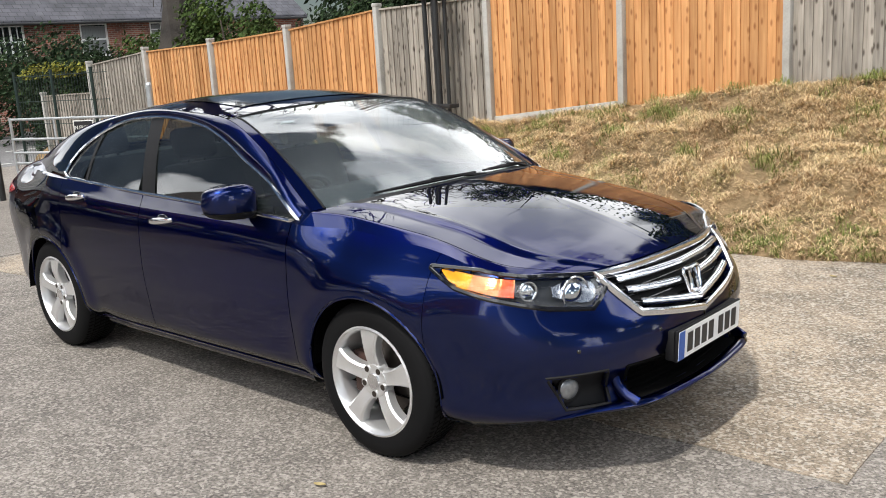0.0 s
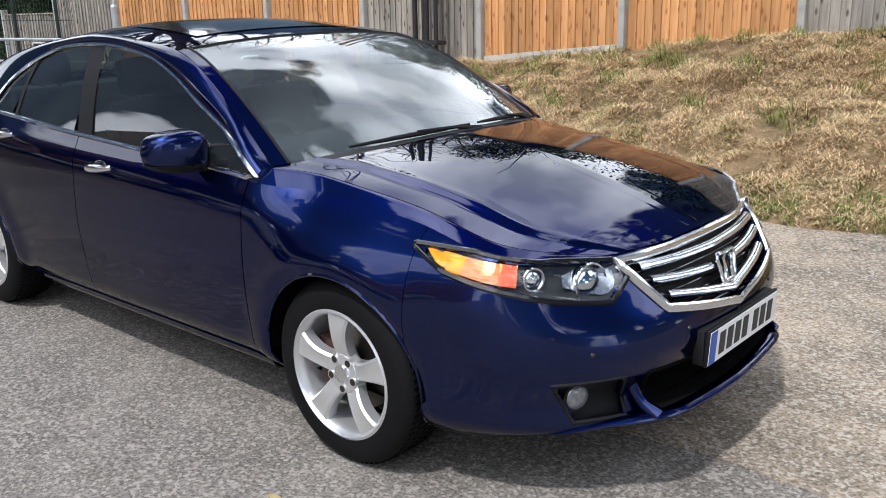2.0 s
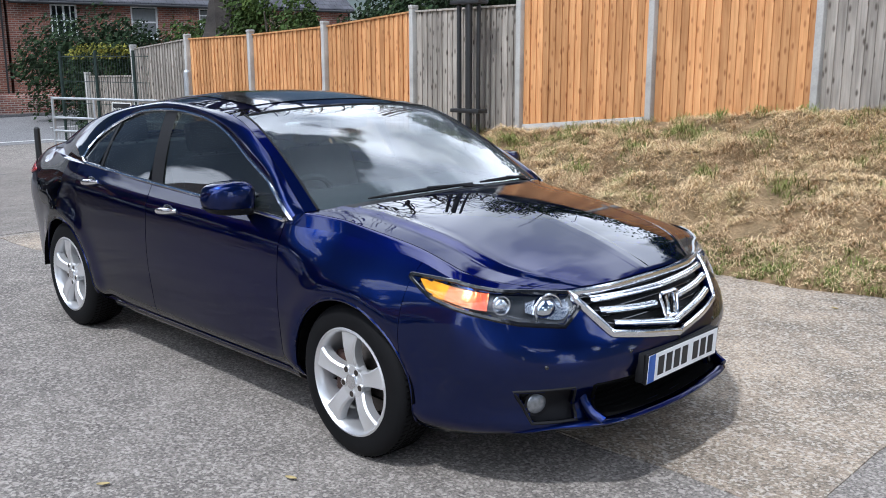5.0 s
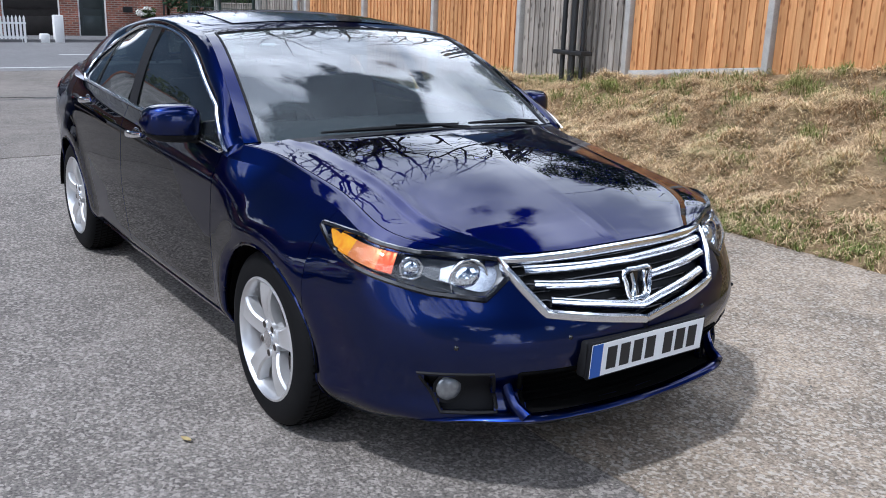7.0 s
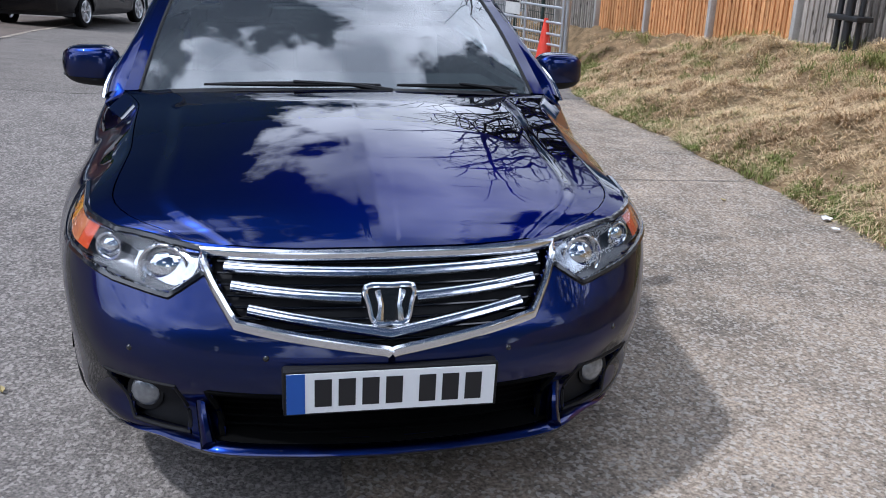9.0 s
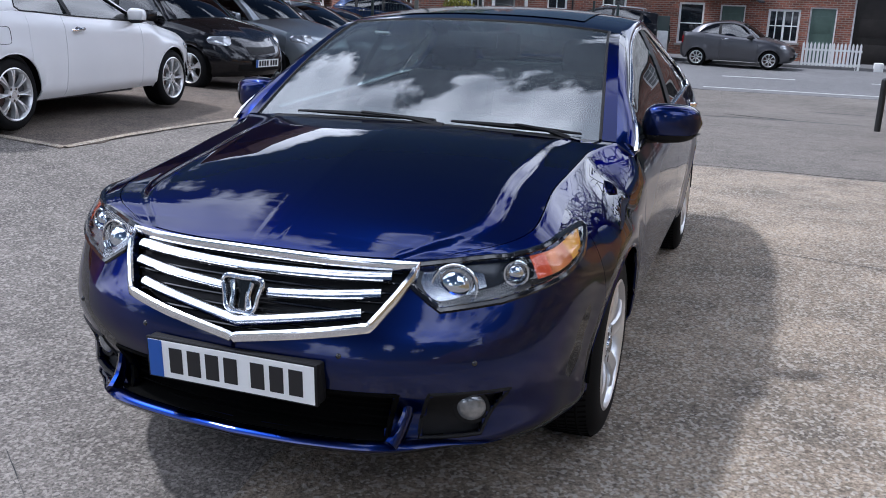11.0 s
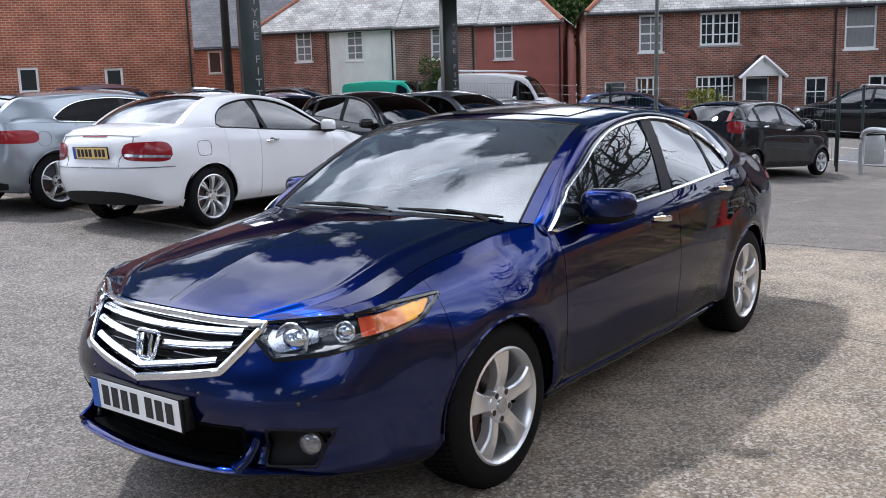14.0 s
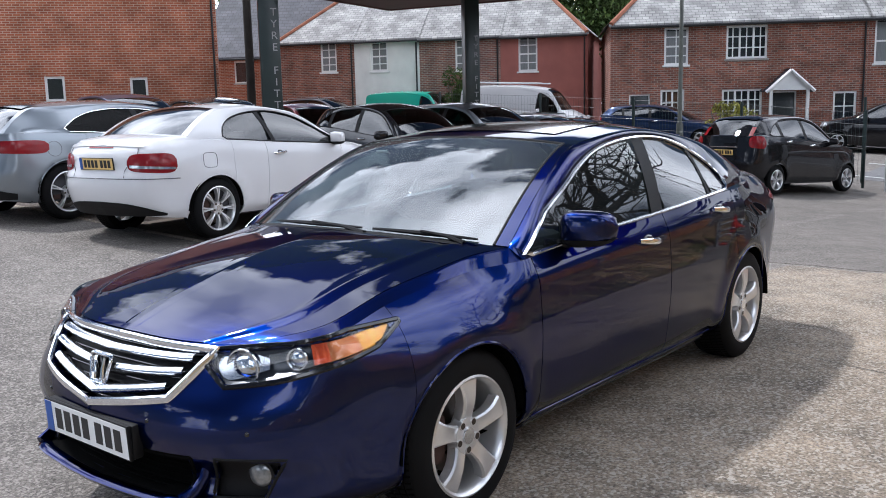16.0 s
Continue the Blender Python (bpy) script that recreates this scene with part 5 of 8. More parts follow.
sheet_on_ground("road", -28.0, -20.5, -60, 60, 0.006, M_road, "grey asphalt road in front of the terrace", "road", 6, 40)
for y in range(-40, 44, 4):
    sheet_on_ground("road_line", -23.75, -23.63, y, y + 2.0, 0.012, M_white_line, "worn white dash on the road", "road marking", thick=0.004)
for x in (-21.0,):
    sheet_on_ground("road_line", x - 0.05, x + 0.05, -4.0, 7.0, 0.012, M_white_line, "worn white line along the yard entrance", "road marking", 1, 10, thick=0.004)
sheet_on_ground("pavement", -30.5, -28.0, -60, 60, 0.10, M_road, "grey footway along the terrace", "pavement", 2, 40, thick=0.12)
# pale broken edging round the parking bays
M_edging = ground_material("pale_edging", (0.42, 0.36, 0.28), (0.20, 0.17, 0.14), (0.5, 0.46, 0.4), patch_scale=3.0)
rng = random.Random(12)
for a, b in (((-1.75, -14.3), (-1.75, -4.25)), ((-17.5, -4.25), (-1.75, -4.25))):
    bm, rows = bmesh.new(), []
    for i in range(61):
        x, y = a[0] + (b[0] - a[0]) * i / 60, a[1] + (b[1] - a[1]) * i / 60
        w = 0.045 + 0.03 * noise.noise((x * 3, y * 3, 2.0)) + rng.uniform(-0.008, 0.008)
        o = 0.04 * noise.noise((x * 0.8, y * 0.8, 5.0))
        d = (w, 0) if a[0] == b[0] else (0, w)
        q = (o, 0) if a[0] == b[0] else (0, o)
        rows.append([(x + q[0] - d[0], y + q[1] - d[1], ground_z(x, y) + 0.006), (x + q[0], y + q[1], ground_z(x, y) + 0.020), (x + q[0] + d[0], y + q[1] + d[1], ground_z(x, y) + 0.006)])
    add_grid(bm, rows)
    bmesh.ops.recalc_face_normals(bm, faces=bm.faces)
    tagged(part("kerb_edging", bm, M_edging), "pale crumbling concrete edging along the parking bays", "kerb", kind="structure")
# dark tar seams and patches
M_tar = material("tar", (0.03, 0.03, 0.032), 0.7, scale=20, vary=0.5)
for pts, w in (([(2.92, -0.08), (2.6, -0.5), (2.3, -0.9)], 0.012), ([(-13, 0.2), (-13.3, 1.6), (-13.2, 3.0)], 0.05), ([(-19.5, 2.0), (-19.1, 3.0), (-18.8, 3.9)], 0.06), ([(-17.3, 2.3), (-17.25, 2.9), (-17.2, 3.5)], 0.07), ([(-14.4, 0.6), (-13.9, 1.1), (-13.5, 1.7)], 0.09), ([(-1.62, 0.9), (-1.5, 1.35), (-1.39, 1.9), (-1.31, 2.45), (-1.27, 3.0)], 0.007)):
    bm = bmesh.new()
    pp = spline([(x, y, 0) for x, y in pts], 24)
    add_grid(bm, [[(p.x + w * (0.5 + noise.noise((p.x * 9, p.y * 9, 1)) * 0.8), p.y + w, ground_z(p.x, p.y) + 0.0095), (p.x - w, p.y - w, ground_z(p.x, p.y) + 0.0095)] for p in pp])
    tagged(part("tar_seam", bm, M_tar, smooth=False), "dark crack in the asphalt surface", "crack", kind="structure")

# loose grit on the yard
M_grit = material("loose_grit", (0.42, 0.38, 0.33), 0.9, scale=3.0, color2=(0.10, 0.09, 0.08), spec=0.2)
rng = random.Random(77)
verts, faces = [], []
for _ in range(9000):
    x, y = rng.uniform(-4.5, 4.6), rng.uniform(-3.4, 3.3)
    if noise.noise((x * 0.9, y * 0.9, 8.0)) + rng.uniform(-0.35, 0.35) < 0.0:
        continue
    r = 0.0022 + 0.0035 * rng.random() ** 3 + (0.006 if rng.random() < 0.012 else 0)
    z = ground_z(x, y) + (0.007 if -5.0 < x < 2.92 and y > -0.08 else 0.002)
    i = len(verts)
    a = rng.uniform(0, 6.283)
    for k in range(4):
        b = a + k * 1.571 + rng.uniform(-0.4, 0.4)
        q = r * rng.uniform(0.7, 1.3)
        verts.append((x + math.cos(b) * q, y + math.sin(b) * q, z - 0.001))
    verts.append((x + rng.uniform(-0.3, 0.3) * r, y + rng.uniform(-0.3, 0.3) * r, z + r * rng.uniform(0.6, 1.2)))
    faces += [(i, i + 1, i + 4), (i + 1, i + 2, i + 4), (i + 2, i + 3, i + 4), (i + 3, i, i + 4)]
me = bpy.data.meshes.new("grit")
me.from_pydata(verts, [], faces)
me.materials.append(M_grit)
tagged(new("grit", me), "loose pale grit scattered over the yard", "grit", kind="stuff")
# a few fallen leaves
M_deadleaf = material("dead_leaf", (0.42, 0.33, 0.14), 0.7, vary=0.4)
for x, y, a in ((1.36, -1.2, 0.4), (2.9, 1.7, 1.2), (3.2, 2.3, 2.2), (0.9, -1.75, 0.9), (1.9, 2.75, 2.9), (-0.8, 2.6, 0.2), (2.4, -1.1, 1.9)):
    bm = bmesh.new()
    ca, sa = math.cos(a), math.sin(a)
    rows = []
    for k in range(5):
        t = k / 4 - 0.5
        w = 0.011 * math.cos(t * 3.0) + 0.001
        rows.append([(x + ca * t * 0.05 - sa * w * s, y + sa * t * 0.05 + ca * w * s, ground_z(x, y) + 0.010 + 0.006 * abs(s) + 0.004 * abs(t)) for s in (-1, 0, 1)])
    add_grid(bm, rows)
    solid(bm, 0.0008)
    tagged(part("fallen_leaf", bm, M_deadleaf), "small dry yellow leaf lying on the yard", "leaf", "fallen leaves")

# scraps of paper at the foot of the bank
M_paper = material("white_paper", (0.82, 0.82, 0.80), 0.8, vary=0.1)
rng = random.Random(5)
for x, y, r in ((-0.32, 3.03, 0.035), (-0.12, 2.96, 0.025), (-0.22, 3.16, 0.018), (3.1, 1.1, 0.016)):
    bm = bmesh.new()
    add_grid(bm, [[(x + (i - 1.5) * r * 0.6 + rng.uniform(-0.3, 0.3) * r, y + (j - 1.5) * r * 0.5 + rng.uniform(-0.3, 0.3) * r, ground_z(x, y) + 0.022 + rng.uniform(0, 0.5) * r) for j in range(4)] for i in range(4)])
    solid(bm, 0.001)
    tagged(part("paper_scrap", bm, M_paper), "crumpled scrap of white paper on the ground", "litter", "paper scraps")

# grass bank
FOOT = curve([(-16, 4.6), (-9, 4.4), (-7, 3.75), (-5.5, 3.2), (-4, 3.05), (0, 3.07), (1.2, 3.1), (2.2, 3.24), (4, 3.4), (12, 4.0)])
FENCE_Z = curve([(-14, 0.05), (-10.6, 0.22), (-5.1, 0.55), (-3.3, 0.72), (-1.45, 0.92), (0.33, 1.06), (3, 1.25), (12, 1.6)])


def fence_y(x):
    return 5.98 + 0.061 * x


def bank_z(x, y):
    f = FOOT(x) + 0.10 * noise.noise((x * 1.7, 0, 2.0))
    t = (y - f) / (fence_y(x) - f)
    if t < 0:
        return ground_z(x, y) - 0.06 + 0.06 * max(-1, t * 8) * 0
    h = FENCE_Z(x)
    base = h * (min(t, 1.0) ** 0.85) + max(0, t - 1) * 0.25
    lump = 0.16 * noise.noise((x * 1.1, y * 1.3, 0.5)) + 0.11 * noise.noise((x * 2.9, y * 3.1, 4.0)) + 0.075 * noise.noise((x * 4.6, y * 4.6, 6.0)) + 0.05 * noise.noise((x * 8, y * 8, 9.0))
    return ground_z(x, y) * (1 - min(t, 1)) + base + lump * min(1, t * 4) * (1 if t < 0.9 else max(0.15, 1 - (t - 0.9) * 8))


bm = bmesh.new()
xs = [-15 + 0.11 * i for i in range(218)]
rows = []
for x in xs:
    f = FOOT(x) + 0.10 * noise.noise((x * 1.7, 0, 2.0))
    rows.append([(x, f - 0.02 + (fence_y(x) + 4.0 - f) * (j / 46) ** 1.1, bank_z(x, f - 0.02 + (fence_y(x) + 4.0 - f) * (j / 46) ** 1.1) if j else ground_z(x, f) - 0.03) for j in range(47)])
add_grid(bm, rows, flip=True)
bm.normal_update()
if sum(f.normal.z for f in bm.faces) < 0:
    bmesh.ops.reverse_faces(bm, faces=bm.faces)
tagged(part("bank", bm, M_soil), "steep bank of dry trampled turf below the fence", "bank", kind="structure")


def blade_material(name, dry, green):
    m = bpy.data.materials.new(name)
    m.use_nodes = True
    n, l = m.node_tree.nodes, m.node_tree.links
    b = n["Principled BSDF"]
    b.inputs["Roughness"].default_value, b.inputs["Specular IOR Level"].default_value = 0.8, 0.2
    g = n.new("ShaderNodeNewGeometry")
    tc = n.new("ShaderNodeTexCoord")
    ns = n.new("ShaderNodeTexNoise")
    ns.inputs["Scale"].default_value, ns.inputs["Detail"].default_value = 2.2, 5
    l.new(tc.outputs["Object"], ns.inputs["Vector"])
    ad = n.new("ShaderNodeMath")
    ad.operation = "MULTIPLY_ADD"
    ad.inputs[1].default_value = 0.35
    l.new(g.outputs["Random Per Island"], ad.inputs[0])
    l.new(ns.outputs["Fac"], ad.inputs[2])
    r = n.new("ShaderNodeValToRGB")
    e = r.color_ramp.elements
    e[0].position, e[0].color = 0.50, (*[dry[0] * 0.50, dry[1] * 0.42, dry[2] * 0.36], 1)
    e[1].position, e[1].color = 0.66, (*dry, 1)
    for p, c in ((0.74, [d * 1.25 for d in dry]), (0.97, green)):
        k = e.new(p)
        k.color = (*c, 1)
    l.new(ad.outputs[0], r.inputs["Fac"])
    l.new(r.outputs["Color"], b.inputs["Base Color"])
    return m


M_straw = blade_material("dry_grass", (0.66, 0.50, 0.30), (0.34, 0.31, 0.14))
M_fresh = blade_material("green_grass", (0.20, 0.22, 0.065), (0.10, 0.17, 0.03))
rng = random.Random(5)


def tufts(name, seeds, mat, label, flat=True):
    """Clumps of long drooping blades, matted over one another, as one object."""
    verts, faces = [], []
    for x, y, size, count in seeds:
        sweep = rng.uniform(-2.4, -0.7)
        for _ in range(count):
            a = rng.uniform(0, 6.283) if rng.random() < 0.45 else rng.gauss(sweep, 0.6)
            ox, oy = x + rng.gauss(0, 0.3) * size, y + rng.gauss(0, 0.3) * size
            z = bank_z(ox, oy)
            ln = size * rng.uniform(0.5, 1.25)
            up = ln * (rng.uniform(0.08, 0.5) if flat else rng.uniform(0.4, 1.0))
            w = rng.uniform(0.0016, 0.0038)
            ca, sa = math.cos(a), math.sin(a)
            i = len(verts)
            for t, zz, k in ((0.0, -0.01, 1.0), (0.5, up * 0.85, 0.8), (1.1, up * rng.uniform(0.2, 0.7), 0.15)):
                verts += [(ox + ca * ln * t - sa * w * k, oy + sa * ln * t + ca * w * k, z + zz), (ox + ca * ln * t + sa * w * k, oy + sa * ln * t - ca * w * k, z + zz)]
            faces += [(i, i + 1, i + 3, i + 2), (i + 2, i + 3, i + 5, i + 4)]
    me = bpy.data.meshes.new(name)
    me.from_pydata(verts, [], faces)
    me.materials.append(mat)
    return tagged(new(name, me), label, "grass", kind="stuff")


spots, fresh = [], []
while len(spots) < 17000:
    x = rng.uniform(-7.0, 4.6) if rng.random() < 0.93 else rng.uniform(-10.0, 7.0)
    y = FOOT(x) + 0.02 + rng.random() ** 0.9 * (fence_y(x) - FOOT(x) + 0.1)
    d = noise.noise((x * 1.9, y * 1.9, 11.0)) + 0.5 * noise.noise((x * 5, y * 5, 3))
    if d > -0.30 - 0.3 * rng.random():
        spots.append((x, y, rng.uniform(0.06, 0.12) + max(0, d) * 0.09, 11))
while len(fresh) < 1900:
    x = rng.uniform(-9.5, 6.0)
    k = rng.random()
    y = FOOT(x) + 0.20 * abs(rng.gauss(0, 1)) if k < 0.55 else FOOT(x) + rng.random() * (fence_y(x) - FOOT(x) + 0.1)
    if (k < 0.55 and noise.noise((x * 2.3, 1.0, 5.0)) > -0.15) or noise.noise((x * 1.6, y * 1.6, 21.0)) > 0.30:
        fresh.append((x, y, 0.06 if k < 0.55 else 0.11, 10))
for _ in range(85):
    x = rng.uniform(-6.5, 4.4)
    y = FOOT(x) + (0.35 + 0.62 * rng.random() ** 0.6) * (fence_y(x) - FOOT(x))
    for _ in range(9):
        fresh.append((x + rng.gauss(0, 0.07), y + rng.gauss(0, 0.05), 0.12, 10))
tufts("dry_grass", spots, M_straw, "matted straw-coloured dry grass on the bank")
tufts("green_grass", fresh, M_fresh, "tufts of green grass along the foot of the bank", False)


# ---- fence, gate, poles ----


def wood_material(name, light, dark, knot, per_object=0.2):
    """Sawn boards: long grain, streaks, knots, and a tone of its own for each board."""
    m = bpy.data.materials.new(name)
    m.use_nodes = True
    n, l = m.node_tree.nodes, m.node_tree.links
    b = n["Principled BSDF"]
    b.inputs["Roughness"].default_value, b.inputs["Specular IOR Level"].default_value = 0.8, 0.2
    tc, oi = n.new("ShaderNodeTexCoord"), n.new("ShaderNodeObjectInfo")
    shift = n.new("ShaderNodeVectorMath")
    shift.operation = "MULTIPLY_ADD"
    shift.inputs[1].default_value = (3.0, 5.0, 41.0)
    l.new(oi.outputs["Random"], shift.inputs[0])
    l.new(tc.outputs["Object"], shift.inputs[2])
    outs = []
    for stretch, scale, detail in (((9, 9, 0.5), 4.0, 8), ((1.2, 1.2, 0.6), 2.4, 5), ((45, 45, 1.3), 3.0, 3)):
        mp, ns = n.new("ShaderNodeMapping"), n.new("ShaderNodeTexNoise")
        mp.inputs["Scale"].default_value = stretch
        ns.inputs["Scale"].default_value, ns.inputs["Detail"].default_value = scale, detail
        l.new(shift.outputs[0], mp.inputs["Vector"])
        l.new(mp.outputs["Vector"], ns.inputs["Vector"])
        outs.append(ns.outputs["Fac"])
    s1, s2 = n.new("ShaderNodeMath"), n.new("ShaderNodeMath")
    s1.operation = s2.operation = "MULTIPLY_ADD"
    s1.inputs[1].default_value, s2.inputs[1].default_value, s2.inputs[2].default_value = 0.55, 0.45, 0.0
    l.new(outs[1], s2.inputs[0])
    l.new(outs[0], s1.inputs[0])
    l.new(s2.outputs[0], s1.inputs[2])
    ra = n.new("ShaderNodeValToRGB")
    ra.color_ramp.elements[0].position, ra.color_ramp.elements[1].position = 0.36, 0.62
    ra.color_ramp.elements[0].color, ra.color_ramp.elements[1].color = (*dark, 1), (*light, 1)
    l.new(s1.outputs[0], ra.inputs["Fac"])
    mp, vo = n.new("ShaderNodeMapping"), n.new("ShaderNodeTexVoronoi")
    mp.inputs["Scale"].default_value = (9.0, 1.0, 3.6)
    vo.voronoi_dimensions = "2D"
    vo.inputs["Scale"].default_value = 1.0
    sx, cx = n.new("ShaderNodeSeparateXYZ"), n.new("ShaderNodeCombineXYZ")
    l.new(shift.outputs[0], mp.inputs["Vector"])
    l.new(mp.outputs["Vector"], sx.inputs[0])
    l.new(sx.outputs["X"], cx.inputs["X"])
    l.new(sx.outputs["Z"], cx.inputs["Y"])
    l.new(cx.outputs[0], vo.inputs["Vector"])
    kr = n.new("ShaderNodeValToRGB")
    kr.color_ramp.elements[0].position, kr.color_ramp.elements[1].position = 0.055, 0.17
    kr.color_ramp.elements[0].color, kr.color_ramp.elements[1].color = (1, 1, 1, 1), (0, 0, 0, 1)
    l.new(vo.outputs["Distance"], kr.inputs["Fac"])
    km = n.new("ShaderNodeMixRGB")
    km.inputs["Color2"].default_value = (*knot, 1)
    l.new(kr.outputs["Color"], km.inputs["Fac"])
    l.new(ra.outputs["Color"], km.inputs["Color1"])
    hv, mr = n.new("ShaderNodeHueSaturation"), n.new("ShaderNodeMapRange")
    mr.inputs["To Min"].default_value, mr.inputs["To Max"].default_value = 1 - per_object, 1 + per_object
    l.new(oi.outputs["Random"], mr.inputs["Value"])
    l.new(mr.outputs["Result"], hv.inputs["Value"])
    l.new(km.outputs["Color"], hv.inputs["Color"])
    l.new(hv.outputs["Color"], b.inputs["Base Color"])
    bp = n.new("ShaderNodeBump")
    bp.inputs["Strength"].default_value, bp.inputs["Distance"].default_value = 1.0, 0.0015
    l.new(outs[2], bp.inputs["Height"])
    l.new(bp.outputs["Normal"], b.inputs["Normal"])
    return m


M_orange = wood_material("orange_stained_wood", (0.60, 0.325, 0.142), (0.42, 0.20, 0.078), (0.32, 0.14, 0.056), 0.2)
M_greywood = wood_material("weathered_grey_wood", (0.38, 0.345, 0.30), (0.20, 0.18, 0.155), (0.10, 0.085, 0.07), 0.2)
M_post = material("concrete_post", (0.46, 0.45, 0.42), 0.9, scale=5, bump=0.002, bump_scale=60, vary=0.35)
M_galv = material("galvanised_steel", (0.52, 0.54, 0.55), 0.45, 0.6, scale=8, vary=0.25)
M_blackmetal = material("black_painted_steel", (0.02, 0.021, 0.022), 0.5, scale=9, vary=0.4)
M_greenmesh = material("green_coated_wire", (0.012, 0.03, 0.024), 0.6)
FENCE_TOP = {-3: 3.05, -2: 2.95, -1: 2.88, 0: 2.80, 1: 2.68, 2: 2.28, 3: 2.23, 4: 2.07, 5: 1.98, 6: 1.94, 7: 1.78, 8: 1.25}


def post_at(k):
    x = 0.31 - 1.822 * k
    return Vector((x, fence_y(x), FENCE_Z(x)))


board_cache = {}


def fence_panel(k, mat, label, sag):
    """One bay: upright feather-edge boards on two rails, over a concrete gravel board."""
    a, b = post_at(k), post_at(k + 1)
    d = b - a
    d.z = 0
    w = d.length
    ang = math.atan2(d.y, d.x)
    top0, top1 = FENCE_TOP[k], FENCE_TOP[k + 1]
    if k in (1,):
        top1 = 2.62
    if k == 2:
        top0 = 2.25
    if k == 7:
        top0, top1 = 1.28, 1.25
    lo0, lo1 = (a.z + 0.05, b.z + 0.07) if k == 1 else (a.z - 0.06, b.z - 0.05)
    panel = thing("garden_fence", label, "fence", "fence bays", m=Matrix.Translation((a.x, a.y, 0)) @ Matrix.Rotation(ang, 4, "Z"))
    n = 19
    pitch = (w - 0.08) / n
    r = random.Random(100 + k)
    for i in range(n):
        x = 0.04 + pitch * (i + 0.5)
        t = x / w
        z0, z1 = lo0 + (lo1 - lo0) * t, top0 + (top1 - top0) * t + r.uniform(-sag, sag)
        bm = bmesh.new()
        h = z1 - z0
        wv = pitch * 0.5 + 0.010
        # feather-edge section: thick at one side, thin at the other
        sec = [(-wv, 0.0), (wv, 0.0), (wv, 0.007), (-wv * 0.3, 0.029), (-wv, 0.031)]
        lean = r.uniform(-0.004, 0.004)
        vs = [[bm.verts.new((sx + lean * q, sy * 1.0, h * q)) for sx, sy in sec] for q in (0, 1)]
        for j in range(5):
            bm.faces.new((vs[0][j], vs[0][(j + 1) % 5], vs[1][(j + 1) % 5], vs[1][j]))
        bm.faces.new(vs[1])
        bm.faces.new(vs[0][::-1])
        bmesh.ops.recalc_face_normals(bm, faces=bm.faces)
        ob = part("board", bm, mat, panel, smooth=False)
        ob.matrix_basis = Matrix.Translation((x, -0.006 + r.uniform(-0.004, 0.004), z0)) @ Matrix.Rotation(r.uniform(-0.02, 0.02), 4, "Z")
    for zk in (0.25, 0.85):
        bm = bmesh.new()
        add_box(bm, 0.05, w - 0.05, -0.06, -0.021, -0.04, 0.04)
        ob = part("rail", bm, mat, panel, smooth=False)
        z0, z1 = lo0 + (top0 - lo0) * zk, lo1 + (top1 - lo1) * zk
        ob.matrix_basis = Matrix.Translation((0, 0, z0)) @ Matrix.Rotation(-math.atan2(z1 - z0, w), 4, "Y")
    bm = bmesh.new()
    vs = add_box(bm, 0.0, w, -0.03, 0.03, -0.35, 0.0, bevel=0.006)
    ob = part("gravel_board", bm, M_post, panel)
    ob.matrix_basis = Matrix.Translation((0, 0, lo0)) @ Matrix.Rotation(-math.atan2(lo1 - lo0, w), 4, "Y")
    bm = bmesh.new()
    add_box(bm, 0.04, w - 0.04, -0.012, 0.040, -0.012, 0.012)
    ob = part("capping", bm, mat, panel, smooth=False)
    ob.matrix_basis = Matrix.Translation((0, 0, top0 + 0.006)) @ Matrix.Rotation(-math.atan2(top1 - top0, w), 4, "Y")
    return panel


# the boards face the yard: the panel's own +y is turned towards -y of the place
for k in range(-3, 8):
    grey = k in (-3, -2, -1, 2, 6, 7)
    fence_panel(k, M_greywood if grey else M_orange, "weathered grey wooden fence panel on the bank" if grey else "orange-stained wooden feather-edge fence panel on the bank", 0.012 if grey else 0.004)
for k in range(-3, 9):
    p = post_at(k)
    h = FENCE_TOP[k] + 0.06
    if k == 2:
        h = 2.62
    bm = bmesh.new()
    add_box(bm, -0.038, 0.038, -0.055, 0.055, p.z - 0.4, h, bevel=0.010)
    add_box(bm, -0.045, 0.045, -0.06, 0.06, h - 0.02, h + 0.03, bevel=0.010)
    ob = part("fence_post", bm, M_post)
    ob.matrix_basis = Matrix.Translation((p.x, p.y - 0.03, 0))
    tagged(ob, "weathered concrete fence post between wooden panels", "fence post", "fence posts")

# black pipe bundle on the bank
pole = thing("service_pole", "bundle of black steel pipes clamped together on the bank", "pole", m=pose(-3.95, 5.42, 0))
for i, (dx, dy, r) in enumerate(((-0.12, 0.0, 0.030), (-0.03, 0.06, 0.034), (0.06, -0.02, 0.040), (0.15, 0.05, 0.026))):
    bm = bmesh.new()
    add_cyl(bm, (dx, dy, 0.2), (dx + 0.02 * (i - 1.5), dy, 5.2), r, r, 14)
    part("pipe", bm, M_blackmetal, pole)
for z in (0.95, 2.3, 3.8):
    box("clamp", (-0.23, 0.27, -0.07, 0.11, z - 0.025, z + 0.025), M_blackmetal, pole, 0.008)

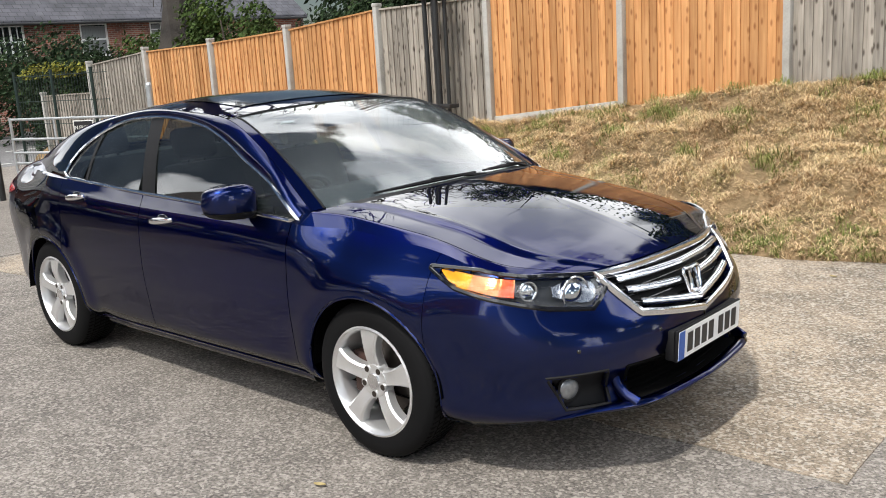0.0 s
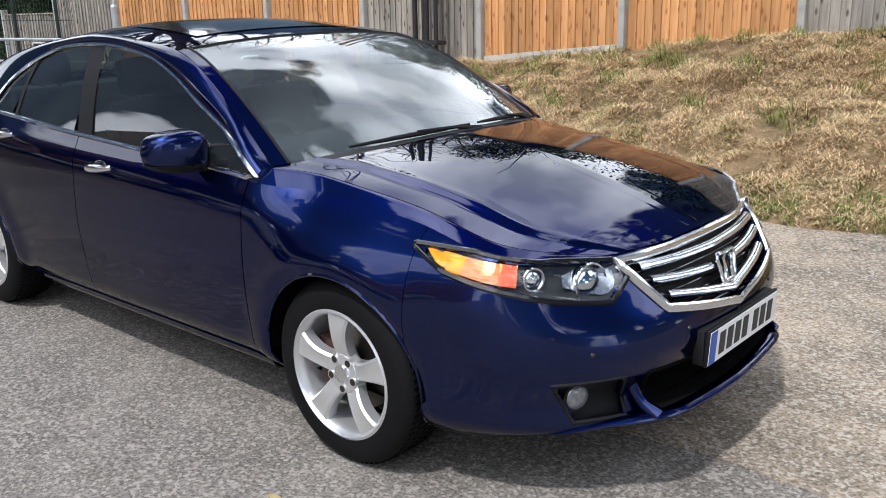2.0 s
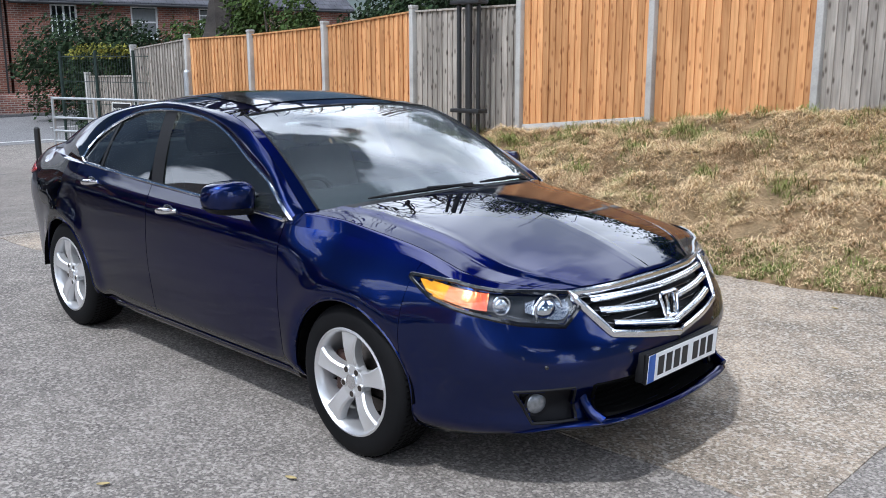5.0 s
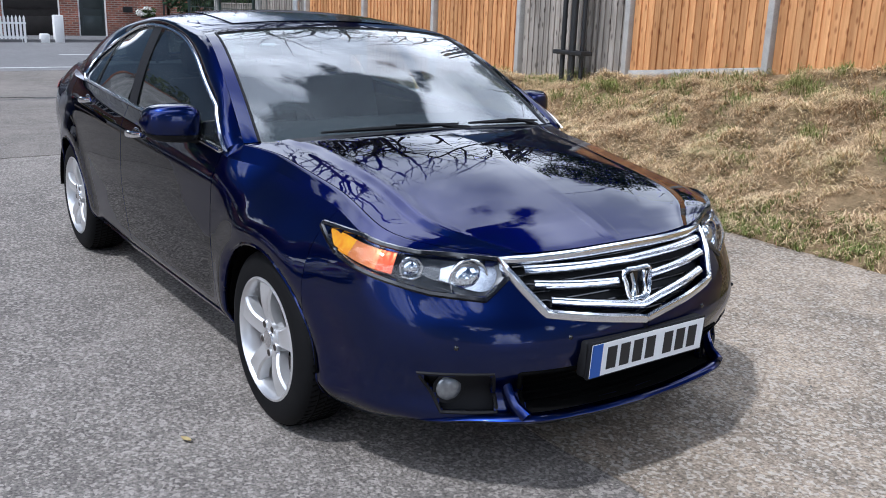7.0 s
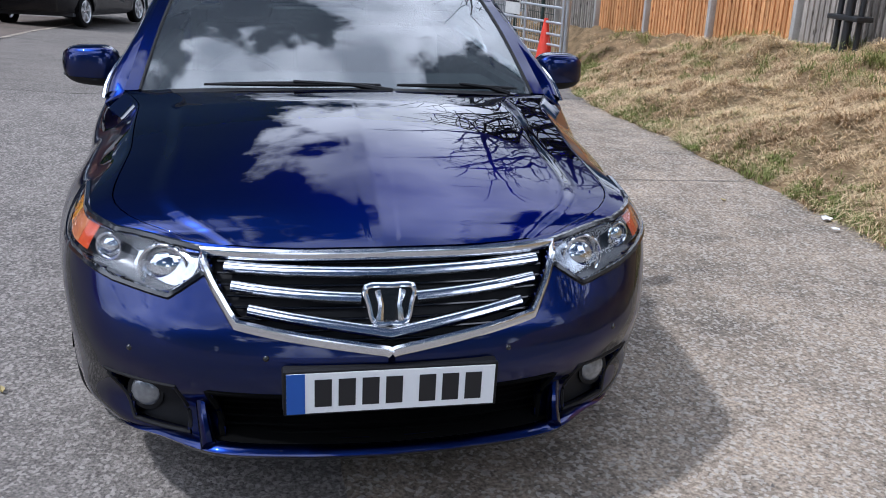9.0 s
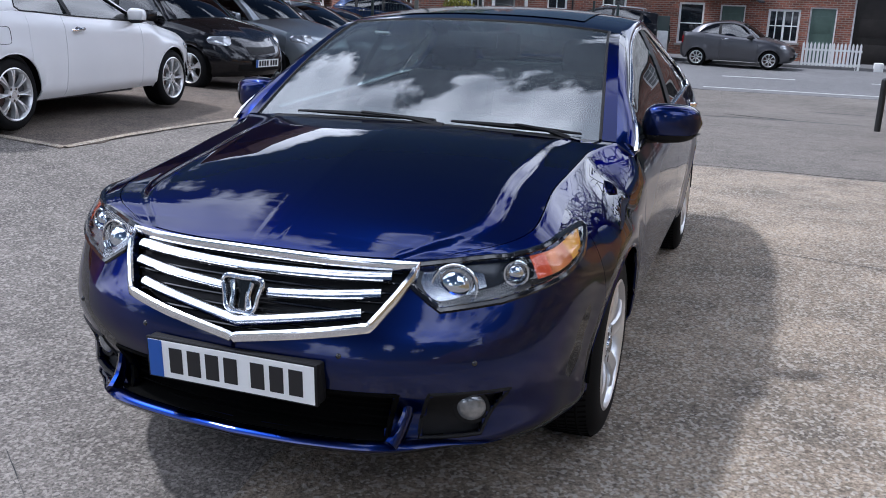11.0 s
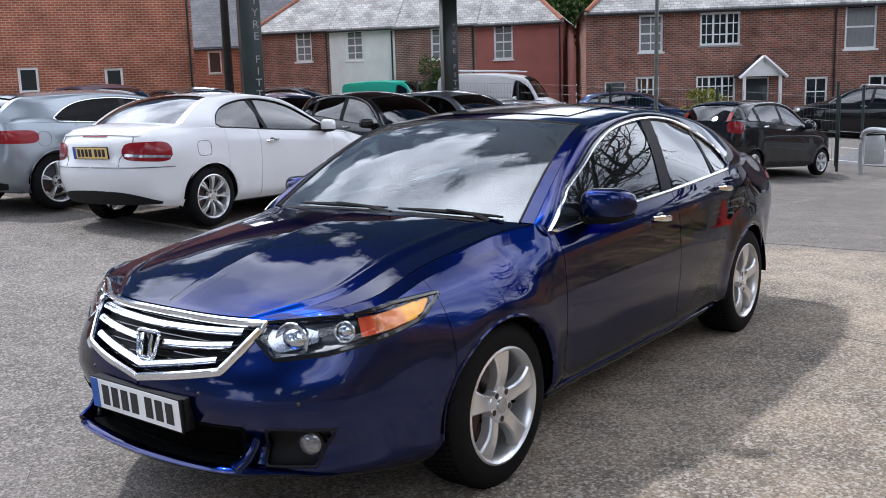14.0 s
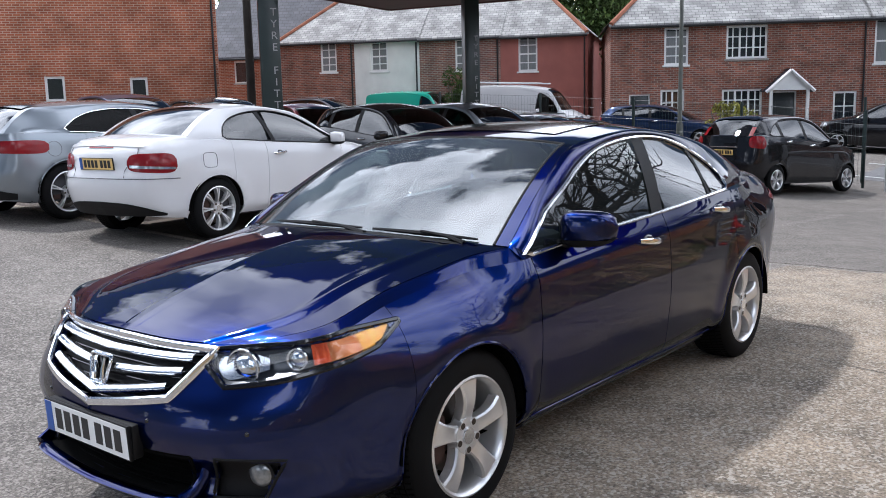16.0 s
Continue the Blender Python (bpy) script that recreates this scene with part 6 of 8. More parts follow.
# steel field gate
gate = thing("steel_gate", "open galvanised steel bar gate at the yard entrance", "gate", m=Matrix.Translation((-11.3, 3.12, -0.15)) @ Matrix.Rotation(math.atan2(0.85, 2.75), 4, "Z"))
GL, GH = 2.95, 1.12
for z in (0.12, 0.26, 0.41, 0.58, 0.80, GH):
    bm = bmesh.new()
    add_cyl(bm, (0, 0, z), (GL, 0, z), 0.020, 0.020, 12)
    part("bar", bm, M_galv, gate)
for x in (0.0, GL / 3, GL * 2 / 3, GL):
    bm = bmesh.new()
    add_cyl(bm, (x, 0.0, 0.08), (x, 0.0, GH + (0.03 if x in (0, GL) else 0)), 0.024, 0.024, 12)
    part("upright", bm, M_galv, gate)
bm = bmesh.new()
add_box(bm, 0.02, GL - 0.02, 0.018, 0.022, 0.10, 0.60)
for i in range(46):
    pass
bm.free()
for i in range(40):
    bm = bmesh.new()
    add_cyl(bm, (0.05 + i * 0.073, 0.02, 0.10), (0.05 + i * 0.073, 0.02, 0.60), 0.003, 0.003, 5)
    part("mesh_wire", bm, M_galv, gate, smooth=False)
M_sign = material("black_sign", (0.02, 0.02, 0.022), 0.5)
M_signw = material("sign_white", (0.7, 0.7, 0.66), 0.6)
sign = box("gate_sign", (1.42, 1.84, -0.035, -0.022, 0.62, 1.08), M_signw, gate, 0.004, label="white sign with a black lettered band")
box("sign_band", (1.44, 1.82, -0.039, -0.0355, 0.80, 1.065), M_sign, sign, smooth=False)
sm = Matrix.Translation((1.63, -0.041, 0.965)) @ Matrix.Rotation(radians(90), 4, "X")
writing("IN FRONT", 0.085, sm, M_signw, sign, "sign_letters")
writing("OF GATES", 0.085, Matrix.Translation((1.63, -0.041, 0.85)) @ Matrix.Rotation(radians(90), 4, "X"), M_signw, sign, "sign_letters")
for x, y, h, r, mat in ((-11.9, 3.05, 0.42, 0.05, M_blackmetal), (-8.5, 4.05, 1.4, 0.05, M_galv)):
    bm = bmesh.new()
    add_cyl(bm, (x, y, -0.4), (x, y, h), r, r, 18)
    bmesh.ops.create_uvsphere(bm, u_segments=16, v_segments=8, radius=r, matrix=Matrix.Translation((x, y, h)))
    tagged(part("gate_post", bm, mat), "round steel gate post at the yard entrance", "post")

# traffic cone by the gate
M_cone = material("cone_orange", (0.75, 0.06, 0.03), 0.5, vary=0.2)
cone = thing("traffic_cone", "faded red traffic cone standing in grass by the gate", "traffic cone", m=pose(-8.9, 3.87, ground_z(-8.9, 3.87)))
bm = bmesh.new()
add_cyl(bm, (0, 0, 0.03), (0, 0, 0.72), 0.14, 0.03, 24)
part("body", bm, M_cone, cone)
box("base", (-0.19, 0.19, -0.19, 0.19, 0.0, 0.035), M_cone, cone, 0.01)

# green mesh fence and hedge behind the gate
mesh_f = thing("mesh_fence", "green coated wire mesh fence behind the gate", "fence")
for i in range(3):
    bm = bmesh.new()
    x = -13.2 + i * 1.1
    add_cyl(bm, (x, 4.1 + i * 0.18, -0.4), (x, 4.1 + i * 0.18, 1.75), 0.03, 0.03, 8)
    part("post", bm, M_greenmesh, mesh_f)
for i in range(34):
    bm = bmesh.new()
    x = -13.2 + i * 5.5 / 70
    y = 4.1 + (x + 13.2) / 1.1 * 0.18
    add_cyl(bm, (x, y, -0.2), (x, y, 1.7), 0.004, 0.004, 4)
    part("wire", bm, M_greenmesh, mesh_f, smooth=False)
for z in (0.0, 0.4, 0.8, 1.2, 1.65):
    bm = bmesh.new()
    add_cyl(bm, (-13.2, 4.1, z), (-10.6, 4.53, z), 0.006, 0.006, 4)
    part("wire", bm, M_greenmesh, mesh_f, smooth=False)


# ---- trees, hedges ----
M_bark = material("bark", (0.17, 0.145, 0.115), 0.95, scale=4, bump=0.02, bump_scale=20, vary=0.5)
M_darkbark = material("dark_bark", (0.045, 0.038, 0.032), 0.95, scale=4, bump=0.02, bump_scale=20, vary=0.5)


def leaf_material(name, a, b):
    return blade_material(name, a, b)


M_leaf = leaf_material("hedge_leaves", (0.05, 0.085, 0.022), (0.10, 0.14, 0.03))
M_leafdark = leaf_material("dark_leaves", (0.022, 0.042, 0.018), (0.05, 0.08, 0.025))
M_leafyellow = leaf_material("yellow_green_leaves", (0.20, 0.20, 0.035), (0.32, 0.30, 0.05))


def leaves(name, parent, mat, n, size, sample, seed):
    r = random.Random(seed)
    verts, faces = [], []
    for _ in range(n):
        p = Vector(sample(r))
        a = Vector((r.gauss(0, 1), r.gauss(0, 1), r.gauss(0, 1))).normalized()
        b = a.orthogonal().normalized()
        c = a.cross(b)
        s = size * r.uniform(0.6, 1.4)
        i = len(verts)
        verts += [p - b * s, p + c * s * 0.5, p + b * s, p - c * s * 0.5]
        faces.append((i, i + 1, i + 2, i + 3))
    me = bpy.data.meshes.new(name)
    me.from_pydata(verts, [], faces)
    me.materials.append(mat)
    ob = new(name, me)
    ob.parent = parent
    return ob


def clump_sampler(centre, radii, blobs, seed, flat=0.0):
    r0 = random.Random(seed)
    cs = []
    for _ in range(blobs):
        d = Vector((r0.gauss(0, 1), r0.gauss(0, 1), r0.gauss(0, 1))).normalized() * r0.uniform(0.35, 0.9)
        cs.append((Vector((centre[0] + d.x * radii[0], centre[1] + d.y * radii[1], centre[2] + d.z * radii[2])), r0.uniform(0.25, 0.5)))

    def f(r):
        c, k = r.choice(cs)
        d = Vector((r.gauss(0, 1), r.gauss(0, 1), r.gauss(0, 1))).normalized() * r.uniform(0.6, 1.05) * k
        return (c.x + d.x * radii[0], c.y + d.y * radii[1], c.z + d.z * radii[2])
    return f


def branch_tree(name, label, base, height, lean, seed, mat, levels=5, spread=0.62, trunk_r=0.26):
    """A bare tree: trunk, limbs and fine twigs, each level thinner and more bent."""
    r = random.Random(seed)
    tree = thing(name, label, "tree", m=Matrix.Translation(base))
    limbs = {0: bmesh.new(), 1: bmesh.new(), 2: bmesh.new()}

    def grow(p, d, length, rad, level):
        pts, rr = [p.copy()], [rad]
        n = 6 if level < 3 else 4
        for i in range(n):
            d = (d + Vector((r.gauss(0, 0.16), r.gauss(0, 0.16), r.gauss(0.03, 0.12)))).normalized()
            p = p + d * (length / n)
            pts.append(p.copy())
            rr.append(rad * (1 - 0.36 * (i + 1) / n))
            if level < levels and i >= (4 if level == 0 else 1) and r.random() < (0.75 if level < 2 else 0.85):
                side = d.orthogonal().normalized()
                side = Matrix.Rotation(r.uniform(0, 6.28), 3, d) @ side
                nd = (d * (1 - spread) + side * spread + Vector((0, 0, 0.08))).normalized()
                grow(p, nd, length * r.uniform(0.5, 0.75), rr[-1] * r.uniform(0.55, 0.8), level + 1)
        if level == 0:
            turn = r.uniform(0, 6.28)
            for k in range(3):
                side = Matrix.Rotation(turn + k * 2.1, 3, d) @ d.orthogonal().normalized()
                grow(p, (d * 0.62 + side * 0.6).normalized(), length * r.uniform(0.7, 0.95), rr[-1] * 0.72, 1)
        elif level < levels:
            grow(p, (d + Vector((r.gauss(0, 0.3), r.gauss(0, 0.3), 0.1))).normalized(), length * 0.7, rr[-1] * 0.85, level + 1)
        add_tube(limbs[min(level, 2)], pts, rr, 8 if level < 2 else (5 if level < 4 else 3))
    grow(Vector((0, 0, 0)), Vector(lean).normalized(), height * 0.36, trunk_r, 0)
    part("trunk", limbs[0], mat, tree)
    part("bough", limbs[1], mat, tree)
    part("crown", limbs[2], mat, tree)
    return tree


branch_tree("bare_tree", "large bare tree with dark trunk and spreading limbs behind the fence", (-14.6, 8.6, -0.2), 19.0, (0.12, -0.10, 1.0), 12, M_darkbark, trunk_r=0.50, spread=0.68, levels=4)
branch_tree("bare_tree", "tall bare tree with fine dark limbs behind the fence", (-12.5, 11.2, 0.2), 12.0, (0.1, -0.1, 1.0), 31, M_darkbark, trunk_r=0.28, spread=0.66, levels=4)
branch_tree("bare_tree", "bare leaning tree at the edge of the bank", (7.5, 8.5, 0.8), 9.0, (-0.3, 0.0, 1.0), 44, M_darkbark)


def hedge(name, label, centre, radii, n, size, seed, mat, blobs=26):
    h = thing(name, label, "hedge")
    bm = bmesh.new()
    for k in range(5):
        a = k * 1.3
        add_cyl(bm, (centre[0] + 0.12 * math.cos(a), centre[1] + 0.12 * math.sin(a), centre[2] - radii[2] - 0.3), (centre[0] + radii[0] * 0.5 * math.cos(a), centre[1] + radii[1] * 0.5 * math.sin(a), centre[2] + radii[2] * 0.3), 0.05, 0.015, 6)
    part("stem", bm, M_bark, h)
    leaves("foliage", h, mat, n, size, clump_sampler(centre, radii, blobs, seed), seed + 1)
    return h


def box_hedge_sampler(x0, x1, y0, y1, z0, z1):
    def f(r):
        p = [r.uniform(x0, x1), r.uniform(y0, y1), r.uniform(z0, z1)]
        k = r.choice((0, 0, 1, 2, 2))
        lo, hi = ((x0, x1), (y0, y1), (z0, z1))[k]
        p[k] = (hi if k == 2 else r.choice((lo, hi))) + r.gauss(0, 0.05)
        return p
    return f


clip = thing("clipped_hedge", "square clipped hedge with bright yellow-green top by the gate", "hedge")
bm = bmesh.new()
for k in range(6):
    add_cyl(bm, (-16.7 + 0.22 * k, 6.35, -0.7), (-16.7 + 0.22 * k, 6.3, 1.5), 0.05, 0.02, 6)
part("stem", bm, M_bark, clip)
leaves("foliage", clip, M_leafdark, 9000, 0.045, box_hedge_sampler(-16.9, -15.4, 5.95, 6.75, -0.5, 1.75), 5)
leaves("top_growth", clip, M_leafyellow, 1300, 0.04, box_hedge_sampler(-16.95, -15.35, 5.9, 6.8, 1.6, 1.82), 6)
hedge("evergreen_bush", "dense dark green bush above the fence", (-12.6, 8.6, 2.2), (1.4, 1.2, 1.2), 9000, 0.05, 3, M_leaf)
hedge("evergreen_bush", "dark green bush behind the fence", (-9.6, 9.4, 2.0), (1.5, 1.2, 1.0), 8000, 0.05, 8, M_leafdark)
hedge("evergreen_tree", "rounded dark holly tree behind the fence", (-4.7, 8.7, 4.5), (1.3, 1.2, 2.0), 11000, 0.045, 27, M_leafdark, 24)
# out of view: added so the bonnet mirrors something dark above the fence
hedge("evergreen_tree", "unseen wide dark foliage behind the tall fence panels, added to darken the bonnet's mirror image", (0.6, 9.6, 3.7), (3.4, 1.6, 2.1), 15000, 0.055, 33, M_leafdark, 40)
hedge("evergreen_tree", "large dark green tree behind the fence", (-13.5, 16.5, 3.8), (4.0, 3.0, 3.4), 24000, 0.09, 14, M_leafdark, 60)
hedge("evergreen_tree", "broad dark tree behind the fence", (-7.0, 15.0, 4.0), (4.0, 2.6, 2.8), 20000, 0.09, 15, M_leafdark, 50)
hedge("garden_bush", "straggling green garden bush by the road", (-24.5, 10.0, 1.35), (2.8, 2.2, 1.7), 14000, 0.07, 18, M_leafdark, 46)
hedge("garden_bush", "tall green garden shrub beside the house", (-22.5, 13.5, 1.5), (2.2, 2.0, 1.9), 12000, 0.07, 19, M_leaf, 40)


# ---- houses ----
def brick_material(name, a, b, mortar, scale=1.0, rough=0.9, w=0.225, h=0.075, rot=False, bump=0.004, mortar_size=0.012):
    m = bpy.data.materials.new(name)
    m.use_nodes = True
    n, l = m.node_tree.nodes, m.node_tree.links
    p = n["Principled BSDF"]
    p.inputs["Roughness"].default_value = rough
    p.inputs["Specular IOR Level"].default_value = 0.2
    tc, sp, cb = n.new("ShaderNodeTexCoord"), n.new("ShaderNodeSeparateXYZ"), n.new("ShaderNodeCombineXYZ")
    ad = n.new("ShaderNodeMath")
    ad.operation = "ADD"
    l.new(tc.outputs["Object"], sp.inputs[0])
    l.new(sp.outputs["X"], ad.inputs[0])
    l.new(sp.outputs["Y"], ad.inputs[1])
    l.new((sp.outputs["X"] if rot else ad.outputs[0]), cb.inputs["X"])
    l.new((sp.outputs["Y"] if rot else sp.outputs["Z"]), cb.inputs["Y"])
    bt = n.new("ShaderNodeTexBrick")
    bt.inputs["Color1"].default_value, bt.inputs["Color2"].default_value, bt.inputs["Mortar"].default_value = (*a, 1), (*b, 1), (*mortar, 1)
    bt.inputs["Scale"].default_value, bt.inputs["Brick Width"].default_value, bt.inputs["Row Height"].default_value = scale, w, h
    bt.inputs["Mortar Size"].default_value = mortar_size
    l.new(cb.outputs[0], bt.inputs["Vector"])
    ns = n.new("ShaderNodeTexNoise")
    ns.inputs["Scale"].default_value, ns.inputs["Detail"].default_value = 1.3, 8
    l.new(tc.outputs["Object"], ns.inputs["Vector"])
    r = n.new("ShaderNodeValToRGB")
    r.color_ramp.elements[0].position, r.color_ramp.elements[1].position = 0.3, 0.7
    r.color_ramp.elements[0].color, r.color_ramp.elements[1].color = (0.6, 0.6, 0.6, 1), (1.2, 1.2, 1.2, 1)
    l.new(ns.outputs["Fac"], r.inputs["Fac"])
    mx = n.new("ShaderNodeMixRGB")
    mx.blend_type, mx.inputs["Fac"].default_value = "MULTIPLY", 1.0
    l.new(bt.outputs["Color"], mx.inputs["Color1"])
    l.new(r.outputs["Color"], mx.inputs["Color2"])
    l.new(mx.outputs["Color"], p.inputs["Base Color"])
    bp = n.new("ShaderNodeBump")
    bp.inputs["Strength"].default_value, bp.inputs["Distance"].default_value = 0.8, bump
    bp.invert = True
    l.new(bt.outputs["Fac"], bp.inputs["Height"])
    l.new(bp.outputs["Normal"], p.inputs["Normal"])
    return m


M_brick = brick_material("old_red_brick", (0.36, 0.12, 0.075), (0.17, 0.07, 0.055), (0.36, 0.29, 0.24))
M_brick_o = brick_material("new_orange_brick", (0.45, 0.138, 0.070), (0.32, 0.092, 0.050), (0.52, 0.38, 0.29), mortar_size=0.010)
M_brick_d = brick_material("dark_red_brick", (0.32, 0.12, 0.085), (0.19, 0.095, 0.085), (0.42, 0.37, 0.32))
M_render_w = material("white_render", (0.88, 0.87, 0.83), 0.9, scale=1.5, vary=0.2, bump=0.003, bump_scale=40)
M_render_r = material("red_brown_render", (0.42, 0.15, 0.12), 0.85, scale=1.5, vary=0.25, bump=0.003, bump_scale=40)
M_slate = brick_material("pale_slate", (0.46, 0.45, 0.43), (0.30, 0.295, 0.285), (0.20, 0.20, 0.195), w=0.25, h=0.15, rot=True, bump=0.006, rough=0.7)
M_slate_d = brick_material("dark_slate", (0.10, 0.10, 0.115), (0.075, 0.075, 0.09), (0.04, 0.04, 0.045), w=0.3, h=0.22, rot=True, bump=0.006, rough=0.6)
M_ridge = material("ridge_tile", (0.36, 0.14, 0.08), 0.9, vary=0.3)
M_whitepaint = material("white_paint", (0.88, 0.88, 0.86), 0.45, vary=0.08)
M_door = material("dark_green_door", (0.025, 0.035, 0.035), 0.4, coat=0.3)
M_door_b = material("pale_green_door", (0.10, 0.16, 0.13), 0.5)
M_pane = material("window_pane", (0.02, 0.025, 0.03), 0.04, spec=0.8, vary=0.3, scale=1.0)
M_curtain = material("net_curtain", (0.26, 0.27, 0.27), 0.9, stretch=(14, 1, 0.6), vary=0.35)
M_sill = material("stone_sill", (0.42, 0.40, 0.37), 0.9, vary=0.25)


def frame_of(P, u):
    """A pose whose x runs along the facade, y into the house, z up."""
    u = Vector((u[0], u[1], 0)).normalized()
    into = Vector((-u.y, u.x, 0))
    m = Matrix.Identity(4)
    for i in range(3):
        m[i][0], m[i][1], m[i][2], m[i][3] = u[i], into[i], (0, 0, 1)[i], (P[0], P[1], 0)[i]
    return m


def wall_with_holes(L, z0, z1, holes, t=0.22, x0=0.0):
    """A wall along x with openings cut right through and reveals."""
    bm = bmesh.new()
    xs = sorted({x0, x0 + L} | {h[0] for h in holes} | {h[1] for h in holes})
    zs = sorted({z0, z1} | {h[2] for h in holes} | {h[3] for h in holes})
    for a, b in zip(xs, xs[1:]):
        for c, d in zip(zs, zs[1:]):
            mx, mz = (a + b) / 2, (c + d) / 2
            if any(h[0] < mx < h[1] and h[2] < mz < h[3] for h in holes):
                continue
            bm.faces.new([bm.verts.new(p) for p in ((a, 0, c), (b, 0, c), (b, 0, d), (a, 0, d))])
    for h in holes:
        a, b, c, d = h
        q = [(a, c), (b, c), (b, d), (a, d)]
        for (xa, za), (xb, zb) in zip(q, q[1:] + q[:1]):
            bm.faces.new([bm.verts.new(p) for p in ((xa, 0, za), (xa, t, za), (xb, t, zb), (xb, 0, zb))])
    bmesh.ops.remove_doubles(bm, verts=bm.verts, dist=0.0005)
    return bm


def window_unit(parent, x, w, z, h, lights=2, bars=2, rows=2, curtain=False, sash=False, arch=False):
    win = thing("window", "", "")
    win.name = "window"
    for k in ("label", "category"):
        if k in win:
            del win[k]
    win.parent = parent
    f = 0.075
    bm = bmesh.new()
    for dims in ((x - w / 2, x + w / 2, 0.05, 0.11, z, z + f), (x - w / 2, x + w / 2, 0.05, 0.11, z + h - f, z + h), (x - w / 2, x - w / 2 + f, 0.052, 0.108, z + f, z + h - f), (x + w / 2 - f, x + w / 2, 0.052, 0.108, z + f, z + h - f)):
        add_box(bm, *dims)
    for k in range(1, lights):
        xx = x - w / 2 + w * k / lights
        add_box(bm, xx - 0.035, xx + 0.035, 0.053, 0.107, z + f, z + h - f)
    if sash:
        add_box(bm, x - w / 2 + f, x + w / 2 - f, 0.054, 0.106, z + h * 0.5 - 0.03, z + h * 0.5 + 0.03)
    for k in range(1, lights * bars):
        if k % bars:
            xx = x - w / 2 + w * k / (lights * bars)
            add_box(bm, xx - 0.019, xx + 0.019, 0.062, 0.098, z + f, z + h - f)
    for k in range(1, rows):
        zz = z + h * k / rows
        add_box(bm, x - w / 2 + f, x + w / 2 - f, 0.063, 0.097, zz - 0.019, zz + 0.019)
    part("frame", bm, M_whitepaint, win, smooth=False)
    box("pane", (x - w / 2 + 0.02, x + w / 2 - 0.02, 0.085, 0.092, z + 0.02, z + h - 0.02), M_pane, win, smooth=False)
    if curtain:
        box("curtain", (x - w / 2 + f, x + w / 2 - f, 0.078, 0.083, z + f, z + h * 0.97 - f), M_curtain, win, smooth=False)
    box("sill", (x - w / 2 - 0.06, x + w / 2 + 0.06, -0.06, 0.05, z - 0.07, z), M_sill if not curtain else M_whitepaint, win, 0.008)
    return win


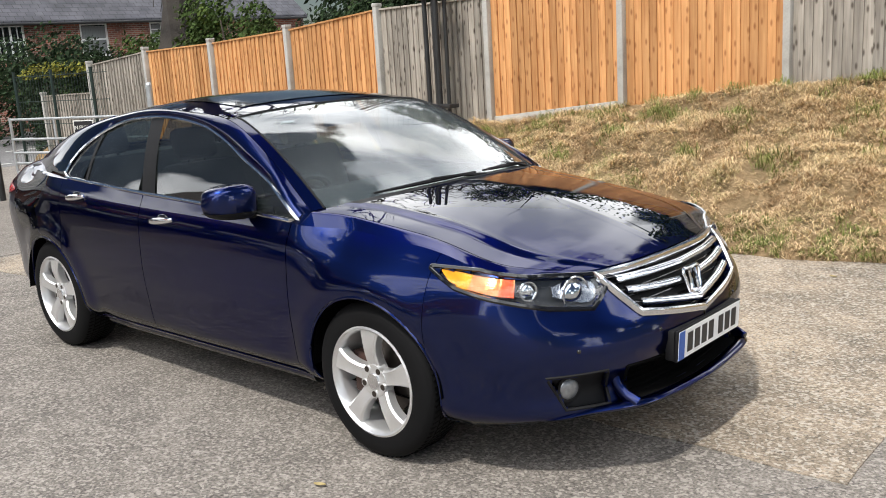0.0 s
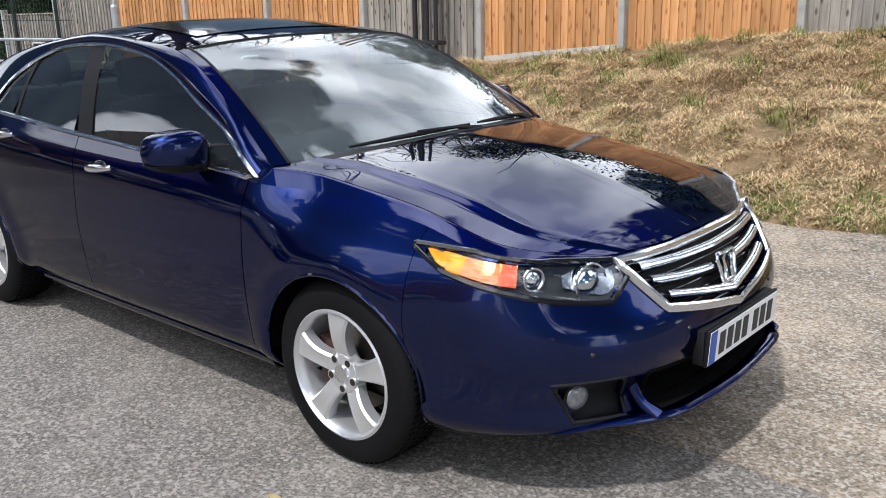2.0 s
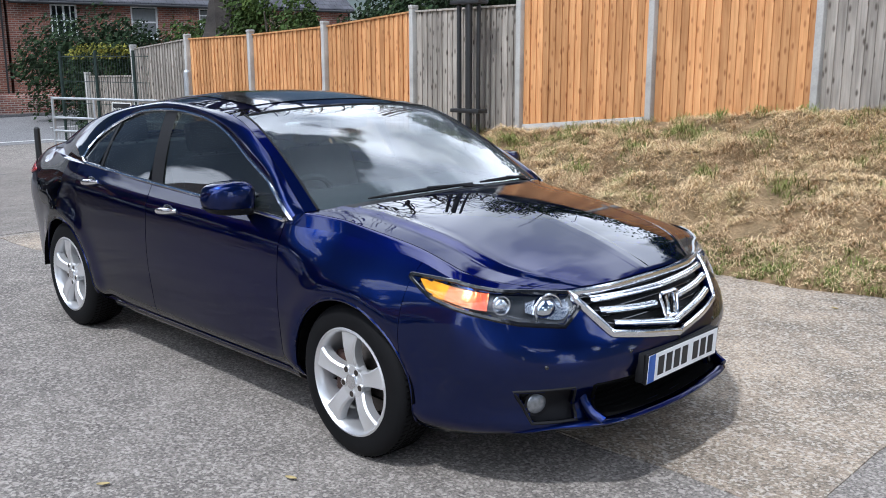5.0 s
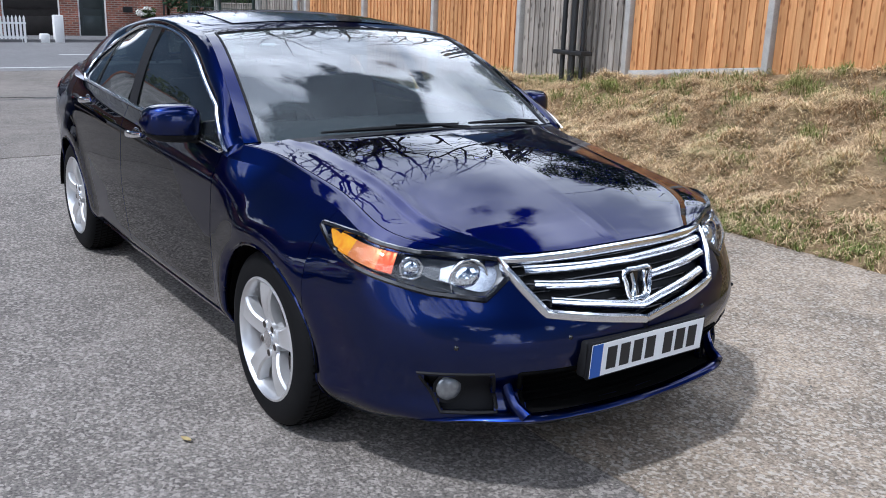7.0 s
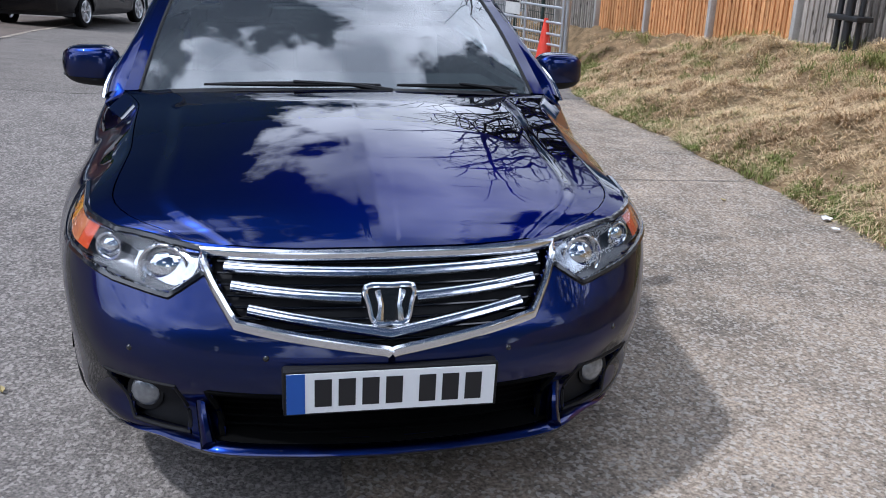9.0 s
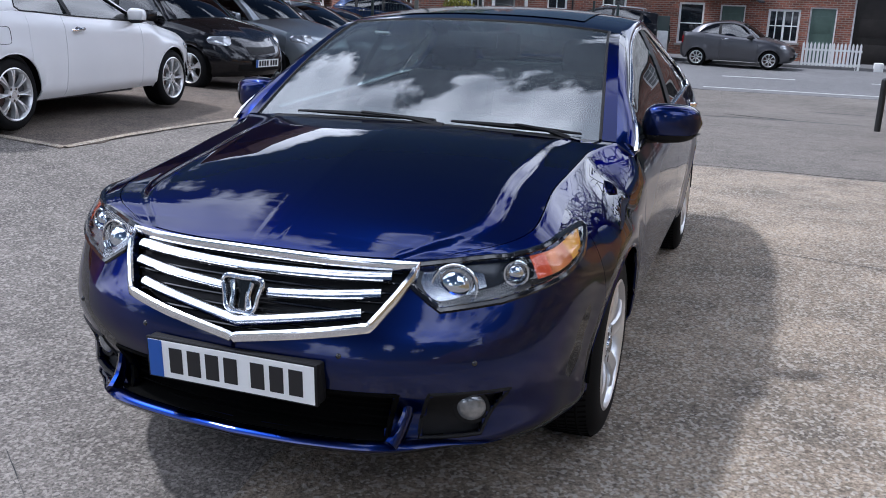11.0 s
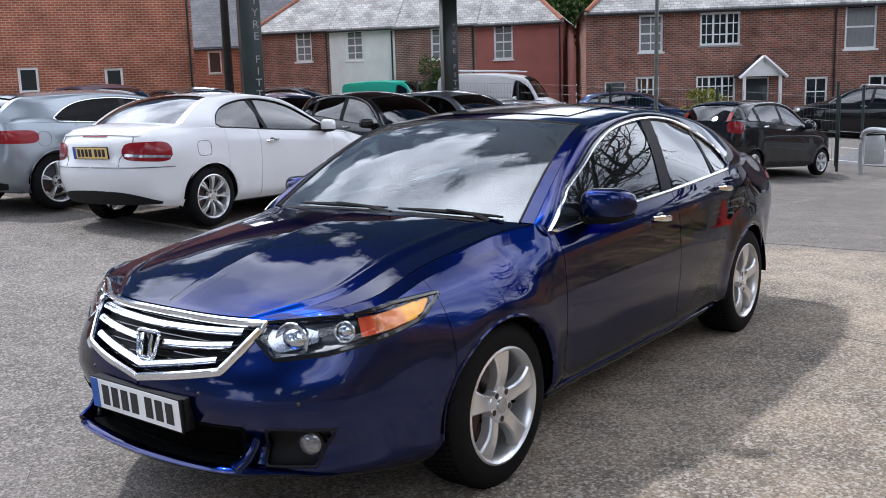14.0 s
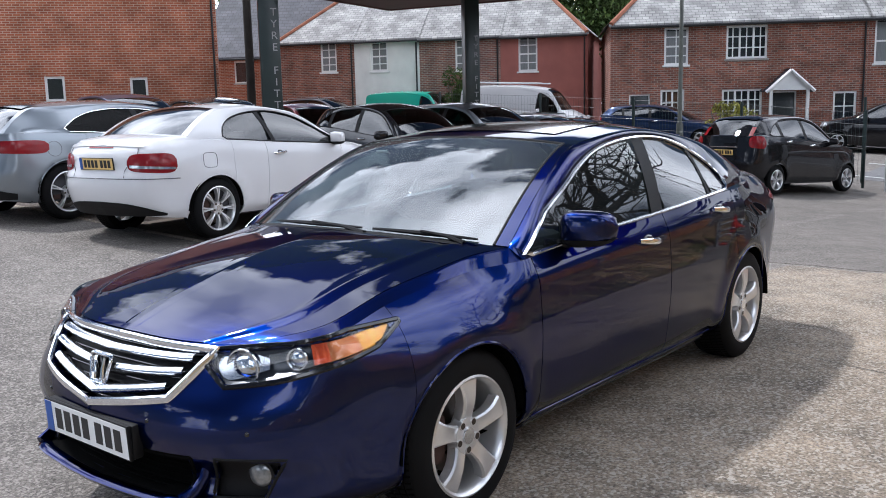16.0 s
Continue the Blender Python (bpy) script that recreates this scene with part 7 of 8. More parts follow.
def house(name, label, P, u, L, z0, eave, wall_mat, roof_mat, windows=(), doors=(), depth=6.5, rise=2.3, hip=(0, 0), chimney=None, gable=(True, True), overhang=0.25):
    h = thing(name, label, "house", m=frame_of(P, u))
    holes = [(x - w / 2, x + w / 2, z, z + hh) for x, w, z, hh, *_ in windows] + [(x - w / 2, x + w / 2, z, z + hh) for x, w, z, hh, *_ in doors]
    part("wall", wall_with_holes(L, z0, eave, holes), wall_mat, h, smooth=False)
    ridge = eave + rise
    for sx, g in ((0.0, gable[0]), (L, gable[1])):
        bm = bmesh.new()
        vs = [(sx, 0, z0), (sx, depth, z0), (sx, depth, eave)] + ([(sx, depth / 2, ridge - 0.05)] if not hip[0 if sx == 0 else 1] else []) + [(sx, 0, eave)]
        bm.faces.new([bm.verts.new(v) for v in vs])
        part("side_wall", bm, wall_mat, h, smooth=False)
    bm = bmesh.new()
    bm.faces.new([bm.verts.new(v) for v in ((0, depth, z0), (L, depth, z0), (L, depth, eave), (0, depth, eave))])
    part("back_wall", bm, wall_mat, h, smooth=False)
    o = overhang
    h0, h1 = hip
    k = rise / (depth / 2)
    for sgn in (0, 1):
        bm = bmesh.new()
        ye = -o if sgn == 0 else depth + o
        pts = [(-o * 0.3, ye, eave - o * k), (L + o * 0.3, ye, eave - o * k), (L - h1, depth / 2, ridge), (h0, depth / 2, ridge)]
        vs = [bm.verts.new(p) for p in pts]
        bm.faces.new(vs)
        r = bmesh.ops.extrude_face_region(bm, geom=bm.faces[:])
        for v in [g for g in r["geom"] if isinstance(g, bmesh.types.BMVert)]:
            v.co.z += 0.09
        bmesh.ops.recalc_face_normals(bm, faces=bm.faces)
        part("roof", bm, roof_mat, h, smooth=False)
    for sx, hp in ((0.0, h0), (L, h1)):
        if hp:
            bm = bmesh.new()
            xe = sx - o if sx == 0 else sx + o
            pts = [(xe, -o, eave - o * k), (xe, depth + o, eave - o * k), (sx + (hp if sx == 0 else -hp), depth / 2, ridge + 0.09)]
            bm.faces.new([bm.verts.new(p) for p in pts])
            part("roof", bm, roof_mat, h, smooth=False)
            bm = bmesh.new()
            add_tube(bm, [(sx, -o, eave - o * k + 0.1), (sx + (hp if sx == 0 else -hp), depth / 2, ridge + 0.1)], 0.09, 6)
            part("hip_tiles", bm, M_ridge, h)
    bm = bmesh.new()
    add_tube(bm, [(h0, depth / 2, ridge + 0.09), (L - h1, depth / 2, ridge + 0.09)], 0.09, 6)
    part("ridge_tiles", bm, M_ridge, h)
    bm = bmesh.new()
    add_tube(bm, [(0, -o - 0.05, eave - o * k - 0.02), (L, -o - 0.05, eave - o * k - 0.02)], 0.05, 8)
    add_tube(bm, [(L - 0.12, -o * 0.3, eave - 0.25), (L - 0.12, -0.06, eave - 0.5), (L - 0.12, -0.06, z0)], 0.035, 8)
    part("gutter", bm, M_blackmetal, h)
    if chimney:
        for cx in chimney:
            c = box("chimney", (cx - 0.35, cx + 0.35, depth / 2 - 0.3, depth / 2 + 0.3, ridge - 0.4, ridge + 1.0), M_brick_d, h, 0.0, smooth=False)
            for q in (-0.18, 0.18):
                bm = bmesh.new()
                add_cyl(bm, (cx + q, depth / 2, ridge + 1.0), (cx + q, depth / 2, ridge + 1.35), 0.11, 0.09, 12)
                part("chimney_pot", bm, M_ridge, c)
    for x, w, z, hh, *o2 in windows:
        window_unit(h, x, w, z, hh, **(o2[0] if o2 else {}))
    for x, w, z, hh, mat in doors:
        d = box("door", (x - w / 2 + 0.05, x + w / 2 - 0.05, 0.09, 0.13, z, z + hh - 0.05), mat, h, 0.004)
        bm = bmesh.new()
        for dims in ((x - w / 2, x - w / 2 + 0.05, 0.05, 0.14, z, z + hh), (x + w / 2 - 0.05, x + w / 2, 0.05, 0.14, z, z + hh), (x - w / 2 + 0.05, x + w / 2 - 0.05, 0.052, 0.138, z + hh - 0.05, z + hh)):
            add_box(bm, *dims)
        part("door_frame", bm, M_whitepaint, d, smooth=False)
        for zz in (0.25, 1.1):
            if hh > zz + 0.6:
                box("door_panel", (x - w / 2 + 0.16, x + w / 2 - 0.16, 0.08, 0.092, z + zz, z + zz + 0.6), mat, d, 0.01)
    return h


GZ = -0.5
SASH = dict(lights=1, bars=2, rows=4, sash=True, curtain=True)
CASE = dict(lights=3, bars=2, rows=3)
# brick terrace with the white porch
PA, UA = (-25.97, -13.5), (-0.529, 0.8486)
ra = house("terrace_house", "red brick terraced house with white windows and a porch", PA, UA, 8.9, GZ, 4.43, M_brick, M_slate,
           windows=[(2.33, 0.85, 2.87, 1.32, SASH), (4.78, 1.42, 3.03, 1.16, CASE), (2.22, 0.85, 1.05, 0.95, dict(lights=2, bars=2, rows=2)), (4.66, 1.40, 0.80, 1.16, CASE), (8.2, 0.8, 0.75, 1.05, dict(lights=1, bars=2, rows=2))],
           doors=[(6.12, 0.85, -0.2, 2.05, M_door), (1.05, 0.75, -0.2, 2.05, M_door)], hip=(2.4, 0), chimney=[6.9])
# porch of the brick house
bm = bmesh.new()
tri = [(5.42, 1.88), (6.84, 1.88), (6.13, 2.50)]
for yy in (-0.75, -0.70):
    bm.faces.new([bm.verts.new((x, yy, z)) for x, z in tri])
bm.faces.new([bm.verts.new(p) for p in ((5.42, -0.75, 1.88), (6.84, -0.75, 1.88), (6.84, 0, 1.88), (5.42, 0, 1.88))])
gab = part("porch_gable", bm, M_whitepaint, ra, "white boarded porch gable", smooth=False)
for sx in (-1, 1):
    bm = bmesh.new()
    e = 6.13 + sx * 0.82
    vs = [bm.verts.new(p) for p in ((6.13, -0.85, 2.58), (e, -0.85, 1.84), (e, 0.02, 1.84), (6.13, 0.02, 2.58))]
    bm.faces.new(vs)
    solid(bm, 0.06)
    part("porch_roof", bm, M_slate_d, gab, smooth=False)
    bm = bmesh.new()
    add_tube(bm, [(6.13, -0.86, 2.56), (e, -0.86, 1.82)], 0.06, 4)
    part("bargeboard", bm, M_whitepaint, gab)
    box("porch_post", (6.13 + sx * 0.62 - 0.05, 6.13 + sx * 0.62 + 0.05, -0.74, -0.64, GZ, 1.88), M_whitepaint, gab, smooth=False)
house("terrace_house", "red brick terraced house with a tall white sash window", (PA[0] + UA[0] * 8.9, PA[1] + UA[1] * 8.9), UA, 3.0, GZ, 4.43, M_brick, M_slate, windows=[(0.76, 1.1, 2.73, 1.55, dict(lights=1, bars=1, rows=2, sash=True, curtain=True)), (1.6, 1.0, 0.6, 1.2, dict(lights=2, bars=1, rows=1))])
# near-black leaf for the wide doorway, its dark inside put into the colour
M_dark_doorway = material("dark_doorway_fill", (0.018, 0.014, 0.012), 0.8, vary=0.5)
# terrace along the road to the gate
PB, UB = (-31.9, -3.9), (0.149, 0.989)
rb_ = house("terrace_house", "long red brick terrace with slate roof across the road", PB, UB, 13.3, GZ, 4.3, M_brick, M_slate,
            windows=[(2.2, 0.95, 0.15, 1.5, dict(lights=1, bars=1, rows=2)), (5.5, 1.1, 0.35, 1.15, dict(lights=2, bars=2, rows=2)), (1.8, 1.1, 2.65, 1.25, dict(lights=1, bars=1, rows=1, sash=True)), (5.2, 1.1, 2.65, 1.25, dict(lights=2, bars=1, rows=1)), (9.5, 1.1, 2.65, 1.25, SASH)],
            doors=[(3.7, 0.9, GZ + 0.1, 2.0, M_door_b), (6.8, 0.9, GZ + 0.1, 2.0, M_door_b), (8.7, 1.85, GZ + 0.05, 2.55, M_dark_doorway), (10.7, 0.95, GZ + 0.1, 2.05, M_door)], chimney=[6.0])
for cx in (3.7,):
    for sx in (-1, 1):
        bm = bmesh.new()
        e = cx + sx * 1.1
        bm.faces.new([bm.verts.new(p) for p in ((cx, -0.9, 2.45), (e, -0.9, 1.75), (e, 0.0, 1.75), (cx, 0.0, 2.45))])
        solid(bm, 0.07)
        part("porch_roof", bm, M_slate_d, rb_, smooth=False)
house("terrace_house", "red brick house with slate roof above the garden", (PB[0] + UB[0] * 13.4, PB[1] + UB[1] * 13.4), UB, 14.0, GZ, 3.75, M_brick, M_slate_d,
      windows=[(1.9, 0.95, 2.35, 1.2, dict(lights=2, bars=2, rows=2)), (4.85, 1.05, 2.35, 1.2, dict(lights=1, bars=1, rows=2, sash=True, curtain=True)), (7.5, 0.95, 2.35, 1.2, SASH), (4.0, 1.2, 0.2, 1.3, CASE)], chimney=[3.2, 9.0])
# far terrace in four colours
P2, U2 = (-23.58, -28.32), (-0.4107, 0.9118)


def along(P, u, s):
    return (P[0] + u[0] * s, P[1] + u[1] * s)


house("terrace_house", "red brick end terrace with a white sash window", along(P2, U2, -0.4), U2, 3.58, GZ, 4.62, M_brick, M_slate, windows=[(2.38, 0.75, 3.2, 1.28, SASH), (1.2, 0.9, 0.8, 1.2, SASH)], hip=(2.5, 0))
house("terrace_house", "white rendered terraced house with a sash window", along(P2, U2, 3.18), U2, 2.95, GZ, 4.60, M_render_w, M_slate, windows=[(1.14, 0.78, 3.17, 1.26, SASH)], doors=[(2.2, 0.85, GZ + 0.1, 2.0, M_door)], chimney=[1.4])
house("terrace_house", "old red brick terraced house with stained wall", along(P2, U2, 6.13), U2, 3.53, GZ, 4.56, M_brick_d, M_slate, windows=[(1.95, 0.75, 3.05, 1.33, SASH)], doors=[(0.6, 0.8, GZ + 0.1, 2.0, M_door)])
house("terrace_house", "red-brown rendered end terrace with a sash window", along(P2, U2, 9.66), U2, 3.61, GZ, 4.52, M_render_r, M_slate, windows=[(1.15, 0.80, 2.96, 1.42, SASH)], hip=(0, 2.6), chimney=[0.3])
# tall orange brick building and the one behind it
house("brick_building", "tall orange brick gable wall with two small white windows", along((-10.24, -25.54), (-0.7945, 0.6073), -14.0), (-0.7945, 0.6073), 19.95, -0.3, 9.5, M_brick_o, M_slate_d,
      windows=[(14.88, 0.60, 2.02, 0.78, dict(lights=1, bars=1, rows=1)), (17.42, 0.55, 1.93, 0.80, dict(lights=1, bars=1, rows=1)), (11.0, 0.6, 2.1, 0.78, dict(lights=1, bars=1, rows=1))], depth=9)
house("brick_building", "orange brick house with dark slate roof in the distance", (-24.6, -36.2), (-0.55, 0.83), 7.0, GZ, 4.4, M_brick_o, M_slate_d, windows=[(2.2, 0.7, 3.0, 1.1, dict(lights=1, bars=1, rows=1)), (3.6, 1.0, 0.6, 1.1, dict(lights=2, bars=1, rows=1))], depth=8, rise=3.2)


# ---- other cars ----
def scaled(s, sx, sy, sz, **over):
    """A copy of a car spec, stretched."""
    q = dict(s)
    q["outline"] = [(x * sx, y * sy) for x, y in s["outline"]]
    for k in ("shoulder", "bottom"):
        q[k] = [(x * sx, z * sz) for x, z in s[k]]
    q["axles"] = tuple(x * sx for x in s["axles"])
    q["wheel_y"] = s["wheel_y"] * sy
    q["cuts"] = [x * sx for x in s["cuts"]]
    g = dict(s["house"])
    for k in ("ws_base", "ws_top", "roof", "rw_top", "rw_base"):
        g[k] = (g[k][0] * sx, g[k][1] * sz)
    g["rail_y"] = tuple(v * sy for v in g["rail_y"][:4]) + (g["rail_y"][4],)
    g.pop("r2", None)
    g.pop("r3", None)
    q["house"] = g
    d = dict(s["dlo"])
    d["top"] = [(x * sx, z * sz) for x, z in d["top"]]
    d["pillars"] = [x * sx for x in d["pillars"]]
    q["dlo"] = d
    q["mirror"] = (s["mirror"][0] * sx, s["mirror"][1] * sy, s["mirror"][2] * sz)
    q["handles"] = [(x * sx, z * sz) for x, z in s["handles"]]
    q["corner_f"], q["corner_r"] = s["corner_f"] * sy, s["corner_r"] * sy
    q.pop("holes", None)
    q.pop("hood_fine", None)
    q.pop("hood_ridge", None)
    q.pop("hood_fold", None)
    g.pop("wing_end", None)
    q.pop("nose_step", None)
    q.pop("nose_rows", None)
    q["step"], q["rows"] = 6.0, 16
    for k, v in over.items():
        if k in ("house", "dlo"):
            q[k] = {**q[k], **v}
        else:
            q[k] = v
    return q


HATCH = dict(
    outline=[(1.97, 0.0), (1.95, 0.25), (1.88, 0.48), (1.74, 0.66), (1.5, 0.78), (1.2, 0.835), (0.6, 0.855), (-0.6, 0.86), (-1.3, 0.85), (-1.75, 0.79), (-1.92, 0.66), (-1.98, 0.4), (-1.99, 0.0)],
    shoulder=[(1.97, 0.70), (1.7, 0.76), (1.2, 0.87), (0.8, 0.92), (0, 0.965), (-1.2, 1.05), (-1.99, 1.06)],
    bottom=[(1.97, 0.22), (1.2, 0.2), (0, 0.22), (-1.2, 0.22), (-1.99, 0.27)],
    front=[(0, 0.12), (0.15, 0.04), (0.4, 0.0), (0.6, 0.02), (0.85, 0.09), (1, 0.16)],
    rear=[(0, 0.10), (0.15, 0.02), (0.4, 0.0), (0.55, 0.03), (1, 0.07)],
    axles=(1.2, -1.29), wheel_r=0.30, rim_r=0.205, arch_r=0.335, wheel_y=0.825, tyre_w=0.19, rim_style="split", step=6.0, rows=16,
    cuts=[1.45, 0.78, -0.30, -1.05], panels=["front_bumper", "front_wing", "front_door", "rear_door", "rear_quarter"],
    glass=M_dark, screen=M_dark, corner_f=0.58, corner_r=0.64, hood_crown=0.03, hood_crease=0.004, hood_cut=24, boot_crown=0.0,
    house=dict(ws_base=(0.98, 0.99), ws_top=(0.18, 1.40), roof=(-0.4, 1.475), rw_top=(-1.52, 1.41), rw_base=(-1.90, 1.07), ws_sweep=0.2, rw_sweep=0.06, rail_y=(0.69, 0.57, 0.555, 0.60, 0.045)),
    dlo=dict(top=[(0.74, 0.93), (0.5, 1.09), (0.2, 1.27), (-0.1, 1.35), (-0.5, 1.375), (-1.0, 1.34), (-1.3, 1.25), (-1.5, 1.10)], pillars=[-0.34, -1.15], lift=0.015, trim=0.006, trim_mat=M_black),
    mirror=(0.50, 0.90, 0.98), handles=[(-0.15, 0.90), (-0.95, 0.96)], seat_x=-0.05)
COUPE = scaled(SALOON, 0.915, 0.95, 0.985, wheel_r=0.315, rim_r=0.228, arch_r=0.352, cuts=[1.45, 0.70, -0.60, -1.1], axles=(1.33, -1.33), rim_style="thin", spokes=8, bench=False, glass=M_dark, rear_screen=M_darkscreen, screen=M_dark,
               house=dict(ws_base=(0.88, 0.985), ws_top=(0.06, 1.362), roof=(-0.52, 1.418), rw_top=(-1.06, 1.380), rw_base=(-1.66, 1.095), rail_y=(0.74, 0.61, 0.565, 0.70, 0.036)),
               dlo=dict(top=[(0.68, 0.955), (0.52, 1.04), (0.30, 1.15), (0.08, 1.245), (-0.15, 1.300), (-0.42, 1.325), (-0.70, 1.308), (-0.95, 1.25), (-1.12, 1.16), (-1.19, 1.06)], pillars=[-0.50], thin_last=False, trim=0.007, trim_mat=M_black, lean=0.12, post=0.03), handles=[(-0.40, 0.86)])
M_white = paint("white_paintwork", (0.74, 0.74, 0.75), 0.0, 0.3)
M_silver = paint("silver_paintwork", (0.25, 0.275, 0.30), 0.7, 0.3)
M_blackp = paint("black_paintwork", (0.010, 0.010, 0.012), 0.2, 0.25)
M_greyp = paint("grey_paintwork", (0.11, 0.11, 0.12), 0.6, 0.3)
M_navy = paint("navy_paintwork", (0.015, 0.03, 0.08), 0.4, 0.3)
M_green = paint("turquoise_paintwork", (0.03, 0.42, 0.30), 0.0, 0.35)
M_maroon = paint("maroon_paintwork", (0.10, 0.01, 0.015), 0.3, 0.3)
M_hl = material("headlamp_glass", (0.6, 0.62, 0.64), 0.1, 0.6, vary=0.5, scale=30)


def lamps(car, sh, front_box, rear_box, plate_r=None, plate_f=None, red=True, yellow=True):
    """Head and tail lamp pieces set on the skin, and the plates."""
    for sd in (1, -1):
        for (x0, y0, z0, z1, x1, y1), mat, nm in ((front_box, M_hl, "headlamp"), (rear_box, M_redlamp, "tail_lamp")):
            zc = (z0 + z1) / 2
            ua, ub = sh.find((x0, y0, zc)), sh.find((x1, y1, zc))
            low, high = [], []
            for k in range(13):
                q = 0.5 - 0.5 * math.cos(math.pi * k / 12)
                u, half = ua + (ub - ua) * q, (z1 - z0) / 2 * (0.30 + 0.70 * (1 - abs(2 * q - 1) ** 5) ** 0.5)
                low.append((u, zc + 0.012 * (2 * q - 1) - half))
                high.append((u, zc - 0.006 * (2 * q - 1) + half))
            part(nm, patch(sh, low, high, 0.004, 6, 20, sd, 0.008), mat, car)
    xr = sh.point(sh.n - 2, 0, 0.012, z=plate_r or 0.85).x
    number_plate(car, xr, plate_r or 0.85, False, 6, M_plate_y)
    zf = plate_f or 0.45
    number_plate(car, sh.point(0, 0, 0.012, z=zf).x, zf, True, 3)
    for sd in (1, -1):
        part("lower_grille", patch(sh, [(0, 0.30), (sh.at_y(0.5), 0.31)], [(0, 0.42), (sh.at_y(0.5), 0.40)], 0.004, 4, 12, sd), M_black, car)
        part("upper_grille", patch(sh, [(0, 0.54), (sh.at_y(0.3), 0.56)], [(0, 0.64), (sh.at_y(0.34), 0.65)], 0.004, 4, 12, sd), M_black, car)


def on_ground(x, y, heading):
    dx, dy = math.cos(radians(heading)) * 1.25, math.sin(radians(heading)) * 1.25
    zf, zr = ground_z(x + dx, y + dy), ground_z(x - dx, y - dy)
    return Matrix.Translation((x, y, (zf + zr) / 2)) @ Matrix.Rotation(radians(heading), 4, "Z") @ Matrix.Rotation(-math.atan2(zf - zr, 2.5), 4, "Y")


GRP = "parked cars"
c, sh = build_car("coupe_car", "white two-door coupe with silver alloy wheels, parked in a bay", COUPE, on_ground(-3.13, -5.86, 186), M_white, GRP)
lamps(c, sh, (1.95, 0.45, 0.62, 0.72, 1.6, 0.75), (-1.80, 0.77, 0.715, 0.905, -2.13, 0.42), 0.80)
for sd in (1, -1):
    ua, ub = sh.find((-1.83, 0.76, 0.8)), sh.find((-2.13, 0.44, 0.8))
    part("lamp_strip", patch(sh, [(ua - 1, 0.745), (ub - 2, 0.762)], [(ua - 1, 0.768), (ub - 2, 0.790)], 0.0145, 3, 12, sd), M_hl, c)
    bm = bmesh.new()
    add_tube(bm, [Vector((sh.point(u, 0, 0.002, z=0.655).x, sh.point(u, 0, 0.002, z=0.655).y * sd, 0.655)) for u in [sh.at_y(0.80, False) + (sh.n - 2 - sh.at_y(0.80, False)) * k / 24 for k in range(25)]], 0.005, 6)
    part("bumper_seam", bm, M_greyp, c)
part("boot_spoiler", patch(sh, [(sh.n - 1, 0.985), (sh.at_y(0.62, False), 0.965)], [(sh.n - 1, 1.012), (sh.at_y(0.62, False), 0.995)], 0.012, 3, 12), M_white, c)
part("boot_spoiler", patch(sh, [(sh.n - 1, 0.985), (sh.at_y(0.62, False), 0.965)], [(sh.n - 1, 1.012), (sh.at_y(0.62, False), 0.995)], 0.012, 3, 12, -1), M_white, c)
part("high_brake_lamp", patch(sh, [(sh.n - 1, 0.958), (sh.at_y(0.2, False), 0.958)], [(sh.n - 1, 0.972), (sh.at_y(0.2, False), 0.972)], 0.006, 2, 8), M_redlamp, c)
part("high_brake_lamp", patch(sh, [(sh.n - 1, 0.958), (sh.at_y(0.2, False), 0.958)], [(sh.n - 1, 0.972), (sh.at_y(0.2, False), 0.972)], 0.006, 2, 8, -1), M_redlamp, c)
part("rear_diffuser", patch(sh, [(sh.n - 1, 0.27), (sh.at_y(0.45, False), 0.275), (sh.at_y(0.76, False), 0.285)], [(sh.n - 1, 0.42), (sh.at_y(0.45, False), 0.40), (sh.at_y(0.76, False), 0.31)], 0.004, 4, 14), M_black, c)
part("rear_diffuser", patch(sh, [(sh.n - 1, 0.27), (sh.at_y(0.45, False), 0.275), (sh.at_y(0.76, False), 0.285)], [(sh.n - 1, 0.42), (sh.at_y(0.45, False), 0.40), (sh.at_y(0.76, False), 0.31)], 0.004, 4, 14, -1), M_black, c)
for sd in (1, -1):
    bm, pts = bmesh.new(), []
    for z in (0.665, 0.74, 0.82, 0.90, 0.955):
        p = sh.point(sh.at_y(0.40 + 0.14 * smoothstep(0.72, 0.90, z), False), 0, 0.002, z=z)
        pts.append((p.x, p.y * sd, p.z))
    add_tube(bm, spline(pts, 16), 0.004, 6)
    part("boot_seam", bm, M_greyp, c)
bm, pts = bmesh.new(), []
for k in range(20):
    a = 2 * math.pi * k / 20
    x, z = -1.42 + 0.085 * math.copysign(abs(math.cos(a)) ** 0.5, math.cos(a)), 0.82 + 0.075 * math.copysign(abs(math.sin(a)) ** 0.5, math.sin(a))
    p = sh.point(sh.at_x(x), 0, 0.001, z=z)
    pts.append((p.x, -p.y, p.z))
add_tube(bm, pts, 0.0028, 5, True)
part("fuel_flap", bm, M_greyp, c)
LOW_HATCH = scaled(HATCH, 1.12, 1.05, 0.955, wheel_r=0.33, rim_r=0.235, arch_r=0.368, rim_style="thin", spokes=5, glass=M_dimglass, rear_screen=M_darkscreen, screen=M_dark,
                   dlo=dict(top=[(0.83, 0.90), (0.56, 1.04), (0.22, 1.20), (-0.11, 1.272), (-0.56, 1.292), (-0.95, 1.255), (-1.22, 1.175), (-1.42, 1.06)], pillars=[-0.36], lift=0.015, trim=0.006, trim_mat=M_chrome), handles=[(-0.22, 0.86)])
c, sh = build_car("hatchback_car", "silver three-door hatchback with large alloy wheels and bright window trim", LOW_HATCH, on_ground(-2.9, -8.15, 184), M_silver, GRP)
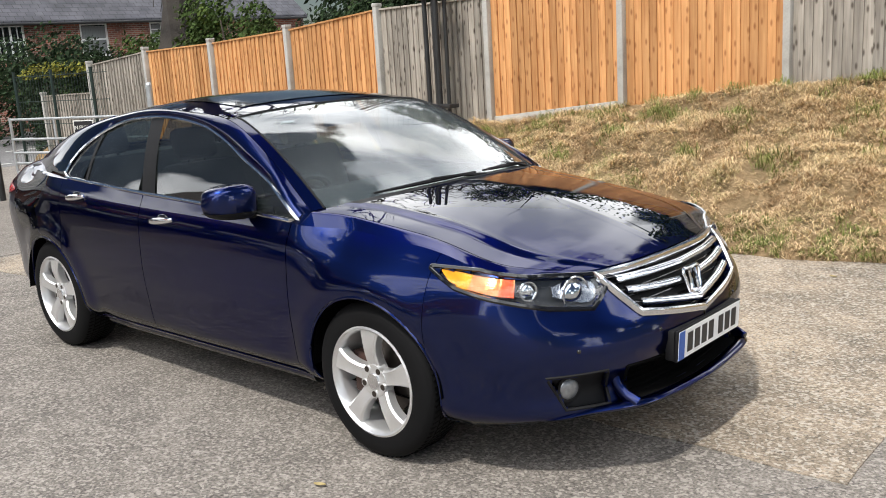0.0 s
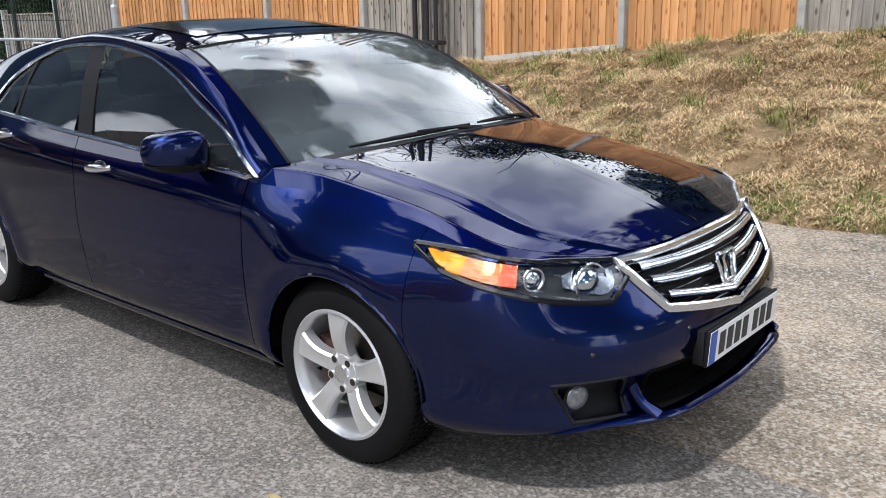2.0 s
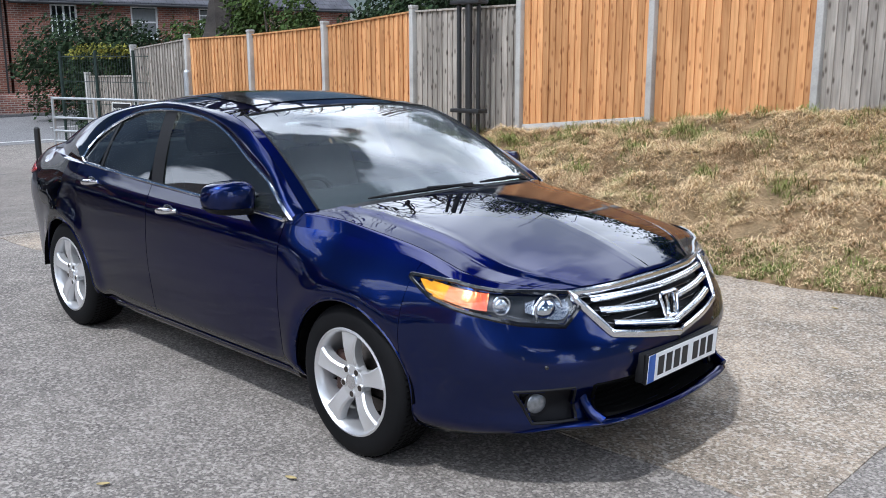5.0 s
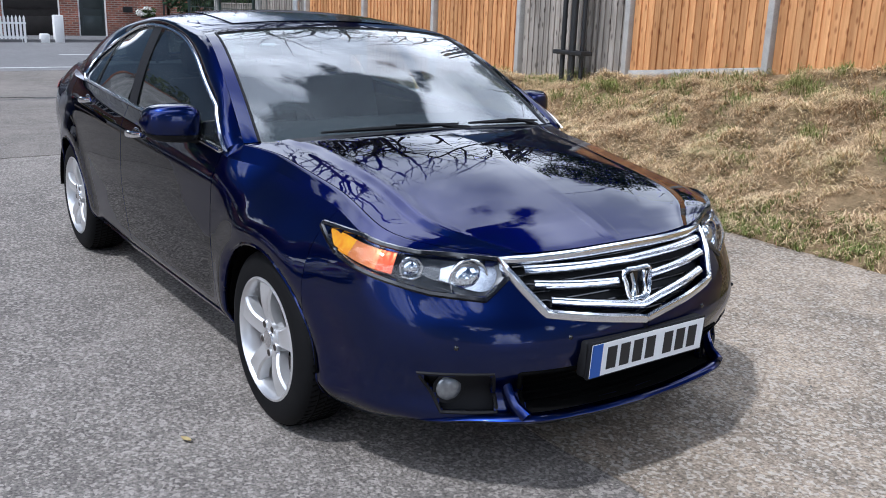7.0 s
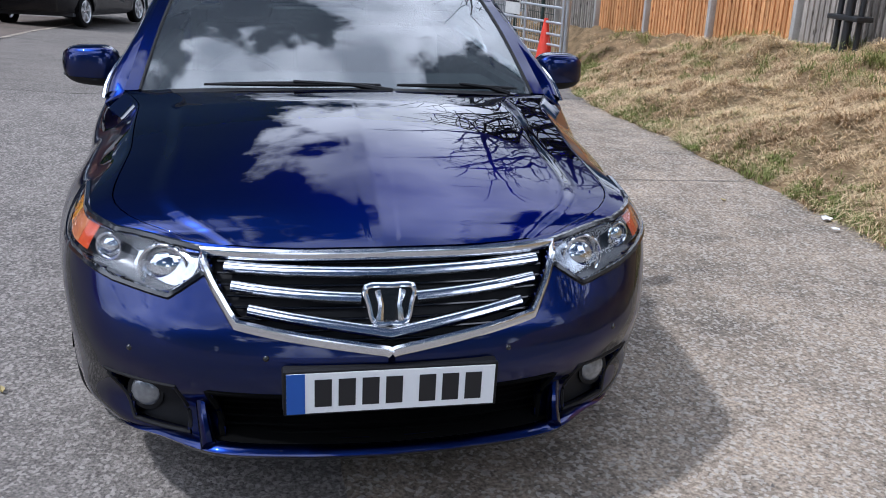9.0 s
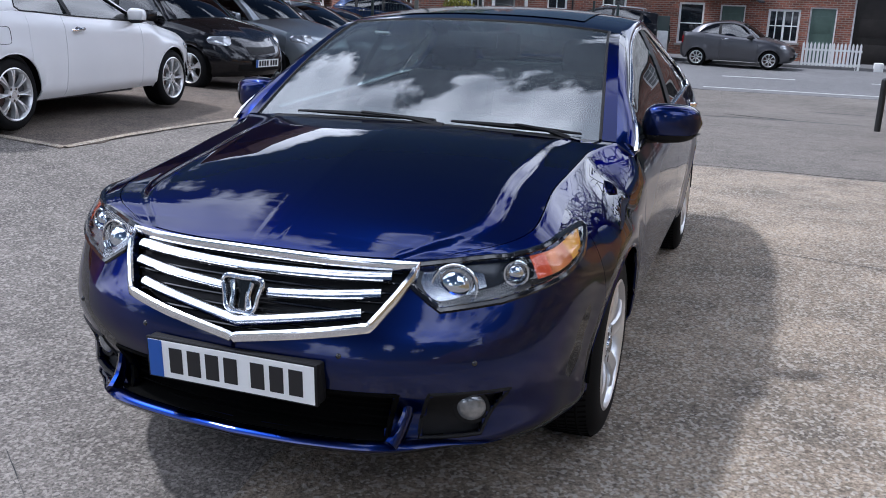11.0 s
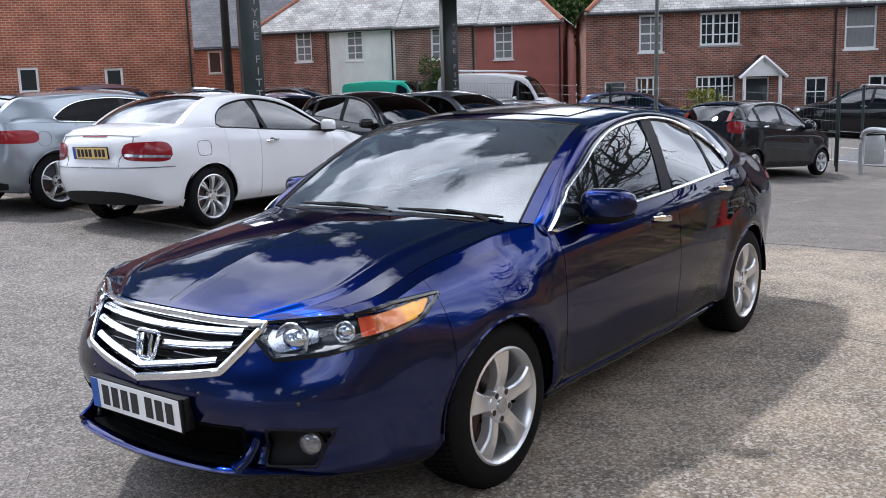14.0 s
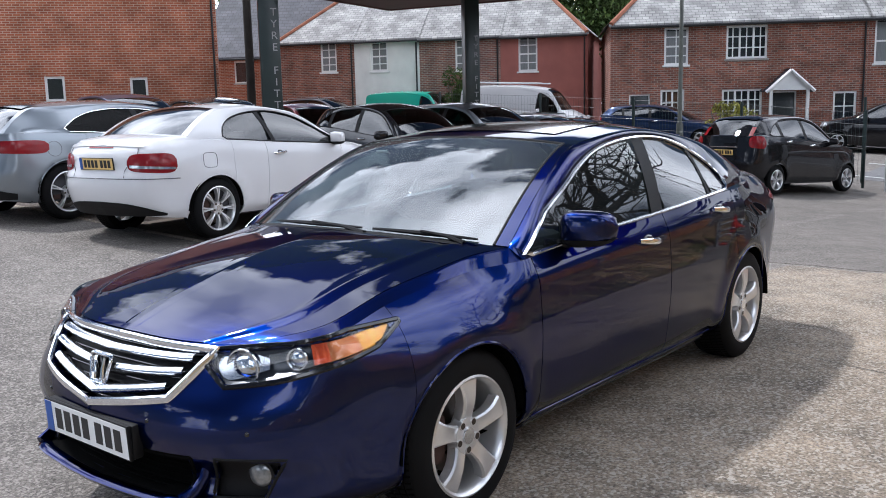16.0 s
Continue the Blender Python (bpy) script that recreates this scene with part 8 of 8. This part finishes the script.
lamps(c, sh, (2.0, 0.5, 0.64, 0.75, 1.7, 0.76), (-1.66, 0.86, 0.785, 0.93, -2.19, 0.46), 0.68)
part("roof_spoiler", sh.roof_mesh(sh.marks[1] - 1, sh.marks[1] + 2, 0.0, 0.88, 0.014), M_gloss, c)
part("rear_valance", patch(sh, [(sh.n - 1, 0.26), (sh.at_y(0.5, False), 0.265), (sh.at_y(0.8, False), 0.27)], [(sh.n - 1, 0.40), (sh.at_y(0.5, False), 0.39), (sh.at_y(0.8, False), 0.34)], 0.004, 4, 14), M_black, c)
part("rear_valance", patch(sh, [(sh.n - 1, 0.26), (sh.at_y(0.5, False), 0.265), (sh.at_y(0.8, False), 0.27)], [(sh.n - 1, 0.40), (sh.at_y(0.5, False), 0.39), (sh.at_y(0.8, False), 0.34)], 0.004, 4, 14, -1), M_black, c)
bm, pts = bmesh.new(), []
for k in range(24):
    p = sh.point(sh.at_x(-1.60 + 0.085 * math.cos(2 * math.pi * k / 24)), 0, 0.001, z=0.83 + 0.085 * math.sin(2 * math.pi * k / 24))
    pts.append((p.x, -p.y, p.z))
add_tube(bm, pts, 0.0028, 5, True)
part("fuel_flap", bm, M_greyp, c)
for nm, lab, sc, x, y, hd, mat in (
        ("hatchback_car", "black hatchback parked nose out in the bays", (0.98, 0.99, 1.02), -7.98, -7.72, 82, M_blackp),
        ("people_carrier", "silver people carrier parked nose out beside a black hatchback", (1.10, 1.03, 1.10), -10.8, -8.1, 82, M_silver),
        ("estate_car", "dark grey estate car with roof rails in the bays", (1.15, 1.03, 1.02), -13.9, -8.5, 82, M_greyp),
        ("hatchback_car", "dark blue hatchback at the end of the bays", (1.05, 1.02, 1.0), -17.0, -9.2, 82, M_navy),
        ("hatchback_car", "black hatchback parked against the building", (1.1, 1.02, 1.0), -8.2, -13.0, 75, M_blackp),
        ("hatchback_car", "maroon hatchback parked against the building", (1.0, 1.0, 0.98), -12.2, -14.6, 75, M_maroon),
        ("hatchback_car", "navy hatchback parked behind the silver car", (1.1, 1.0, 0.98), -7.2, -14.8, 80, M_navy),
        ("hatchback_car", "black five-door hatchback by the yard fence", (1.08, 1.04, 1.16), -16.9, -4.2, 165, M_blackp),
        ("sport_utility_car", "dark sport utility car parked along the road", (1.15, 1.06, 1.14), -27.2, -4.3, -88, M_blackp),
        ("saloon_car", "dark blue saloon parked along the road", (1.12, 1.0, 0.95), -25.0, -10.9, 104, M_navy),
        ("estate_car", "dark estate car parked by the far terrace", (1.15, 1.04, 1.12), -20.4, -22.6, 105, M_greyp)):
    q = scaled(HATCH, *sc, wheel_r=0.31, rim_r=0.215, arch_r=0.345, step=8.0, rows=12)
    c, sh = build_car(nm, lab, q, on_ground(x, y, hd), mat, GRP)
    lamps(c, sh, (1.78 * sc[0], 0.52, 0.66 * sc[2], 0.78 * sc[2], 1.48 * sc[0], 0.74), (-1.66 * sc[0], 0.79, 0.84 * sc[2], 1.055 * sc[2], -1.93 * sc[0], 0.60) if sc[2] == 1.16 else (-1.80 * sc[0], 0.74, 0.80 * sc[2], 1.0 * sc[2], -1.95 * sc[0], 0.58), 0.70 if sc[2] < 1.15 else 0.88, 0.42)
    if sc[2] == 1.16:
        i0, i1, i2 = sh.marks
        for sd in (1, -1):
            part("tail_lamp", sh.roof_mesh(i1 + 6, i2, 0.86, 1.0, 0.008, 4, sd), M_redlamp, c, "tall red tail lamp beside the rear window")
        part("roof_spoiler", sh.roof_mesh(i1 - 1, i1 + 2, 0.0, 0.86, 0.016), mat, c)
        bm = bmesh.new()
        add_tube(bm, [Vector((sh.point(u, 0, 0.004, z=0.99).x, sh.point(u, 0, 0.004, z=0.99).y, 0.99)) for u in [sh.at_y(0.34, False) + (sh.n - 1 - sh.at_y(0.34, False)) * k / 12 for k in range(13)]], 0.012, 6)
        mirrored(bm)
        part("boot_strip", bm, M_chrome, c, "thin bright strip above the number plate")
    if nm in ("estate_car", "sport_utility_car"):
        for sd in (1, -1):
            bm = bmesh.new()
            zz = q["house"]["roof"][1] - 0.02
            add_tube(bm, [(0.05, sd * 0.56, zz - 0.06), (0.0, sd * 0.56, zz + 0.01), (-1.3, sd * 0.55, zz + 0.0), (-1.36, sd * 0.55, zz - 0.06)], 0.014, 6)
            part("roof_rail", bm, M_galv, c)
FIAT = scaled(HATCH, 0.90, 0.95, 1.0, wheel_r=0.29, rim_r=0.2, arch_r=0.322, spokes=8, rim_style="thin", cuts=[1.3, 0.70, -0.45, -0.95],
              house=dict(ws_base=(0.80, 0.98), ws_top=(0.20, 1.38), roof=(-0.3, 1.47), rw_top=(-1.05, 1.38), rw_base=(-1.60, 1.02)),
              dlo=dict(top=[(0.60, 0.93), (0.42, 1.07), (0.22, 1.25), (-0.05, 1.34), (-0.4, 1.36), (-0.75, 1.31), (-1.0, 1.2), (-1.15, 1.05)], pillars=[-0.5]), handles=[(-0.3, 0.88)])
c, sh = build_car("small_car", "grey rounded three-door city car parked along the road", FIAT, on_ground(-27.0, 0.25, 82), M_greyp, GRP)
lamps(c, sh, (1.6, 0.5, 0.62, 0.76, 1.35, 0.7), (-1.62, 0.7, 0.72, 0.95, -1.75, 0.55), 0.6)
# vans
VAN = scaled(HATCH, 1.22, 1.14, 1.1, wheel_r=0.33, rim_r=0.21, arch_r=0.37, seats=False, no_rear_glass=True,
             house=dict(ws_base=(1.55, 1.15), ws_top=(0.95, 1.88), roof=(-0.4, 1.98), rw_top=(-2.34, 1.92), rw_base=(-2.42, 1.16), rail_y=(0.80, 0.76, 0.78, 0.86, 0.07)),
             dlo=dict(top=[(1.28, 1.09), (1.15, 1.3), (1.0, 1.55), (0.85, 1.68), (0.7, 1.70), (0.55, 1.69), (0.5, 1.45), (0.48, 1.12)], pillars=[], trim_mat=M_black, trim=0.006), handles=[(0.45, 1.0)])
c, sh = build_car("panel_van", "white panel van with roof rack parked by the terrace", VAN, on_ground(-23.7, -15.6, 108), M_white, GRP)
lamps(c, sh, (2.2, 0.6, 0.78, 0.95, 1.9, 0.85), (-2.25, 0.84, 0.75, 1.15, -2.41, 0.7), 0.65)
for sd in (0.6, -0.6):
    bm = bmesh.new()
    add_tube(bm, [(0.6, sd, 2.04), (-2.2, sd, 2.04)], 0.025, 6)
    part("roof_rack", bm, M_galv, c)
c, sh = build_car("panel_van", "turquoise van parked in front of the white house", scaled(VAN, 0.85, 0.95, 0.85, wheel_r=0.30, rim_r=0.2, arch_r=0.335), on_ground(-24.6, -21.6, 108), M_green, GRP)
lamps(c, sh, (2.1, 0.6, 0.78, 0.95, 1.8, 0.85), (-2.1, 0.84, 0.75, 1.1, -2.29, 0.7), 0.65)

# ---- posts, rails, signs by the yard ----
M_towergreen = material("dark_green_steel", (0.014, 0.030, 0.028), 0.4, scale=3, vary=0.3, coat=0.2)
M_letter = material("grey_letters", (0.42, 0.42, 0.42), 0.5)
for (x, y), w, words, lab in (((-8.23, -11.4), 0.40, "TYRE FITTING", "dark green steel sign column with raised vertical letters"), ((-17.2, -13.2), 0.42, "TYRE FITTING", "dark green steel canopy column with vertical letters")):
    col = thing("sign_column", lab, "column", m=Matrix.Translation((x, y, ground_z(x, y) - 0.02)) @ Matrix.Rotation(radians(-38), 4, "Z"))
    box("shaft", (-w / 2, w / 2, -w / 2, w / 2, 0.0, 4.72 - ground_z(x, y) + 0.02), M_towergreen, col, 0.01)
    box("base_plate", (-w / 2 - 0.08, w / 2 + 0.08, -w / 2 - 0.08, w / 2 + 0.08, 0.0, 0.03), M_towergreen, col)
    for i, ch in enumerate(words):
        if ch != " ":
            writing(ch, 0.21, Matrix.Translation((-w * 0.24, w / 2 + 0.004, 3.48 - ground_z(x, y) - 0.225 * i)) @ Matrix.Rotation(radians(90), 4, "X") @ Matrix.Rotation(radians(180), 4, "Y"), M_letter, col, "letter")
M_fascia = material("faded_red_fascia", (0.13, 0.06, 0.052), 0.7, scale=2, vary=0.3)
M_deck = material("canopy_sheeting", (0.22, 0.23, 0.23), 0.7, scale=3, vary=0.3)
canopy = thing("canopy", "flat forecourt canopy with a faded red underside on dark green columns", "canopy", m=pose(-12.8, -12.25, 0, 0, 0, 12.1))
box("deck", (-6.4, 6.4, -3.75, 3.75, 4.74, 5.30), M_deck, canopy, 0.02)
box("soffit", (-6.4, 6.4, -3.75, 3.75, 4.70, 4.736), M_fascia, canopy)
for dims in ((-6.46, 6.46, 3.76, 3.82, 4.66, 5.42), (-6.46, 6.46, -3.82, -3.76, 4.66, 5.42), (-6.47, -6.41, -3.75, 3.75, 4.66, 5.42), (6.41, 6.47, -3.75, 3.75, 4.66, 5.42)):
    box("fascia", dims, M_fascia, canopy, 0.01)
M_column = material("weathered_column", (0.16, 0.17, 0.15), 0.6, 0.2, scale=6, vary=0.3)
# yard fence with dark posts
for i, (x, y, h) in enumerate(((-19.41, -2.51, 2.1), (-19.2, -3.0, 1.85), (-20.03, -3.24, 2.1), (-20.5, -6.5, 1.85), (-21.0, -10.0, 1.85), (-21.3, -13.5, 1.85), (-20.4, -17.0, 1.85))):
    bm = bmesh.new()
    add_box(bm, -0.03, 0.03, -0.03, 0.03, -0.1, h, bevel=0.006)
    ob = part("mesh_fence_post", bm, M_towergreen)
    ob.matrix_basis = Matrix.Translation((x, y, ground_z(x, y)))
    tagged(ob, "dark green square steel fence post by the yard", "fence post", "yard fence posts")
run = [(-19.2, -3.0), (-20.5, -6.5), (-21.0, -10.0), (-21.3, -13.5), (-20.4, -17.0)]
for (xa, ya), (xb, yb) in zip(run, run[1:]):
    f = thing("wire_fence", "see-through dark wire mesh fence panel along the road", "fence", "yard fence panels")
    za, zb = ground_z(xa, ya), ground_z(xb, yb)
    for k in range(7):
        bm = bmesh.new()
        add_cyl(bm, (xa, ya, za + 0.1 + k * 0.28), (xb, yb, zb + 0.1 + k * 0.28), 0.003, 0.003, 4)
        part("wire", bm, M_towergreen, f, smooth=False)
    for k in range(36):
        t = (k + 0.5) / 36
        x, y, z = xa + (xb - xa) * t, ya + (yb - ya) * t, za + (zb - za) * t
        bm = bmesh.new()
        add_cyl(bm, (x, y, z + 0.05), (x, y, z + 1.8), 0.003, 0.003, 4)
        part("wire", bm, M_towergreen, f, smooth=False)
bol = thing("bollard", "square grey steel post beside the yard entrance", "bollard", m=pose(-17.6, -1.15, ground_z(-17.6, -1.15), 0, 0, 15))
box("post", (-0.11, 0.11, -0.11, 0.11, 0.0, 1.62), M_galv, bol, 0.01)
box("plate", (-0.15, -0.115, -0.12, 0.16, 0.0, 1.95), M_towergreen, bol, 0.005)
rail = thing("barrier_rail", "low galvanised hoop barrier beside the yard entrance", "barrier", m=pose(0, 0, 0))
bm = bmesh.new()
za = ground_z(-18.3, -1.8)
add_tube(bm, spline([(-17.7, -1.25, za + 1.05), (-18.2, -1.7, za + 1.12), (-18.75, -2.2, za + 1.12), (-18.95, -2.4, za + 0.9), (-18.95, -2.4, za)], 24), 0.06, 10)
part("hoop", bm, M_galv, rail)
box("panel", (-0.02, 0.02, -0.22, 0.22, 0.35, 1.0), M_galv, rail, 0.005, Matrix.Translation((-18.6, -2.05, za)) @ Matrix.Rotation(radians(35), 4, "Z"))
for x, y, h, r, lab in ((-22.4, -9.15, 6.5, 0.07, "grey tapered street lamp column by the road"), (-13.0, -17.9, 8.0, 0.13, "dark timber telegraph pole near the building"), (-17.0, -22.0, 7.0, 0.07, "thin grey pole near the building")):
    bm = bmesh.new()
    add_cyl(bm, (x, y, ground_z(x, y)), (x, y, h), r, r * 0.75, 14)
    if r < 0.1:
        add_cyl(bm, (x, y, ground_z(x, y)), (x, y, 0.9), r * 1.7, r * 1.5, 14)
    tagged(part("lamp_column", bm, M_column if r < 0.1 else M_darkbark), lab, "pole")
# white picket fence, bins
pk = thing("picket_fence", "white painted picket fence in front of the terrace", "fence", m=frame_of((-28.2, 2.2), (0.12, 0.99)))
for i in range(16):
    bm = bmesh.new()
    x = i * 0.115
    vs = [(x, 0), (x + 0.07, 0), (x + 0.07, 0.85), (x + 0.035, 0.93), (x, 0.85)]
    for yy in (0.0, 0.02):
        bm.faces.new([bm.verts.new((a, yy, b)) for a, b in vs])
    for (a, b), (c2, d2) in zip(vs, vs[1:] + vs[:1]):
        bm.faces.new([bm.verts.new(p) for p in ((a, 0, b), (c2, 0, d2), (c2, 0.02, d2), (a, 0.02, b))])
    ob = part("picket", bm, M_whitepaint, pk, smooth=False)
    ob.location.z = -0.42
for z in (0.2, 0.65):
    box("rail", (0, 1.82, 0.022, 0.05, z - 0.42, z - 0.36), M_whitepaint, pk, smooth=False)
for x, y, w, h, mat, nm, lab in ((-28.1, 4.55, 0.28, 0.35, M_whitepaint, "bucket", "small white plastic bucket on the footway"), (-28.1, 5.0, 0.3, 0.95, M_whitepaint, "cabinet", "pale green and white service cabinet on the footway")):
    tagged(box(nm, (x - w / 2, x + w / 2, y - w / 2, y + w / 2, -0.42, -0.42 + h), mat, None, 0.03), lab, nm)
# doorway side of the terrace across the road: garden wall, flowers, plaque
M_petal = leaf_material("white_petals", (0.80, 0.80, 0.76), (0.70, 0.62, 0.62))
M_terracotta = material("terracotta", (0.34, 0.13, 0.07), 0.85, scale=12, vary=0.3)
gw = thing("garden_wall", "low old brick garden wall with a rounded coping on the footway", "wall", m=frame_of((-28.3, 7.77), (0.12, 0.99)))
box("wall_body", (0.0, 2.5, 0.0, 0.30, -0.45, 0.27), M_brick_d, gw, 0.01, smooth=False)
bm = bmesh.new()
add_tube(bm, [(0.0 + 0.25 * i, 0.15, 0.275) for i in range(11)], 0.17, 10, flat=0.45)
part("coping", bm, M_brick_d, gw)
hb = thing("hanging_basket", "hanging basket of white flowers on the brick wall", "flower basket", m=pose(-29.80, 8.42, 0.52))
bm = bmesh.new()
bmesh.ops.create_uvsphere(bm, u_segments=16, v_segments=8, radius=0.20)
bmesh.ops.delete(bm, geom=[v for v in bm.verts if v.co.z > 0.02], context="VERTS")
solid(bm, 0.012)
part("bowl", bm, M_darkbark, hb)
bm = bmesh.new()
add_tube(bm, [(-0.30, 0.0, 0.62), (-0.02, 0.0, 0.62), (0.0, 0.0, 0.58), (0.0, 0.0, 0.05)], 0.008, 6)
part("bracket", bm, M_blackmetal, hb)
leaves("foliage", hb, M_leaf, 500, 0.05, clump_sampler((0, 0, 0.08), (0.30, 0.40, 0.16), 12, 71), 72)
leaves("flower", hb, M_petal, 420, 0.055, clump_sampler((0, 0, 0.14), (0.34, 0.44, 0.16), 10, 73), 74)
tagged(box("wall_plaque", (-30.118, -30.085, 7.70, 8.05, 0.60, 0.80), M_blackmetal, None, 0.012), "small dark plaque fixed beside the doorway", "plaque")
for x, y, w in ((-29.55, 7.62, 0.16), (-29.50, 8.02, 0.13)):
    pt = thing("plant_pot", "terracotta pot with a small green plant on the footway", "plant pot", "pots by the door", m=pose(x, y, -0.43))
    bm = bmesh.new()
    add_cyl(bm, (0, 0, 0), (0, 0, 0.26), w * 0.75, w, 16)
    add_cyl(bm, (0, 0, 0.24), (0, 0, 0.29), w * 1.1, w * 1.1, 16)
    part("pot", bm, M_terracotta, pt)
    leaves("plant", pt, M_leafdark, 320, 0.05, clump_sampler((0, 0, 0.42), (w * 1.2, w * 1.2, 0.2), 8, 75 + int(w * 100)), 76)
hedge("garden_shrub", "yellow-green shrub in front of the brick terrace", (-25.3, -8.9, 1.0), (0.8, 0.9, 0.8), 3500, 0.05, 51, M_leafyellow, 16)
hedge("climbing_plant", "green climber by a terrace door", (-26.1, -20.8, 2.2), (0.6, 0.6, 0.9), 2600, 0.06, 52, M_leaf, 14)
hedge("distant_tree", "large green tree behind the terraces", (-40, -46, 6), (8, 7, 7), 22000, 0.3, 61, M_leaf, 60)
hedge("distant_tree", "dark green tree above the roofs", (-52, -20, 6), (8, 10, 6), 26000, 0.32, 62, M_leaf, 60)
hedge("distant_tree", "green tree behind the brick house", (-50, 20, 6), (8, 12, 7), 9000, 0.3, 63, M_leafdark, 60)
hedge("distant_tree", "bright green tree between the terraces", (-37.5, -21.5, 5.0), (4.5, 4.5, 5.0), 24000, 0.13, 65, M_leaf, 60)
hedge("garden_hedge", "low clipped hedge along the road fence", (-21.6, -12.0, 0.1), (0.5, 3.0, 0.5), 4000, 0.06, 64, M_leaf, 30)
